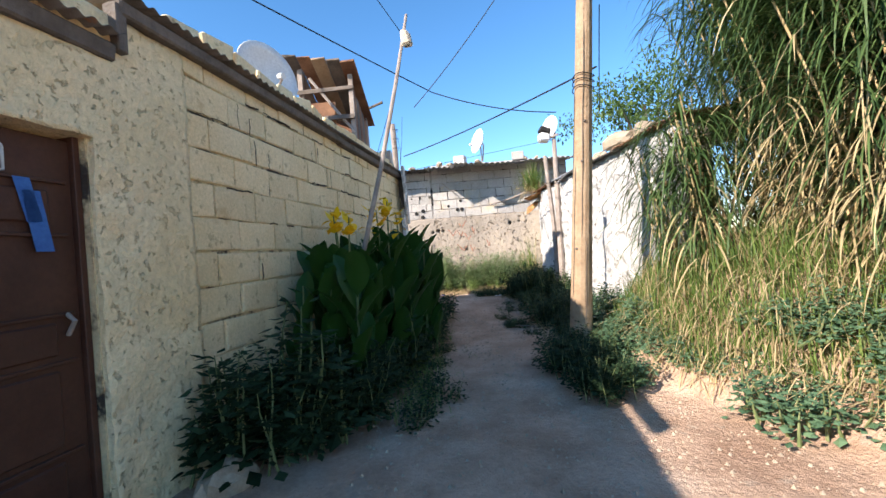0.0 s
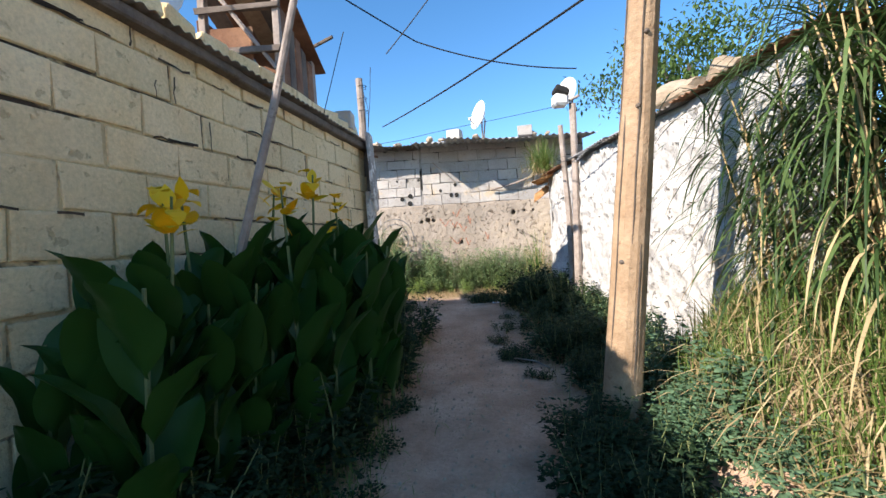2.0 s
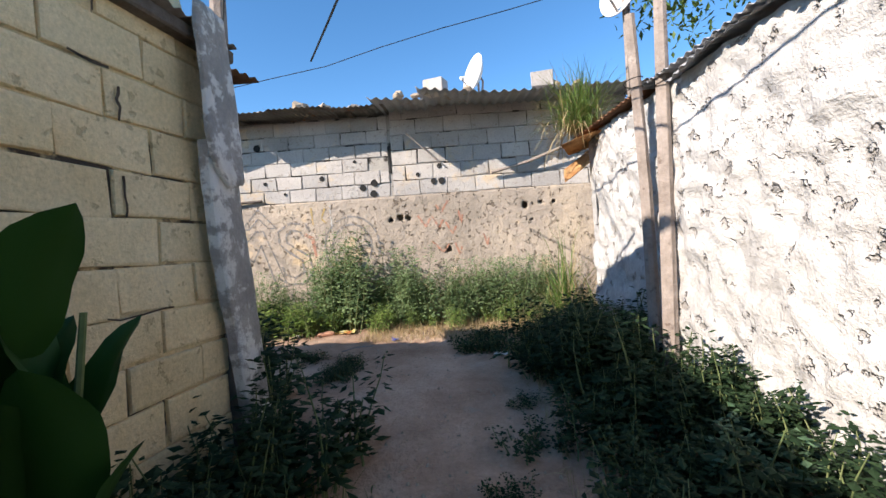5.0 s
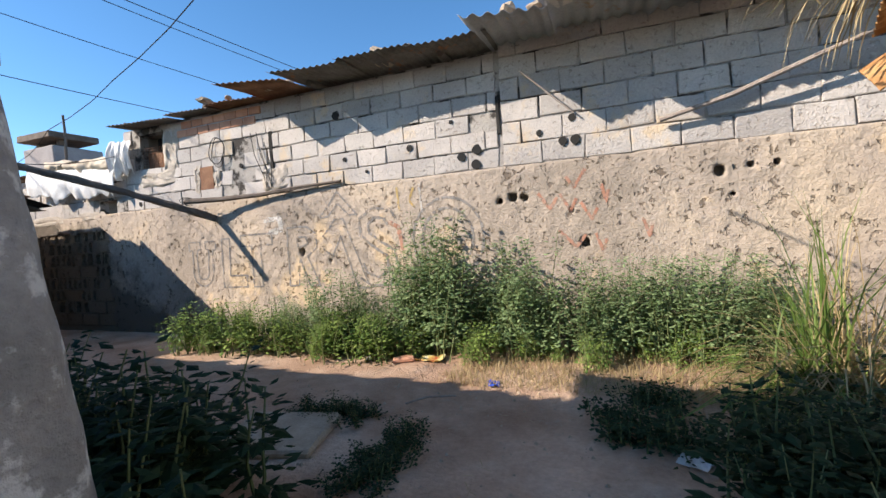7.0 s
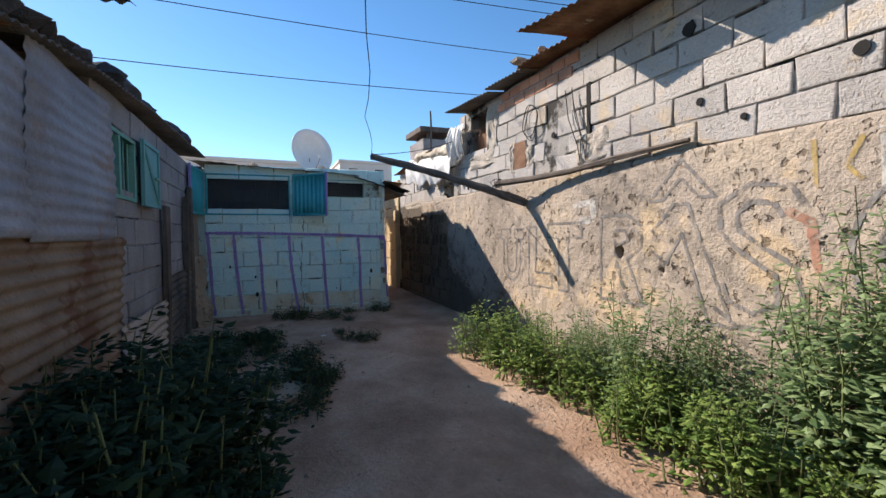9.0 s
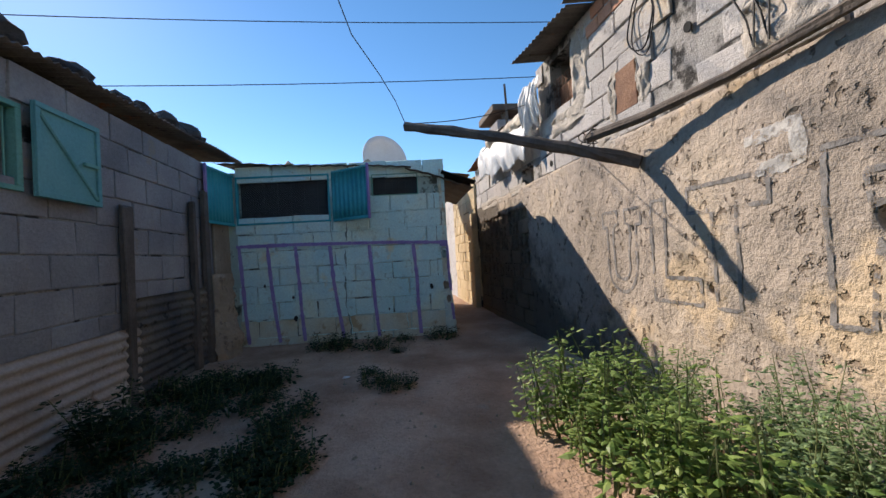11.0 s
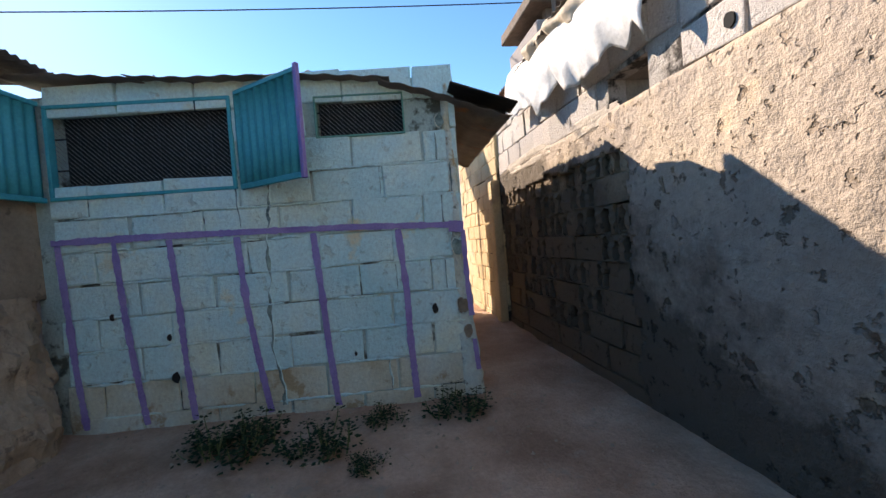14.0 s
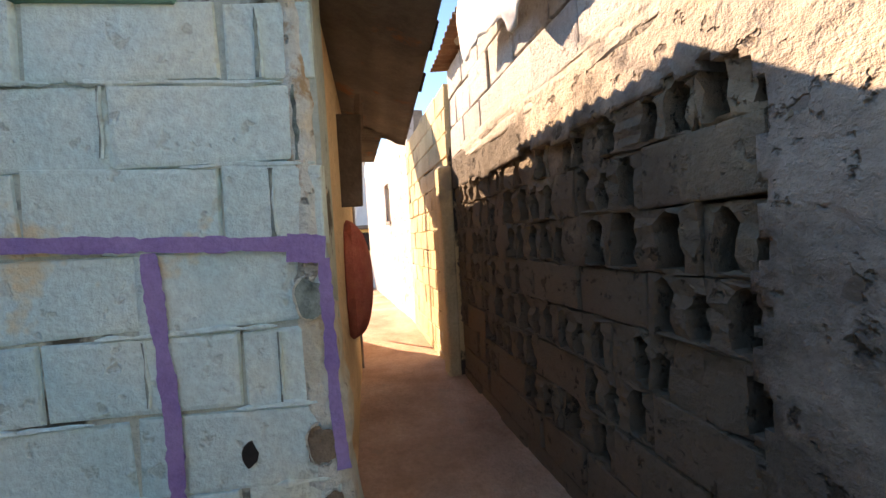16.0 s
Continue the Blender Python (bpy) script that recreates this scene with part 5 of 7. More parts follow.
def canna(height, flowers):
    bm = bmesh.new()
    d = rand_dir(0.14)
    pts = [d * height * i / 6 for i in range(7)]
    tube(pts, [0.014 - 0.0013 * i for i in range(7)], 6, bm)
    e = empty("canna")
    part("stem", bm, M_STEM, e)
    for k in range(8):
        t = 0.06 + 0.86 * k / 8
        o = new("leaf", random.choice(CANNA_LEAVES))
        o.parent = e
        o.matrix_world = Matrix.Translation(d * height * t * 0.9) @ pose(0, 0, 0, random.uniform(-8, 8), random.uniform(-8, 8), 132 * k + random.uniform(-25, 25))
    if flowers:
        pt = Leaves()
        top = d * height
        spike = tube([top, top + Vector((0.01, 0.0, 0.28))], [0.008, 0.005], 5)
        part("flower_spike", spike, M_STEM, e)
        for k in range(10):
            a = random.uniform(0, 6.28)
            p = top + Vector((0.02 * math.cos(a), 0.02 * math.sin(a), 0.06 + 0.24 * random.random()))
            pt.blade(p, Vector((math.cos(a), math.sin(a), random.uniform(0.2, 2.2))), random.uniform(0.08, 0.13), random.uniform(0.05, 0.085), random.uniform(0.6, 2.2), 5, 0.5)
        tagged(pt.make("petals", L_PETAL, e), "bright yellow petals", kind="stuff")
    return e


plain = [canna(1.05, False) for _ in range(4)]
bloom = [canna(1.22, True) for _ in range(2)]
spots_c = []
for i in range(60):
    y = 3.0 + 2.5 * random.random()
    wx = -1.862 + 0.159 * y
    spots_c.append((wx + 0.15 + random.random() * (0.50 + 0.1 * math.sin(y * 3) + 0.12 * smooth(3.4, 4.2, y)), y, random.uniform(0.88, 1.15)))
scatter(plain, [(x, y, s * (1.0 + 0.16 * smooth(3.2, 4.4, y))) for x, y, s in spots_c], "canna clump", "broad-leaved canna growing against the cream wall", "plant", 0.95, 1.05)
scatter(bloom, [(-0.90, 3.38, 0.98), (-0.92, 3.48, 1.0), (-0.86, 3.66, 1.03), (-0.74, 4.3, 1.05), (-0.78, 4.36, 1.08), (-0.70, 4.6, 1.2), (-0.66, 4.95, 1.12)], "canna clump", "canna with yellow flowers above broad leaves", "plant", 0.98, 1.04)
drop_kind(plain + bloom)


# reeds on the bank
def reed_clump(canes, x0, x1, y0, y1, h0, h1, dry):
    bm = bmesh.new()
    gr, st = Leaves(), Leaves()
    for k in range(canes):
        x, y = random.uniform(x0, x1), random.uniform(y0, y1)
        p = Vector((x, y, ground_z(x, y) - 0.05))
        h = random.uniform(h0, h1)
        d = (rand_dir(0.16) + Vector((-0.10, 0.04, 0))).normalized()
        pts = [p]
        for i in range(6):
            d = (d + Vector((random.uniform(-.05, .03), random.uniform(-.04, .04), 0))).normalized()
            pts.append(pts[-1] + d * h / 6)
        tube(pts, [0.013 - 0.0015 * i for i in range(7)], 5, bm)
        n = int(h * 34)
        for j in range(n):
            t = (0.10 + 0.9 * j / n) * 6
            i = min(5, int(t))
            q = pts[i].lerp(pts[i + 1], t - i)
            a = random.uniform(0, 6.28)
            out = Vector((math.cos(a), math.sin(a), random.uniform(0.5, 1.6)))
            is_dry = random.random() < dry * 1.2 * (1.0 - t / 3.6)
            (st if is_dry else gr).blade(q, out if not is_dry else out * 0.7 + Vector((0, 0, -0.3)), random.uniform(0.45, 0.9), random.uniform(0.012, 0.026), random.uniform(1.6, 3.2), 6)
    cl = empty("reed_clump", Matrix.Translation(((x0 + x1) / 2, (y0 + y1) / 2, 0.5)))
    for o in (finish("cane", bm, M_STRAWSTEM), gr.make("green_leaves", L_REED), tagged(st.make("dry_leaves", L_STRAW), "straw coloured hanging dry leaves")):
        o.parent = cl
        o.matrix_parent_inverse = cl.matrix_world.inverted()
        tagged(o, kind="stuff")
    return tagged(cl, "tall reed clump with drooping green and dry leaves", "reeds", "reeds on the bank")


random.seed(5)
reed_clump(95, 2.7, 3.5, 2.2, 3.6, 2.0, 3.5, 0.75)
reed_clump(85, 2.9, 3.9, 1.2, 2.7, 2.2, 3.8, 0.75)
reed_clump(26, 2.15, 2.6, 3.6, 4.3, 0.9, 1.7, 0.55)
reed_clump(110, 3.2, 4.5, 2.2, 4.6, 2.5, 4.0, 0.6)


def grass(name, n, area, length, width, droop, material, label, lean=0.5, z=None):
    lv = Leaves()
    for _ in range(n):
        x, y = area()
        zz = ground_z(x, y) if z is None else z
        lv.blade(Vector((x, y, zz - 0.01)), rand_dir(lean), length * random.uniform(0.5, 1.2), width * random.uniform(0.7, 1.3), droop * random.uniform(0.4, 1.4), 4)
    return tagged(lv.make(name, material), label, "grass", kind="stuff")


def area_box(x0, x1, y0, y1):
    return lambda: (random.uniform(x0, x1), random.uniform(y0, y1))


def area_blob(cx, cy, r):
    def f():
        a, q = random.uniform(0, 6.28), r * abs(random.gauss(0, 0.6))
        return cx + q * math.cos(a), cy + q * math.sin(a)
    return f


def on_bank():
    while True:
        x, y = random.uniform(1.5, 3.0), random.uniform(1.6, 4.7)
        if x > 1.38 + 0.5 * smooth(3.3, 2.2, y) + 0.7 * smooth(2.2, 0.2, y) + 0.28:
            return x, y


grass("bank_grass", 7000, on_bank, 0.34, 0.010, 0.9, L_GRASS, "green grass tufts over the bank")
grass("bank_straw", 7500, on_bank, 0.42, 0.011, 2.6, L_STRAW, "dry fallen straw on the bank", 1.2)
grass("yard_straw", 6500, area_box(-0.7, 2.1, 9.6, 10.45), 0.12, 0.006, 1.6, L_STRAW, "trampled dry grass in front of the weeds", 1.0)
grass("lane_straw", 2600, area_box(1.05, 1.9, 4.6, 9.4), 0.16, 0.006, 1.6, L_STRAW, "dry grass under the white wall", 1.0)
grass("lane_grass", 1800, lambda: (-0.36 + random.gauss(0, 0.13), random.uniform(2.9, 6.8)), 0.16, 0.007, 1.2, L_GRASS, "thin grass along the lane's edge", 0.9)
grass("corner_grass", 420, area_blob(1.85, 9.75, 0.24), 1.2, 0.016, 3.0, L_GRASS, "tall arching grass in the corner", 0.75)
grass("corner_straw", 620, area_blob(1.95, 9.7, 0.24), 1.1, 0.013, 3.4, L_STRAW, "dry blades among the tall corner grass", 0.6)
grass("roof_grass", 420, area_blob(1.85, 8.75, 0.16), 0.62, 0.010, 1.5, L_GRASS, "grass tuft growing on the roof edge", 0.6, 2.32)
grass("roof_straw", 220, area_blob(1.80, 8.78, 0.18), 0.6, 0.010, 2.4, L_STRAW, "dry grass hanging from the roof edge", 0.9, 2.32)

# tree behind the white wall
bm = tube([(4.4, 8.6, 0.0), (4.35, 8.5, 1.5), (4.2, 8.5, 2.8), (4.1, 8.4, 3.8)], [0.14, 0.11, 0.08, 0.03], 8)
for a, b in (((4.3, 8.5, 2.0), (3.5, 8.0, 3.6)), ((4.2, 8.5, 2.6), (4.8, 9.1, 4.0)), ((4.2, 8.5, 2.4), (3.8, 9.2, 3.8)), ((4.25, 8.5, 2.6), (4.6, 7.7, 3.9))):
    tube([a, (Vector(a) + Vector(b)) / 2 + Vector((0, 0, 0.1)), b], [0.05, 0.035, 0.012], 6, bm)
tree = tagged(finish("tree", bm, M_WOOD_D), "small leafy green tree rising behind the white wall", "tree")
lv = Leaves()
clumps = [Vector((random.gauss(4.1, 0.55), random.gauss(8.5, 0.6), random.gauss(3.75, 0.42))) for _ in range(60)]
for c in clumps:
    for _ in range(70):
        p = c + Vector((random.gauss(0, 0.16), random.gauss(0, 0.16), random.gauss(0, 0.14)))
        lv.leaf(p, rand_dir(3.0), Vector((0, 0, 1)), random.uniform(0.06, 0.12), 0.045)
lv.make("crown", L_TREE, tree)

# ---- poles, beams and posts ----
random.seed(21)
pole = tagged(finish("utility_pole", tube([(1.255 + 0.058 * z, 4.27 - 0.10 * z, z) for z in [0.0, 0.4, 0.8, 1.2, 1.6, 2.0, 2.5, 3, 3.6, 4.2, 5, 6]], [0.112 - 0.005 * i for i in range(12)], 16, rough=0.06), M_WOOD), "weathered brown wooden utility pole with cracks", "pole")
for zc, r in ((2.62, 0.10), (2.68, 0.10), (2.73, 0.099)):
    part("wire_band", tube([(1.255 + 0.058 * zc + r * math.cos(t), 4.27 - 0.10 * zc + r * math.sin(t), zc + 0.015 * math.sin(2 * t)) for t in [2 * math.pi * i / 16 for i in range(17)]], 0.005, 5), M_WIRE, pole)
for a, z0, z1 in ((3.6, 0.6, 1.9), (4.4, 1.2, 3.2), (3.2, 1.8, 2.6), (4.9, 0.4, 1.2)):
    pts = []
    for i in range(12):
        z = z0 + (z1 - z0) * i / 11
        t = a + 0.08 * noise.noise(Vector((z * 3, a, 0)))
        r = 0.1105 - 0.0095 * z
        pts.append((1.255 + 0.058 * z + r * math.cos(t), 4.27 - 0.10 * z + r * math.sin(t), z))
    part("crack", tube(pts, [0.001] + [0.0028 + 0.0035 * abs(noise.noise(Vector((i * 0.8, a, 2)))) for i in range(10)] + [0.001], 4), M_WOOD_D, pole)
for a, z in ((4.35, 1.93), (3.9, 1.1), (4.6, 2.3)):
    r = 0.105 - 0.0095 * z + 0.003
    bm = bmesh.new()
    bmesh.ops.create_icosphere(bm, subdivisions=2, radius=0.014, matrix=Matrix.Translation((1.255 + 0.058 * z + r * math.cos(a), 4.27 - 0.10 * z + r * math.sin(a), z)))
    part("knot", bm, M_WOOD_D, pole)

stick = tagged(finish("leaning_stick", tube([(-1.08, 3.77, 0.05), (-0.84, 3.81, 1.0), (-0.56, 3.86, 2.0), (-0.36, 3.88, 2.8), (-0.22, 3.9, 3.42)], [0.026, 0.024, 0.021, 0.018, 0.013], 8, rough=0.1), M_WOOD_G), "long bleached stick leaning up among the canna", "stick")
part("rag", box((-0.28, 3.85, 3.10), (-0.20, 3.92, 3.26), 0.02, None, 0.03), M_TARP, stick, "knotted rag at the tip")
post = tagged(finish("corner_post", tube([(-0.82, 7.22, 2.48), (-0.81, 7.22, 2.9), (-0.82, 7.22, 3.45)], [0.055, 0.05, 0.045], 8, rough=0.12), M_WOOD_G), "short grey wooden post on the house corner", "post")
for k in range(3):
    pts = [(-0.80 + 0.06 * math.cos(t) + 0.02 * random.random(), 7.22 + 0.06 * math.sin(t), 3.0 + 0.16 * k + 0.03 * t / 6) for t in [0.7 * i for i in range(12)]]
    part("wire_coil", tube(pts, 0.004, 4), M_WIRE, post)
part("dangling_wire", tube([(-0.77, 7.16, 3.3), (-0.70, 7.12, 3.0), (-0.72, 7.1, 2.7), (-0.66, 7.05, 3.1), (-0.62, 7.0, 3.5)], 0.004, 4), M_WIRE, post)

beam = tagged(finish("roof_beam", tube([(-5.70 + 1.25 * i / 16, 9.36 + 1.56 * i / 16, 2.47 - 0.66 * i / 16 + 0.03 * math.sin(3.14 * i / 16) + 0.008 * noise.noise(Vector((i * 0.7, 3, 1)))) for i in range(17)], [0.040 + 0.010 * i / 16 + 0.006 * noise.noise(Vector((i * 0.9, 1, 1))) for i in range(17)], 12, rough=0.45), M_WOOD_D), "old dark timber beam sticking out of the long wall", "beam")
branch = tagged(finish("branch", tube([(-4.70, 10.66, 2.06), (-4.2, 10.78, 2.05), (-3.6, 10.86, 2.06), (-3.0, 10.88, 2.10), (-2.35, 10.90, 2.12)], [0.040, 0.034, 0.03, 0.027, 0.016], 9, rough=0.4), M_WOOD_D), "crooked dry branch lashed to the beam", "branch")
pts = [Vector((-4.68 + 0.07 * math.cos(t * 1.3), 10.66 + 0.05 * math.sin(t), 2.05 + 0.06 * math.sin(t * 0.9))) for t in [0.6 * i for i in range(40)]]
part("lashing", tube(pts, 0.004, 4), M_WIRE, branch)
stick2 = tagged(finish("wall_stick", tube([(1.15, 10.86, 2.30), (1.7, 10.80, 2.42), (2.3, 10.74, 2.62), (2.7, 10.7, 2.75)], [0.022, 0.024, 0.022, 0.016], 7, rough=0.15), M_WOOD_G), "bent dry branch resting against the long wall", "branch")
rod = tagged(finish("thin_rod", tube([(-0.08, 10.75, 2.95), (0.40, 10.87, 2.50)], 0.009, 6), M_WOOD_G), "thin pale rod stuck in the block wall", "rod")

# posts at the white wall's corner
for pts, r in (([(1.97, 7.50, 0.1), (1.98, 7.45, 1.5), (2.0, 7.42, 3.0)], 0.048), ([(1.94, 7.62, 0.1), (1.92, 7.60, 1.6), (1.84, 7.52, 2.75)], 0.042)):
    p = tagged(finish("wooden_post", tube(pts, [r * 1.1, r, r * 0.8], 8, rough=0.12), M_WOOD_G), "split grey wooden post by the white wall", "post", "posts by the white wall")
    part("binding", tube([(pts[2][0] + 0.06 * math.cos(t), pts[2][1] + 0.06 * math.sin(t), 2.2 + 0.01 * t) for t in [0.5 * i for i in range(26)]], 0.004, 4), M_WIRE, p)
lamp = tagged(empty("street_lamp_box", Matrix.Translation((1.84, 7.44, 3.04))), "broken lamp housing tied to a post", "lamp")
o = part("housing", box((-0.11, -0.09, -0.06), (0.09, 0.09, 0.10), 0.03, None, 0.012), M_DISH, lamp)
o = part("hood", box((-0.14, -0.12, 0.08), (0.05, 0.12, 0.17), 0.02, pose(0, 0, 0, 0, 18, 0), 0.015), M_DARK, lamp, "black torn hood")
o = part("bracket", tube([(0.08, 0, 0.0), (0.2, -0.16, 0.02)], 0.02, 6), M_WOOD_G, lamp)

# rusty torn flaps at the corner of the white wall's roof
for k, (p, al, dn, ln, wd, m) in enumerate((((1.60, 8.55, 2.12), (0.35, 0.9, 0.05), (1, -0.2, 0.25), 0.55, 0.5, M_ORANGE), ((1.66, 8.72, 1.80), (0.2, 0.7, 0.35), (0.9, 0.1, 0.6), 0.4, 0.35, M_ORANGE), ((1.95, 7.3, 2.20), (0.1, -0.9, 0.1), (0.8, 0, 0.42), 0.9, 0.5, M_ZINC))):
    tagged(sheet("torn_sheet", p, al, dn, ln, wd, m, None, bend=0.06, ragged=0.15), "torn bent sheet at the roof corner", "sheet", "torn roof sheets")

# ---- wires ----
CABLE_TOP = Vector((2.0, 7.45, 3.02))
def wire(a, b, sag, r=0.006, label="black cable across the sky"):
    return tagged(finish("cable", tube(arc(a, b, sag), r, 5), M_WIRE), label, "cable", "overhead cables")


wire((-5.0, 1.5, 5.0), (-0.1, 8.0, 4.25), 0.05, 0.010)
wire((-0.1, 8.0, 4.25), (2.16, 7.72, 3.58), 0.1, 0.010)
wire((1.62, 4.2, 2.9), (-0.83, 9.0, 3.3), 0.05, 0.010)
wire((2.0, 6.0, 6.2), (-0.4, 6.9, 3.6), 0.15, 0.007)
wire((-2.5, 3.0, 7.0), (-0.36, 5.3, 3.95), 0.12, 0.005)
wire((1.9, 4.7, 3.8), (2.3, 6.0, 3.0), -0.05, 0.006)
wire((-0.62, 5.7, 3.3), (-0.95, 5.95, 2.56), 0.0, 0.004)
for a, b in (((-11.0, -6.0, 6.6), (-12.7, 20.0, 7.9)), ((-11.6, -6.0, 5.35), (-12.6, 20.0, 6.4)), ((-10.5, -6.0, 6.9), (-9.0, 22.0, 8.0)), ((-11.4, -6, 7.4), (-10.0, 22.0, 8.2))):
    wire(a, b, 0.35, 0.011)
pts = [Vector((-5.70, 9.36, 2.50)).lerp(CABLE_TOP, i / 16) + Vector((0.05 * noise.noise(Vector((i * 0.6, 0, 0))), 0.10 * noise.noise(Vector((i * 0.5, 4, 0))), -0.12 * (i / 16) * (1 - i / 16))) for i in range(17)]
tagged(finish("cable", tube(pts, 0.0034, 5), M_WIRE), "crooked cable rising from the beam's tip", "cable", "overhead cables")
wire((-5.70, 9.36, 2.5), (-6.3, 10.8, 2.9), 0.05, 0.005)
for x, z, dx, dz, r in ((-4.35, 2.75, 0.14, 0.18, 0.006), (-4.32, 2.72, 0.12, 0.2, 0.005)):
    tagged(finish("cable_loop", tube([(x + dx * math.cos(t), 10.905 + 0.01 * math.sin(3 * t), z + dz * math.sin(t)) for t in [2 * math.pi * i / 24 for i in range(25)]], r, 5), M_WIRE), "loop of black cable hung on the block wall", "cable")
for x0, x1 in ((-3.72, -3.5), (-3.62, -3.42)):
    tagged(finish("cable_loop", tube([(x0, 10.90, 2.9), (x0 + 0.05, 10.90, 2.6), (x1 - 0.03, 10.90, 2.3), (x1, 10.90, 2.15), (x1 + 0.02, 10.90, 2.4), (x0 + 0.12, 10.90, 2.75)], 0.005, 5), M_WIRE), "loop of black cable hung on the block wall", "cable")


# ---- satellite dishes ----
def dish(p, target, r, drop=0.0):
    e = tagged(empty("satellite_dish", look(p, target)), "white satellite dish on a roof", "dish", "satellite dishes")
    bm = bmesh.new()
    rings = []
    for i in range(7):
        q = r * i / 6
        rings.append([bm.verts.new((q * math.cos(t), q * 1.08 * math.sin(t), -0.45 * q * q / r + 0.12 * r)) for t in [2 * math.pi * k / 28 for k in range(28)]] if i else [bm.verts.new((0, 0, 0.12 * r))])
    for k in range(28):
        bm.faces.new((rings[0][0], rings[1][k], rings[1][(k + 1) % 28]))
    for a, b in zip(rings[1:], rings[2:]):
        for k in range(28):
            bm.faces.new((a[k], b[k], b[(k + 1) % 28], a[(k + 1) % 28]))
    for fc in bm.faces:
        fc.smooth = True
    bmesh.ops.transform(bm, matrix=pose(0, 0, 0), verts=bm.verts)
    o = part("bowl", bm, M_DISH, e)
    s = o.modifiers.new("thick", "SOLIDIFY")
    s.thickness = 0.012
    part("arm", tube([(0, -r * 0.95, -0.25 * r), (0, -r * 0.5, -0.95 * r)], 0.012, 6), M_WOOD_G, e)
    part("receiver", tube([(0, -r * 0.5, -0.98 * r), (0, -r * 0.42, -0.80 * r)], 0.035, 8), M_DISH, e)
    part("mast", tube([(0, 0, 0.12 * r), (0, -0.2 * r, 0.35 * r), (0, -1.6 * r, 0.5 * r)], 0.02, 6), M_WOOD_G, e)
    if drop:
        inv = look(p, target).inverted()
        foot = Vector(p) + Vector((0, 0, -0.2 * r))
        part("post", tube([inv @ foot, inv @ (foot - Vector((0, 0, drop)))], 0.02, 6), M_WOOD_G, e)
    return e


dish((-1.95, 4.70, 3.30), (-0.4, 3.6, 3.75), 0.36)
dish((1.15, 12.4, 4.35), (-0.9, 11.4, 4.9), 0.34, 0.9)
dish((2.35, 8.8, 3.6), (1.4, 8.2, 3.8), 0.22, 1.25)
dish((-12.8, 9.25, 3.75), (-9.0, 10.8, 4.7), 0.62, 2.3)

# ---- shed on the cream roof ----
shed = tagged(empty("roof_shed"), "ramshackle wooden pigeon shed on the cream house roof", "shed")
for p, h in (((-1.72, 5.28), 3.66), ((-1.08, 5.28), 3.60), ((-1.72, 6.1), 3.30), ((-1.08, 6.1), 3.22)):
    part("shed_post", box((p[0] - 0.03, p[1] - 0.03, 2.58), (p[0] + 0.03, p[1] + 0.03, h), 0.004, None, 0.01), M_WOOD_G, shed)
part("back_panel", box((-1.78, 5.3, 2.6), (-1.73, 6.1, 3.3), 0.004, None, 0.02), M_RUST, shed)
part("end_panel", box((-1.70, 6.06, 2.6), (-1.10, 6.1, 3.2), 0.004, None, 0.02), M_RUST, shed)
for k in range(5):
    y0 = 5.32 + 0.155 * k
    part("side_board", box((-1.09, y0, 2.58), (-1.06, y0 + 0.145, 3.34 - 0.05 * k + 0.03 * random.random()), 0.004, None, 0.012), (M_RUST, M_WOOD_D)[k % 2], shed)
for k in range(5):
    x0 = -1.86 + 0.18 * k
    part("roof_board", box((x0, 5.05, 0), (x0 + 0.17, 6.32 + 0.06 * random.random(), 0.025), 0.004, Matrix.Translation((0, 5.05, 3.70 - 0.03 * k)) @ pose(0, 0, 0, -20, 0, 0) @ Matrix.Translation((0, -5.05, 0)), 0.012), (M_WOOD_D, M_RUST, M_WOOD)[k % 3], shed)
for z in (2.95, 3.3):
    part("rail", box((-1.76, 5.22, z), (-1.04, 5.26, z + 0.06), 0.004, None, 0.015), M_WOOD_D, shed)
part("front_panel", box((-1.70, 5.27, 2.6), (-1.30, 5.30, 3.2), 0.004, None, 0.02), M_RUST, shed)
part("brace", tube([(-1.05, 5.24, 2.75), (-1.6, 5.26, 3.5)], 0.02, 6), M_WOOD_G, shed)
part("jutting_pole", tube([(-1.3, 6.1, 3.26), (-0.78, 5.9, 3.36)], 0.018, 6), M_WOOD_D, shed)
bx = tagged(finish("block", box((-0.98, 6.55, 2.64), (-0.80, 6.75, 2.84), 0.01), M_GREY), "grey concrete block on the roof edge", "block")

# ---- stones, blocks and tyres on the roofs ----
STONES = [bpy.data.meshes.new("stone") for _ in range(5)]
for k, me in enumerate(STONES):
    bm = stone_mesh((1, 0.85, 0.6), k * 3.7)
    bm.to_mesh(me)
    bm.free()
    me.materials.append(M_STONE)


DARK_STONES = [me.copy() for me in STONES]
for me in DARK_STONES:
    me.materials.clear()
    me.materials.append(M_DSTONE)


def stone(x, y, z, s, label="rough stone weighing down the roof", group="stones on the roofs"):
    ob = new("stone", random.choice(STONES))
    ob.matrix_world = pose(x, y, z + 0.25 * s, random.uniform(-15, 15), random.uniform(-15, 15), random.uniform(0, 360)) @ Matrix.Diagonal((s, s * random.uniform(0.7, 1), s * random.uniform(0.7, 1), 1))
    return tagged(ob, label, "stone", group)


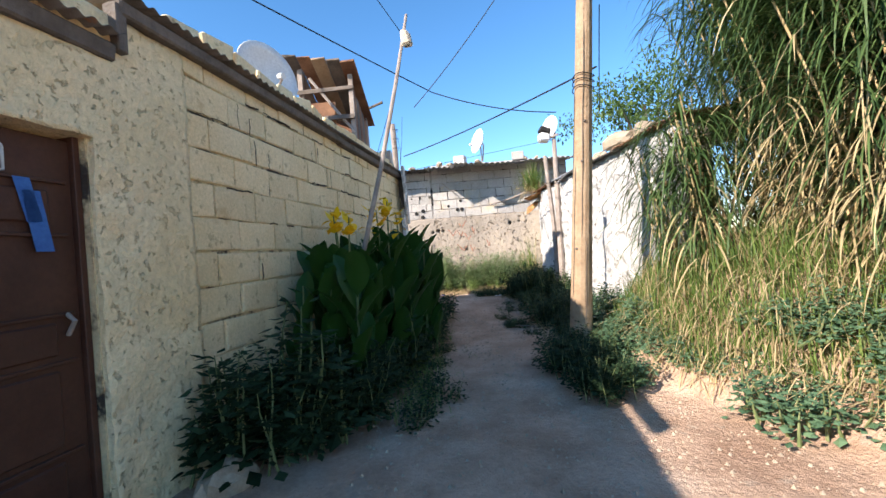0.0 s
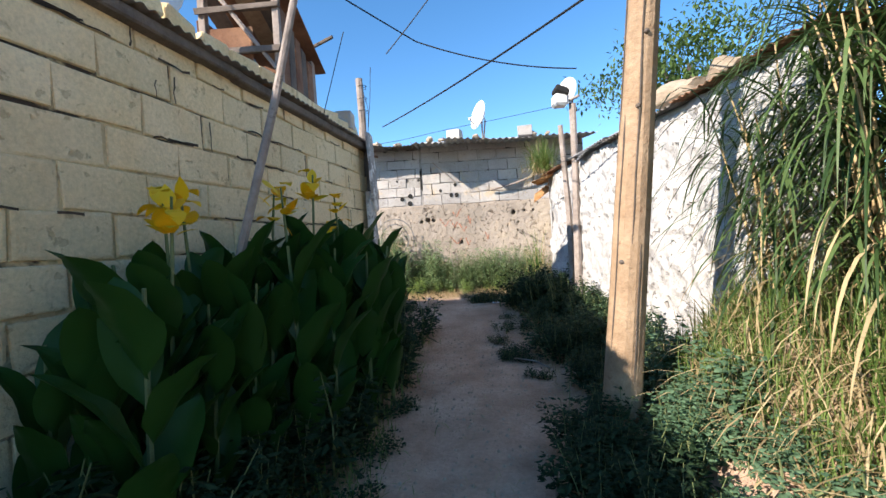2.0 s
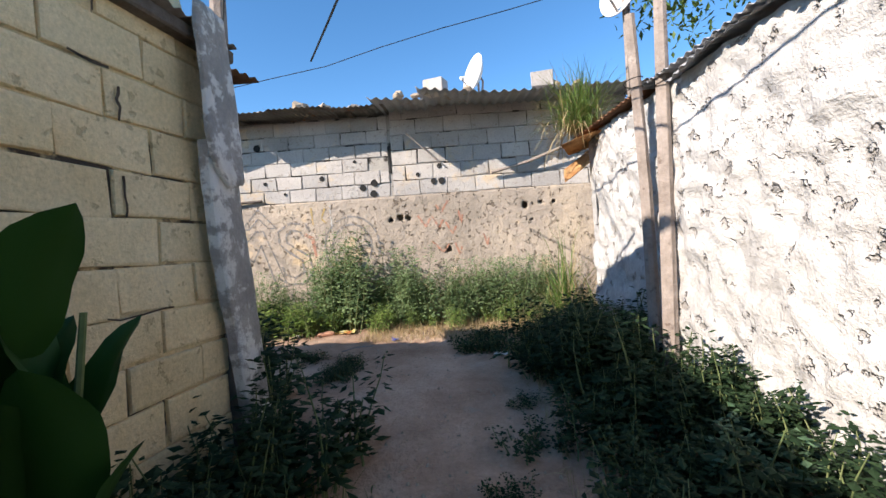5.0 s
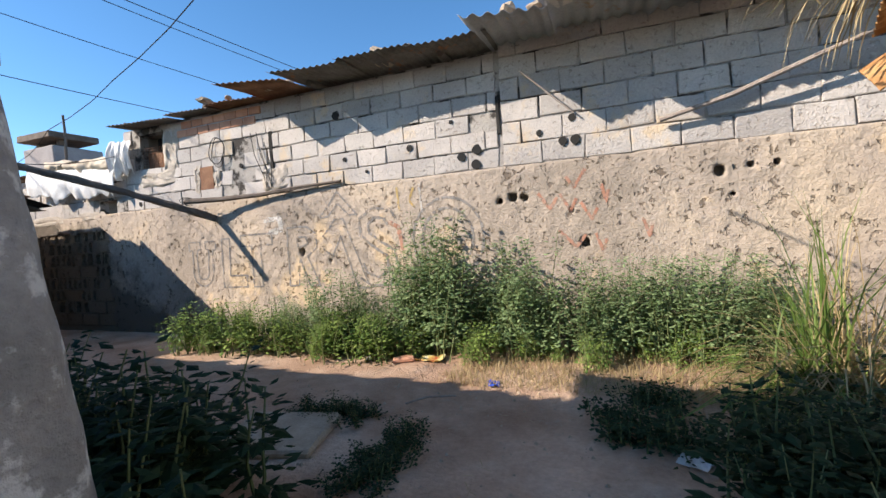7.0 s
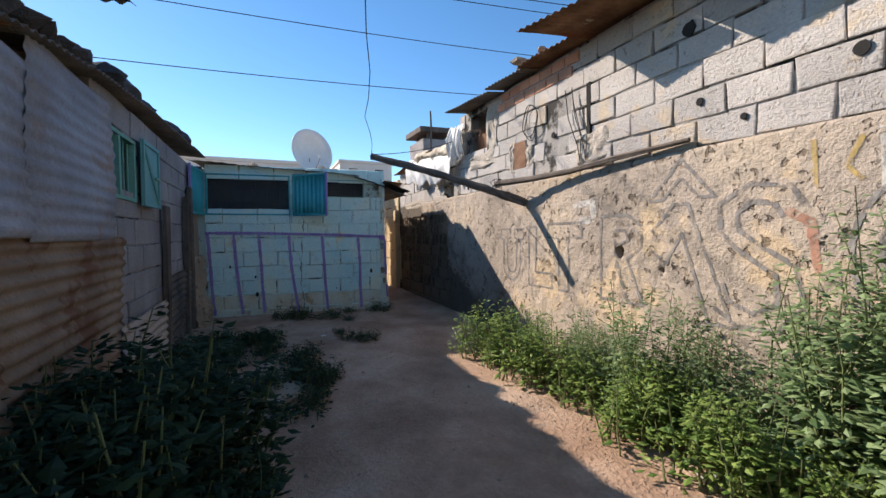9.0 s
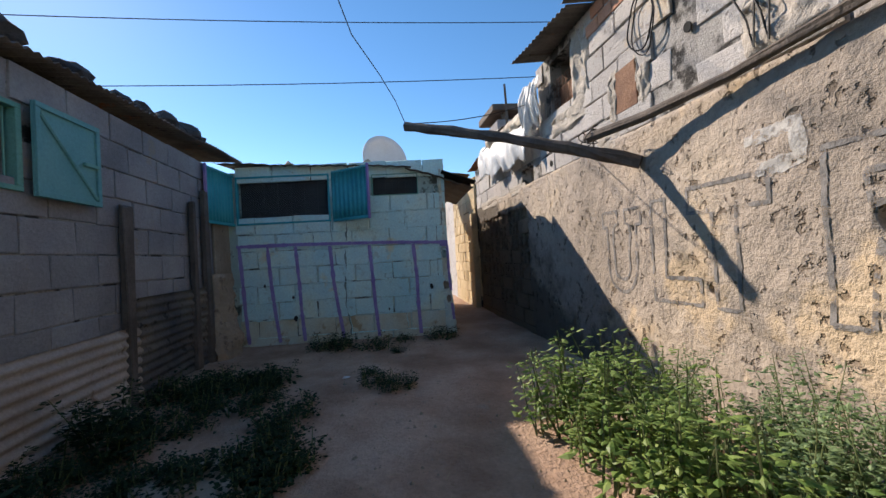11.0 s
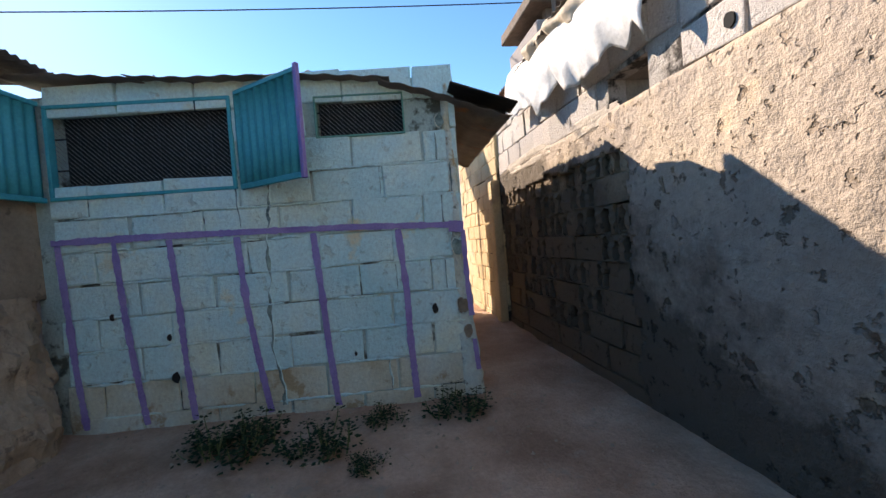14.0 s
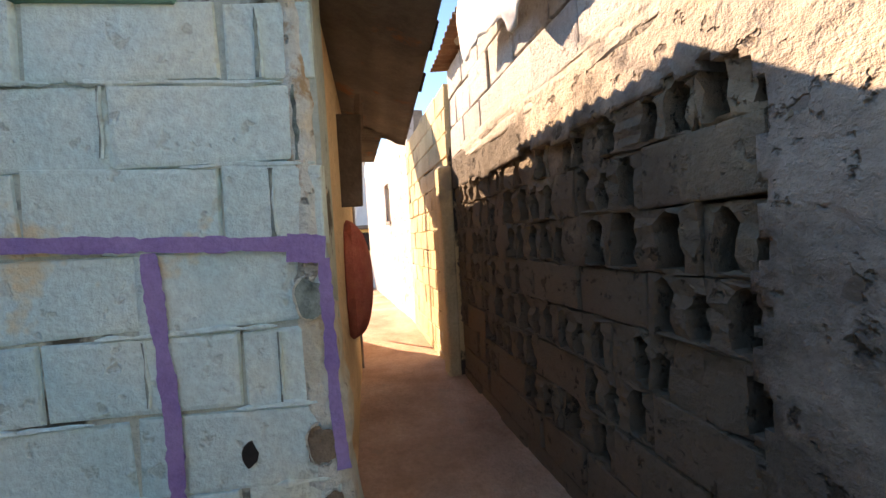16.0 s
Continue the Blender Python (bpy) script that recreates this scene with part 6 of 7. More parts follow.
for x, s in ((-4.3, 0.2), (-3.9, 0.12), (-3.2, 0.26), (-2.9, 0.14), (-2.2, 0.2), (-1.6, 0.34), (-1.25, 0.3), (-0.8, 0.2)):
    stone(x, 10.75, 3.33, s)
for x, s in ((-0.1, 0.22), (0.15, 0.16), (0.85, 0.2), (2.0, 0.2), (2.3, 0.16)):
    stone(x, 10.3, 3.28, s)
for p in ((0.42, 10.25, 3.29), (1.85, 10.3, 3.29)):
    b = tagged(finish("roof_block", box((-0.14, -0.1, 0), (0.14, 0.1, 0.19), 0.008, Matrix.Translation(p) @ pose(0, 0, 0, 0, 0, random.uniform(-30, 30)), 0.008), M_GREY), "loose concrete block on the roof sheets", "block", "blocks on the roof")
for i in range(22):
    x = -2.2 - 0.235 * i
    o = stone(x, 7.0 + random.uniform(-0.06, 0.05), lh_top(-0.75 - x) + 0.02, random.uniform(0.2, 0.36), "dark stone lying along the roof edge", "stones on the grey roof")
    o.data = random.choice(DARK_STONES)
for y, s in ((8.95, 0.2), (9.05, 0.16), (9.5, 0.2), (9.6, 0.14), (7.9, 0.2)):
    stone(-7.62, y, 2.50, s)
for y, s in ((7.0, 0.3), (6.3, 0.4), (5.5, 0.5), (4.9, 0.4)):
    stone(2.4, y, 2.30, s)
stone(-1.22, 2.18, 0.0, 0.34, "large tan rock at the foot of the wall", "rocks")

# ---- tarpaulin and plastic hung over the wall's end ----
def cloth(name, p0, p1, drop, material, label, folds=9, depth=0.06, ragged=0.2, seed=0.0):
    a, b = Vector(p0), Vector(p1)
    nx, nz = 50, 18
    out = Vector((b.y - a.y, a.x - b.x, 0)).normalized()
    verts, faces = [], []
    for i in range(nx + 1):
        t = i / nx
        top = a.lerp(b, t) + Vector((0, 0, 0.05 * noise.noise(Vector((t * 5, seed, 0)))))
        d = drop * (1 + ragged * noise.noise(Vector((t * 4, seed, 3))) + 0.5 * ragged * noise.noise(Vector((t * 13, seed, 3))))
        for j in range(nz + 1):
            q = j / nz
            w = depth * (0.2 + 0.8 * q) * (math.sin(t * folds * 3 + 3.0 * noise.noise(Vector((t * 4, q * 0.5, seed)))) * 0.3 + 1.1 * noise.noise(Vector((t * 11, q * 1.3, seed))) + 0.5 * noise.noise(Vector((t * 26, q * 2.5, seed))))
            verts.append(top - Vector((0, 0, d * q)) + out * (w + 0.06 + 0.05 * math.sin(q * 3)))
    for i in range(nx):
        for j in range(nz):
            k = i * (nz + 1) + j
            faces.append((k, k + 1, k + nz + 2, k + nz + 1))
    ob = from_lists(name, verts, faces, material, smooth=True)
    m = ob.modifiers.new("thick", "SOLIDIFY")
    m.thickness = 0.003
    return tagged(ob, label, "tarpaulin", "sheets on the wall")


cloth("plastic_sheet", (-8.6, 10.88, 2.95), (-6.35, 10.88, 2.72), 0.46, M_PLASTIC, "torn white plastic sheet hanging over the wall", 13, 0.07, 0.5, 1.0)
cloth("tarpaulin", (-8.2, 10.92, 3.05), (-6.5, 10.92, 2.92), 0.2, M_TARP, "tan tarpaulin folded over the wall top", 5, 0.10, 0.4, 2.0)
cloth("plastic_sheet", (-6.45, 10.90, 3.15), (-5.98, 10.90, 3.1), 0.50, M_PLASTIC, "torn white plastic sheet hanging over the wall", 6, 0.08, 0.3, 3.0)

# ---- details of the long wall ----
random.seed(33)
w = tagged(empty("window_4"), "small dark window closed with wire and a rusty plate", "window", kind="structure")
# black panel as the darkness behind the wire
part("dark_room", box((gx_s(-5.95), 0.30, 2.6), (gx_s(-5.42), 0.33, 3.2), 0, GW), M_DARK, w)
part("rusty_plate", box((gx_s(-5.90), 0.10, 2.62), (gx_s(-5.46), 0.115, 2.92), 0.004, GW, 0.006), M_RUST, w)
bm = bmesh.new()
for k in range(15):
    x = -5.94 + 0.037 * k
    tube([GW @ Vector((gx_s(x), 0.05, 2.61)), GW @ Vector((gx_s(x + 0.02 * (k % 2)), 0.05, 3.0))], 0.0022, 4, bm)
for k in range(10):
    tube([GW @ Vector((gx_s(-5.95), 0.052, 2.64 + 0.04 * k)), GW @ Vector((gx_s(-5.42), 0.052, 2.63 + 0.04 * k))], 0.0022, 4, bm)
tagged(part("wire_netting", bm, M_RUST, w), kind="stuff")
M_CLAY = mat("clay_mortar", [(0.38, 0.335, 0.28), (0.52, 0.46, 0.39)], 3, 0.95, 0.8, 28)


def lumps(name, x0, x1, z0, z1, n, size, label, m=M_CLAY):
    bm = bmesh.new()
    nx, nz = 22, 22
    rows = []
    q = random.random() * 30
    for j in range(nz + 1):
        row = []
        for i in range(nx + 1):
            a, b = i / nx, j / nz
            edge = min(1, 6 * min(a, 1 - a, b, 1 - b) + 0.0)
            d = 0.62 * size * edge * (0.55 + 0.8 * noise.noise(Vector((a * 3, b * 3, q))) + 0.5 * noise.noise(Vector((a * 8, b * 8, q)))) - 0.012 * (edge < 0.3)
            jx, jz = 0.04 * noise.noise(Vector((a * 5, b * 5, q + 9))), 0.04 * noise.noise(Vector((a * 5, b * 5, q + 19)))
            row.append(bm.verts.new((gx_s(x0 + (x1 - x0) * a + jx), -d + 0.006, z0 + (z1 - z0) * b + jz)))
        rows.append(row)
    for a, b in zip(rows, rows[1:]):
        for i in range(nx):
            bm.faces.new((a[i], a[i + 1], b[i + 1], b[i])).smooth = True
    bmesh.ops.transform(bm, matrix=GW, verts=bm.verts)
    return part(name, bm, m, wall_long, label)


lumps("clay_patch", -6.0, -5.15, 2.36, 2.62, 0, 0.07, "lumpy clay mortar under the window")
lumps("clay_patch", -5.44, -5.12, 2.55, 3.25, 0, 0.06, "lumpy clay mortar beside the window")
lumps("clay_patch", -3.62, -3.14, 2.08, 2.45, 0, 0.07, "broken clay mortar patch")
lumps("clay_patch", -5.1, -4.55, 1.98, 2.16, 0, 0.03, "smeared mortar line")
lumps("clay_patch", -9.4, -6.9, 1.98, 2.12, 0, 0.03, "smeared mortar line")
part("niche_plate", box((gx_s(-4.72), -0.012, 2.24), (gx_s(-4.46), 0.01, 2.56), 0.006, GW, 0.008), M_RUST, wall_long, "rusty plate set in the block wall")
lumps("clay_patch", -4.84, -4.70, 2.18, 2.62, 0, 0.05, "mortar round the rusty plate")
lumps("clay_patch", -4.47, -4.34, 2.18, 2.62, 0, 0.05, "mortar round the rusty plate")
M_BRICK = mat("red_brick", [(0.50, 0.24, 0.15), (0.62, 0.34, 0.23)], 4, 0.9, 0.5, 45, rand=0.12)
BRICKS = block_meshes("brick", 0.20, 0.10, 0.05, M_BRICK, 3, 0.004, 0.005)
for j in range(2):
    for k in range(7):
        ob = new("brick", random.choice(BRICKS))
        ob.parent = wall_long
        ob.matrix_world = GW @ Matrix.Translation((gx_s(-5.02 + 0.21 * k + 0.1 * j), -0.012, 3.09 + 0.115 * j))
for x, z, w_, h_ in ((-3.42, 2.64, 0.06, 0.5), (-0.37, 2.62, 0.03, 0.4)):
    part("open_joint", box((gx_s(x) - w_ / 2, -0.009, z - h_ / 2), (gx_s(x) + w_ / 2, 0.0, z + h_ / 2), 0.0, GW, 0.012), M_DARK, wall_long, "dark gap in the blocks")
# black discs on the face paint the dark of small holes
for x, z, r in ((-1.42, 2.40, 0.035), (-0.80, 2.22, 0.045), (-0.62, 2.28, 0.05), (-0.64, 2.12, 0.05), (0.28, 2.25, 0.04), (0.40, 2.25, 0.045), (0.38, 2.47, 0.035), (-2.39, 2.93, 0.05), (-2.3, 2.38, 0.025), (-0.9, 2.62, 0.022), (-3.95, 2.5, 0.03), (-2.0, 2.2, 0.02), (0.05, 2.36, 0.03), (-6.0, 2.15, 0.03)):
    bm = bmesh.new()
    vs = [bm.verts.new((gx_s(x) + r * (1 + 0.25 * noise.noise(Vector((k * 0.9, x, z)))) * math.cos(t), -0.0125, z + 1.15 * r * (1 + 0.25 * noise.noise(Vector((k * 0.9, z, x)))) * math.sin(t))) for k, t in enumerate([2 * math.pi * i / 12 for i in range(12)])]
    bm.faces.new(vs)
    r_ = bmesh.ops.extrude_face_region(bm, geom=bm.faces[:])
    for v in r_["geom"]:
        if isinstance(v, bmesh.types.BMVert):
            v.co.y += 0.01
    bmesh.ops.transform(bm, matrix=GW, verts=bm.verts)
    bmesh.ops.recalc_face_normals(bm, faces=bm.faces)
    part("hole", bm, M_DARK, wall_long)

# clutter on the low end of the long wall
hut = tagged(finish("rooftop_box", box((-9.3, 11.1, 2.9), (-8.4, 11.9, 3.45), 0.02, None, 0.03), M_GREY_D), "small concrete box on the low roof", "box")
part("lid", box((-9.25, 11.0, 3.55), (-8.3, 11.8, 3.66), 0.01, None, 0.02), M_WOOD_D, hut)
for x in (-9.1, -8.5):
    part("leg", box((x, 11.2, 3.44), (x + 0.08, 11.3, 3.56), 0.004), M_WOOD_D, hut)
tagged(finish("iron_bar", tube([(-8.25, 11.2, 2.8), (-8.22, 11.2, 3.6), (-8.25, 11.2, 3.95)], [0.02, 0.022, 0.018], 6, rough=0.3), M_WOOD_D), "twisted rusty bar on the roof", "bar")
for k in range(3):
    o = sheet("scrap_sheet", (-9.6 + 0.75 * k, 10.80, 2.80 + 0.05 * k), (1, 0, 0.05), (0, 1, 0.15), 0.85, 1.0, (M_RUST, M_ROOF, M_ROOF)[k], None, bend=0.06, ragged=0.2)
    tagged(o, "scrap roofing sheet on the low wall", "sheet", "scrap sheets")
for x in (-7.9, -7.2, -9.0):
    stone(x, 10.98, 2.80, 0.22)

# ---- passage behind the blue house ----
M_OCHRE = mat("ochre_block", [(0.50, 0.38, 0.22), (0.64, 0.52, 0.34)], 1.6, 0.95, 0.6, 40, rand=0.12, spots=(0.34, 0.27, 0.19), spot_scale=2.5, spot_at=0.58)
PW = wall_frame((-11.9, 10.90), (-9.56, 10.90))
wall_ochre = tagged(slab_wall("wall_ochre", PW, 0, 2.34, -0.1, 2.7, J_CREAM, y0=0.012, y1=0.24), "ochre block wall along the passage", "wall", kind="structure")
OCHRE = block_meshes("block", 0.40, 0.2, 0.05, M_OCHRE, 5, 0.007, 0.008)
block_wall(wall_ochre, PW, 0, 2.34, 0.02, 2.7, OCHRE, 0.40, 0.206, 0.010, 0.0)
part("pier", box((2.16, -0.08, -0.05), (2.36, 0.03, 2.0), 0.015, PW, 0.01), M_OCHRE, wall_ochre)
FW = wall_frame((-17.5, 10.62), (-11.9, 10.93))
wall_far = tagged(slab_wall("wall_far_white", FW, 0, 5.6, -0.1, 3.2, M_MORTAR, y0=0.05, y1=0.25), "sunlit white rendered wall at the end of the passage", "wall", kind="structure")
plaster("render", FW, 0, 5.61, -0.05, 3.2, M_WHITE, 0.06, 0.03, 14.0, parent=wall_far, depth=0.1, openings=[(3.3, 3.75, 1.7, 2.4)])
part("window_frame", box((3.28, -0.02, 1.68), (3.77, 0.045, 1.74), 0.004, FW), M_WOOD_G, wall_far)
part("window_pane", box((3.3, 0.035, 1.74), (3.75, 0.048, 2.4), 0.0, FW), M_DARK, wall_far)
tagged(slab_wall("wall_passage_far", wall_frame((-11.4, 10.04), (-10.5, 10.10)), 0, 0.9, -0.1, 2.3, M_CREAM_R, y0=-0.19, y1=0.0), "cream wall on the shaded side of the passage", "wall", kind="structure")
pass_roof = tagged(empty("passage_roof"), "low dark sheet roofs over the passage side", "roof")
for x0, z, y, m in ((-8.86, 2.36, 10.42, M_RUST), (-9.6, 2.28, 10.38, M_ROOF), (-10.5, 2.22, 10.35, M_ROOF)):
    sheet("sheet", (x0, y, z), (1, 0, 0.02), (0, -1, 0.08), 1.15, 1.2, m, pass_roof, ragged=0.06, bend=0.03)
part("beam", tube([(-7.7, 10.12, 2.34), (-11.2, 10.22, 2.20)], 0.035, 7), M_WOOD_D, pass_roof)
tagged(finish("hanging_board", box((-8.52, 10.0, 1.6), (-8.46, 10.135, 2.12), 0.006, None, 0.01), M_WOOD_D), "dark wooden board fixed to the passage wall", "board")
M_RUG = mat("red_rug", [(0.42, 0.10, 0.08), (0.56, 0.19, 0.14)], 8, 0.9, 0.5, 90)
bm = bmesh.new()
bmesh.ops.create_uvsphere(bm, u_segments=16, v_segments=14, radius=1.0)
for v in bm.verts:
    v.co = Vector((-8.55 + 0.22 * v.co.x * (1 + 0.1 * noise.noise(v.co * 3)), 10.05 + 0.11 * v.co.y, 1.18 + 0.34 * v.co.z * (1 + 0.1 * noise.noise(v.co * 2))))
tagged(finish("hanging_rug", bm, M_RUG), "red woven rug hanging in a bundle on the wall", "rug")
end = tagged(empty("end_house"), "small yellow and grey house at the passage end", "house")
M_YELLOW = mat("yellow_paint", [(0.66, 0.46, 0.14), (0.76, 0.58, 0.26)], 2, 0.85, 0.3, 40)
M_PALEB = mat("pale_grey_paint", [(0.55, 0.58, 0.60), (0.66, 0.68, 0.68)], 2, 0.85, 0.3, 40)
part("wall", box((-19.2, 8.2, -0.1), (-18.8, 12.0, 1.75), 0.01), M_YELLOW, end)
part("plinth", box((-18.79, 8.2, -0.1), (-18.76, 12.0, 0.85), 0.004), M_PALEB, end)
part("roof", box((-20.5, 8.0, 1.75), (-18.6, 12.2, 1.86), 0.01), M_ROOF, end)
part("window", box((-18.80, 10.35, 1.1), (-18.77, 10.75, 1.65), 0.004), M_DARK, end)
part("upper_wall", box((-23.0, 7.5, -0.1), (-21.0, 13.0, 3.6), 0.02), M_PALEB, end)
dish((-18.9, 10.05, 2.2), (-15, 9.4, 2.8), 0.34)

# ---- far buildings ----
M_FARW = mat("far_render", [(0.60, 0.56, 0.50), (0.70, 0.66, 0.60)], 0.3, 0.9, 0.0)
def block_of_flats(x, y0, y1, h, floors):
    e = tagged(empty("apartment_building", Matrix.Translation((x, (y0 + y1) / 2, 0))), "pale apartment building beyond the low roofs", "building", "far buildings")
    inv = e.matrix_world.inverted()

    def add(name, bm, m, parent=None):
        o = finish(name, bm, m)
        o.parent = e
        o.matrix_parent_inverse = inv
        return o
    add("wall", box((x - 9, y0, 0), (x, y1, h)), M_FARW)
    add("parapet", box((x - 9.1, y0 - 0.15, h), (x + 0.15, y1 + 0.15, h + 0.35), 0.03), M_FARW)
    n = max(2, int((y1 - y0) / 2.4))
    for f in range(floors):
        for k in range(n):
            yy = y0 + (y1 - y0) * (k + 0.5) / n
            zz = h - 1.2 - 2.9 * f
            if zz < 1:
                continue
            add("window", box((x - 0.1, yy - 0.5, zz - 0.55), (x + 0.03, yy + 0.5, zz + 0.55)), M_DARK)
            add("sill", box((x, yy - 0.62, zz - 0.68), (x + 0.15, yy + 0.62, zz - 0.56)), M_FARW)
    return e


block_of_flats(-45, -2.0, 12.0, 8.5, 3)
block_of_flats(-52, 16.5, 23.0, 10.2, 3)
block_of_flats(-60, -18.0, -6.0, 9.0, 3)

# ---- yard clutter ----
for cx, cy, sx, sy, rz in ((-1.32, 8.52, 0.62, 0.50, 14), (-3.86, 8.10, 0.62, 0.42, 30)):
    bm = box((-sx / 2, -sy / 2, 0), (sx / 2, sy / 2, 0.07), 0.012, pose(cx, cy, ground_z(cx, cy) - 0.015, 2, -1, rz), 0.02)
    tagged(finish("concrete_slab", bm, M_STONE), "flat broken concrete slab lying in the dirt", "slab", "slabs in the yard")
M_BLUEBAG = mat("blue_wrapper", [(0.02, 0.06, 0.45), (0.05, 0.12, 0.6)], 9, 0.4, 0.2, 60)
M_REDBAG = mat("red_yellow_wrapper", [(0.55, 0.10, 0.05), (0.75, 0.60, 0.20), (0.75, 0.75, 0.72)], 12, 0.4, 0.2, 60)


def litter(x, y, s, m, label):
    bm = bmesh.new()
    n = 7
    q = random.random() * 40
    g = [[bm.verts.new(((i / n - 0.5) * s, (j / n - 0.5) * s * 0.7, 0.008 + 0.22 * s * abs(noise.noise(Vector((i * 0.5, j * 0.5, q)))))) for i in range(n + 1)] for j in range(n + 1)]
    for j in range(n):
        for i in range(n):
            bm.faces.new((g[j][i], g[j][i + 1], g[j + 1][i + 1], g[j + 1][i])).smooth = True
    bmesh.ops.transform(bm, matrix=pose(x, y, ground_z(x, y), 0, 0, random.uniform(0, 360)), verts=bm.verts)
    return tagged(finish("litter", bm, m), label, "litter", "litter on the ground")


litter(-0.25, 9.67, 0.13, M_BLUEBAG, "crumpled blue wrapper on the dirt")
litter(0.95, 8.78, 0.14, M_PLASTIC, "crumpled white wrapper on the dirt")
litter(-1.0, 10.2, 0.26, M_REDBAG, "torn red and yellow bag at the weeds")
litter(-1.62, 10.12, 0.14, M_PLASTIC, "crumpled white wrapper on the dirt")
litter(-5.59, 8.70, 0.08, M_PLASTIC, "scrap of white plastic on the dirt")
litter(-4.79, 10.42, 0.16, M_STONE, "crumpled grey sack on the dirt")
litter(-4.72, 10.62, 0.14, M_PLASTIC, "scrap of white plastic on the dirt")
litter(1.55, 8.3, 0.10, M_PLASTIC, "scrap of white plastic on the dirt")
tagged(finish("dry_twig", tube([(-0.75, 9.12, 0.19), (-0.62, 9.22, 0.21), (-0.45, 9.33, 0.19)], 0.008, 5), M_WOOD_G), "dry twig lying on the yard", "twig", "twigs")
tagged(finish("dry_twig", tube([(0.85, 5.9, 0.06), (1.02, 5.75, 0.07), (1.12, 5.55, 0.06)], 0.007, 5), M_WOOD_G), "dry twig lying on the lane", "twig", "twigs")
tagged(finish("brick_piece", box((-0.1, -0.05, 0), (0.1, 0.05, 0.05), 0.01, pose(-1.24, 10.1, ground_z(-1.24, 10.1), 0, 0, 25), 0.01), M_BRICK), "loose red brick piece at the weeds", "brick")
verts, faces = [], []
for k in range(6500):
    x, y = random.uniform(-8, 2.0), random.uniform(1.0, 10.8)
    if x < -0.75 + 0.0 and y < 7.2:
        x = random.uniform(-0.6, 1.9)
    s = 0.004 + 0.012 * random.random() ** 3
    z = ground_z(x, y) + s * 0.3
    a = random.uniform(0, 6.28)
    c, d = math.cos(a) * s, math.sin(a) * s
    i = len(verts)
    verts += [(x + c, y + d, z - s * 0.4), (x - d, y + c, z - s * 0.4), (x - c, y - d, z - s * 0.4), (x + d, y - c, z - s * 0.4), (x + 0.3 * c, y + 0.3 * d, z + s * 0.7), (x - 0.3 * c, y - 0.4 * d, z + s * 0.6)]
    faces += [(i, i + 1, i + 4), (i + 1, i + 5, i + 4), (i + 1, i + 2, i + 5), (i + 2, i + 3, i + 5), (i + 3, i + 4, i + 5), (i + 3, i, i + 4)]
tagged(from_lists("gravel", verts, faces, M_STONE), "small stones and crumbs on the dirt", "gravel", kind="stuff")
lv = Leaves()
for k in range(900):
    x, y = random.uniform(-7.0, 1.8), random.uniform(3.0, 10.6)
    if x < -0.5 and y < 7.4:
        x = random.uniform(-0.5, 1.6)
    a = random.uniform(0, 6.28)
    lv.blade(Vector((x, y, ground_z(x, y) + 0.006)), Vector((math.cos(a), math.sin(a), 0.12)), random.uniform(0.03, 0.10), 0.005, 0.25, 2)
tagged(lv.make("dry_bits", L_STRAW), "bits of straw scattered on the dirt", "straw", kind="stuff")

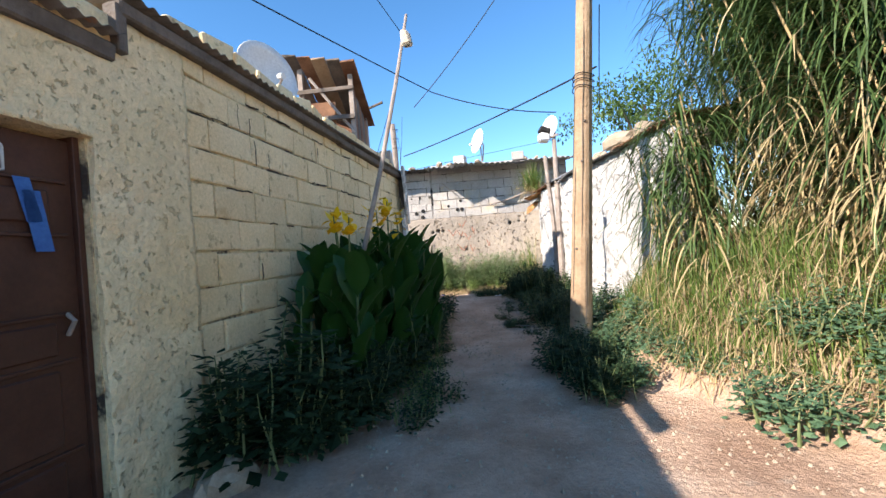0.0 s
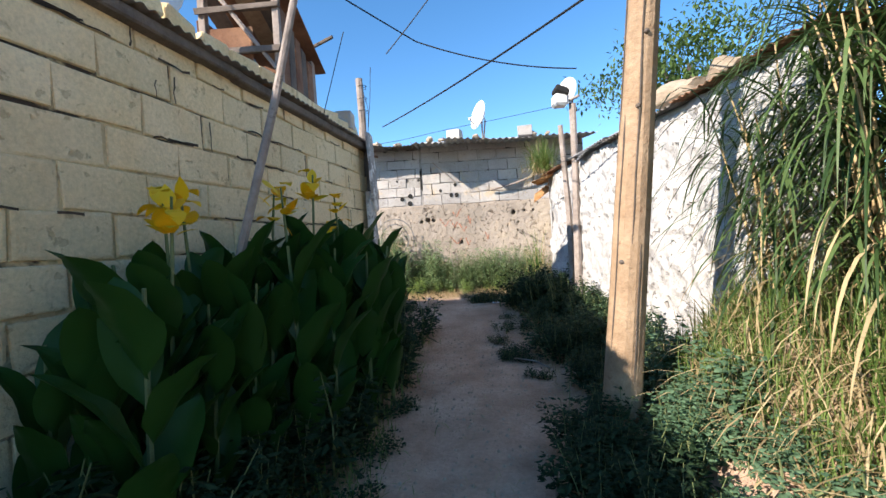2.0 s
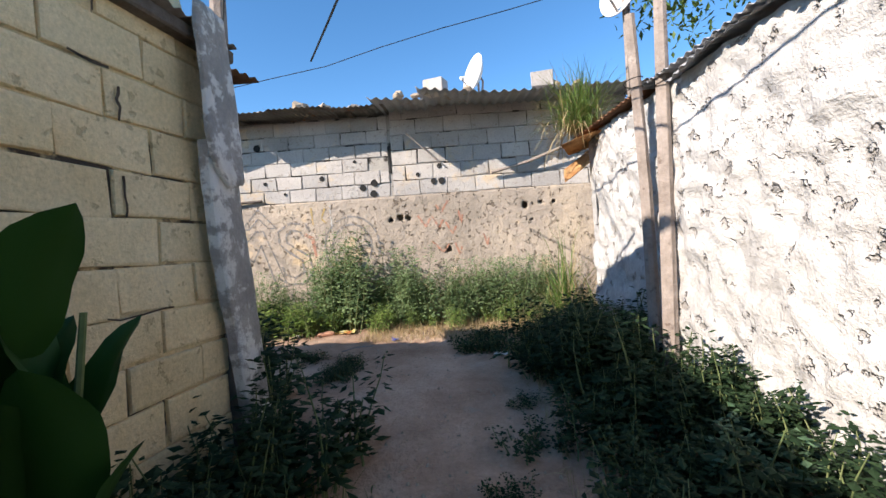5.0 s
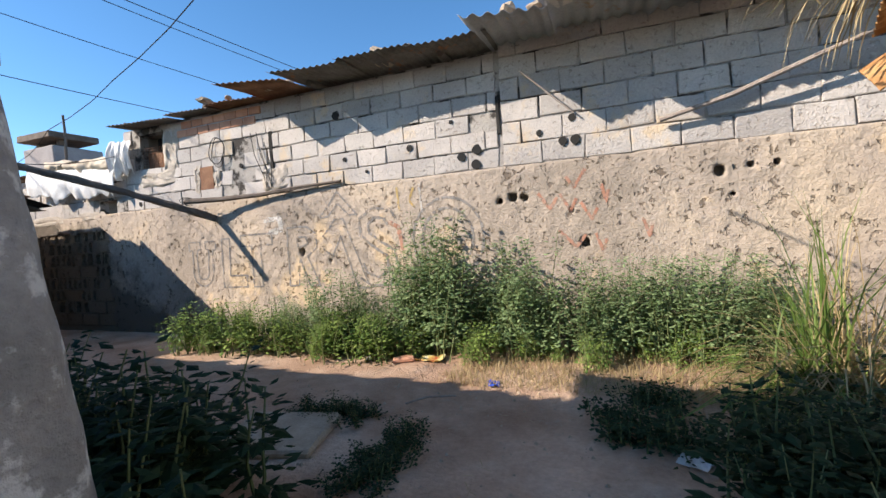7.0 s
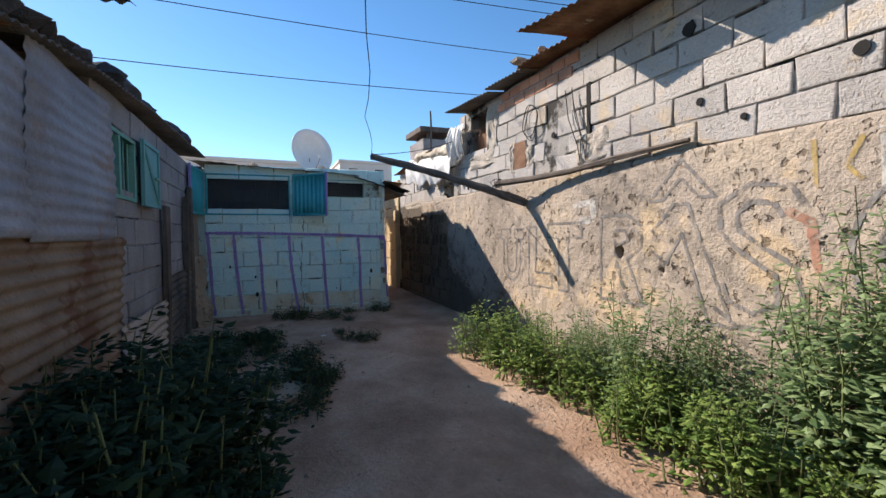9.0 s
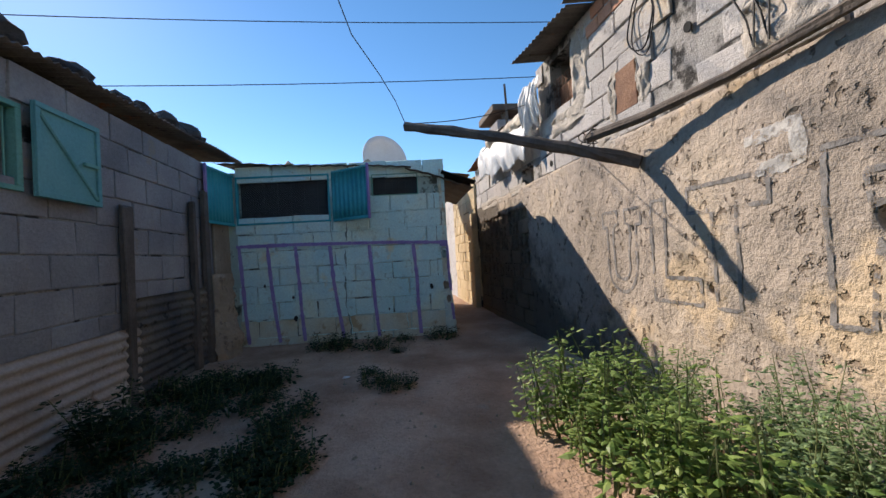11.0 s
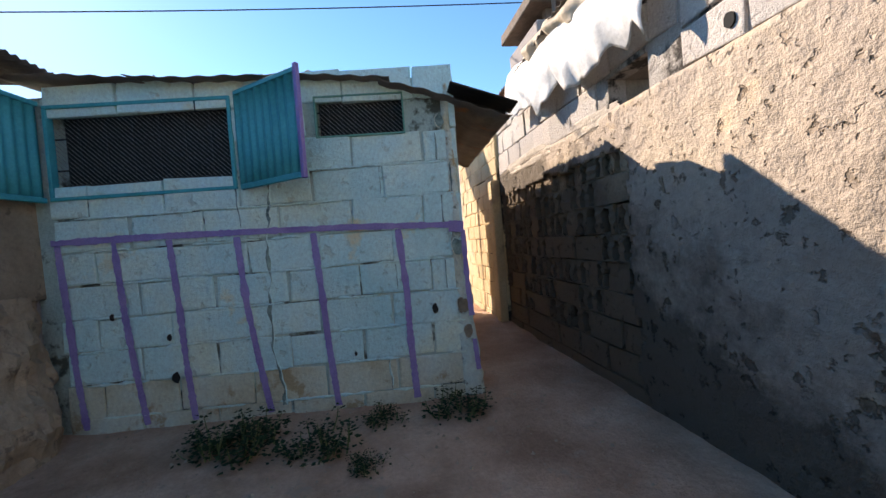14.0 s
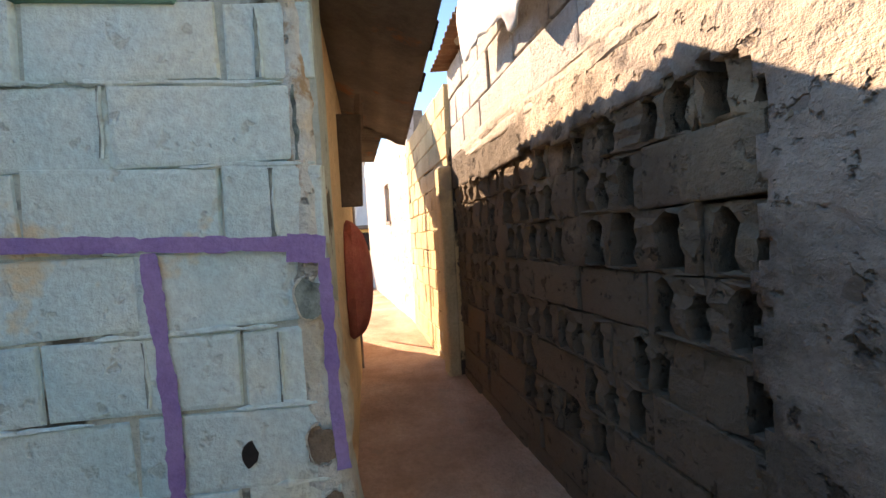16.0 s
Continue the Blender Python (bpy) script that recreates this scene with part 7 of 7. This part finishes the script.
# marks on the house door
bm = bmesh.new()
for a, b, w_ in (((lw_s(1.62), 1.60), (lw_s(1.66), 1.42), 0.03), ((lw_s(1.65), 1.55), (lw_s(1.69), 1.30), 0.035)):
    pts = [LW @ Vector((a[0] + (b[0] - a[0]) * t, 0.051, a[1] + (b[1] - a[1]) * t)) for t in (0, 0.5, 1)]
    u = LW.to_3x3() @ Vector((1, 0, 0))
    row = [(bm.verts.new(p - u * w_), bm.verts.new(p + u * w_)) for p in pts]
    for (p, q), (r, s) in zip(row, row[1:]):
        bm.faces.new((p, q, s, r))
M_SMEAR = mat("blue_smear", [(0.03, 0.10, 0.30), (0.05, 0.16, 0.42)], 9, 0.6, 0.1, 60)
part("paint_smear", bm, M_SMEAR, door, "smear of blue paint")
M_TAG = mat("white_sticker", [(0.5, 0.5, 0.48), (0.6, 0.6, 0.58)], 6, 0.6, 0.0)
part("number_mark", tube([LW @ Vector((lw_s(1.53) + 0.035 * math.cos(t), 0.052, 1.70 + 0.03 * math.sin(t))) for t in [0.35 * i for i in range(19)]] + [LW @ Vector((lw_s(1.53) + 0.035, 0.052, 1.62)), LW @ Vector((lw_s(1.53) - 0.03, 0.052, 1.60))], 0.006, 5), M_TAG, door, "white painted number mark")
part("handle", tube([LW @ Vector((lw_s(1.76), 0.06, 1.03)), LW @ Vector((lw_s(1.76), 0.02, 1.0)), LW @ Vector((lw_s(1.76), 0.06, 0.94))], 0.010, 6), M_WOOD_G, door, "worn metal pull")

# marks on the blue wall: black discs painted as the dark of small holes
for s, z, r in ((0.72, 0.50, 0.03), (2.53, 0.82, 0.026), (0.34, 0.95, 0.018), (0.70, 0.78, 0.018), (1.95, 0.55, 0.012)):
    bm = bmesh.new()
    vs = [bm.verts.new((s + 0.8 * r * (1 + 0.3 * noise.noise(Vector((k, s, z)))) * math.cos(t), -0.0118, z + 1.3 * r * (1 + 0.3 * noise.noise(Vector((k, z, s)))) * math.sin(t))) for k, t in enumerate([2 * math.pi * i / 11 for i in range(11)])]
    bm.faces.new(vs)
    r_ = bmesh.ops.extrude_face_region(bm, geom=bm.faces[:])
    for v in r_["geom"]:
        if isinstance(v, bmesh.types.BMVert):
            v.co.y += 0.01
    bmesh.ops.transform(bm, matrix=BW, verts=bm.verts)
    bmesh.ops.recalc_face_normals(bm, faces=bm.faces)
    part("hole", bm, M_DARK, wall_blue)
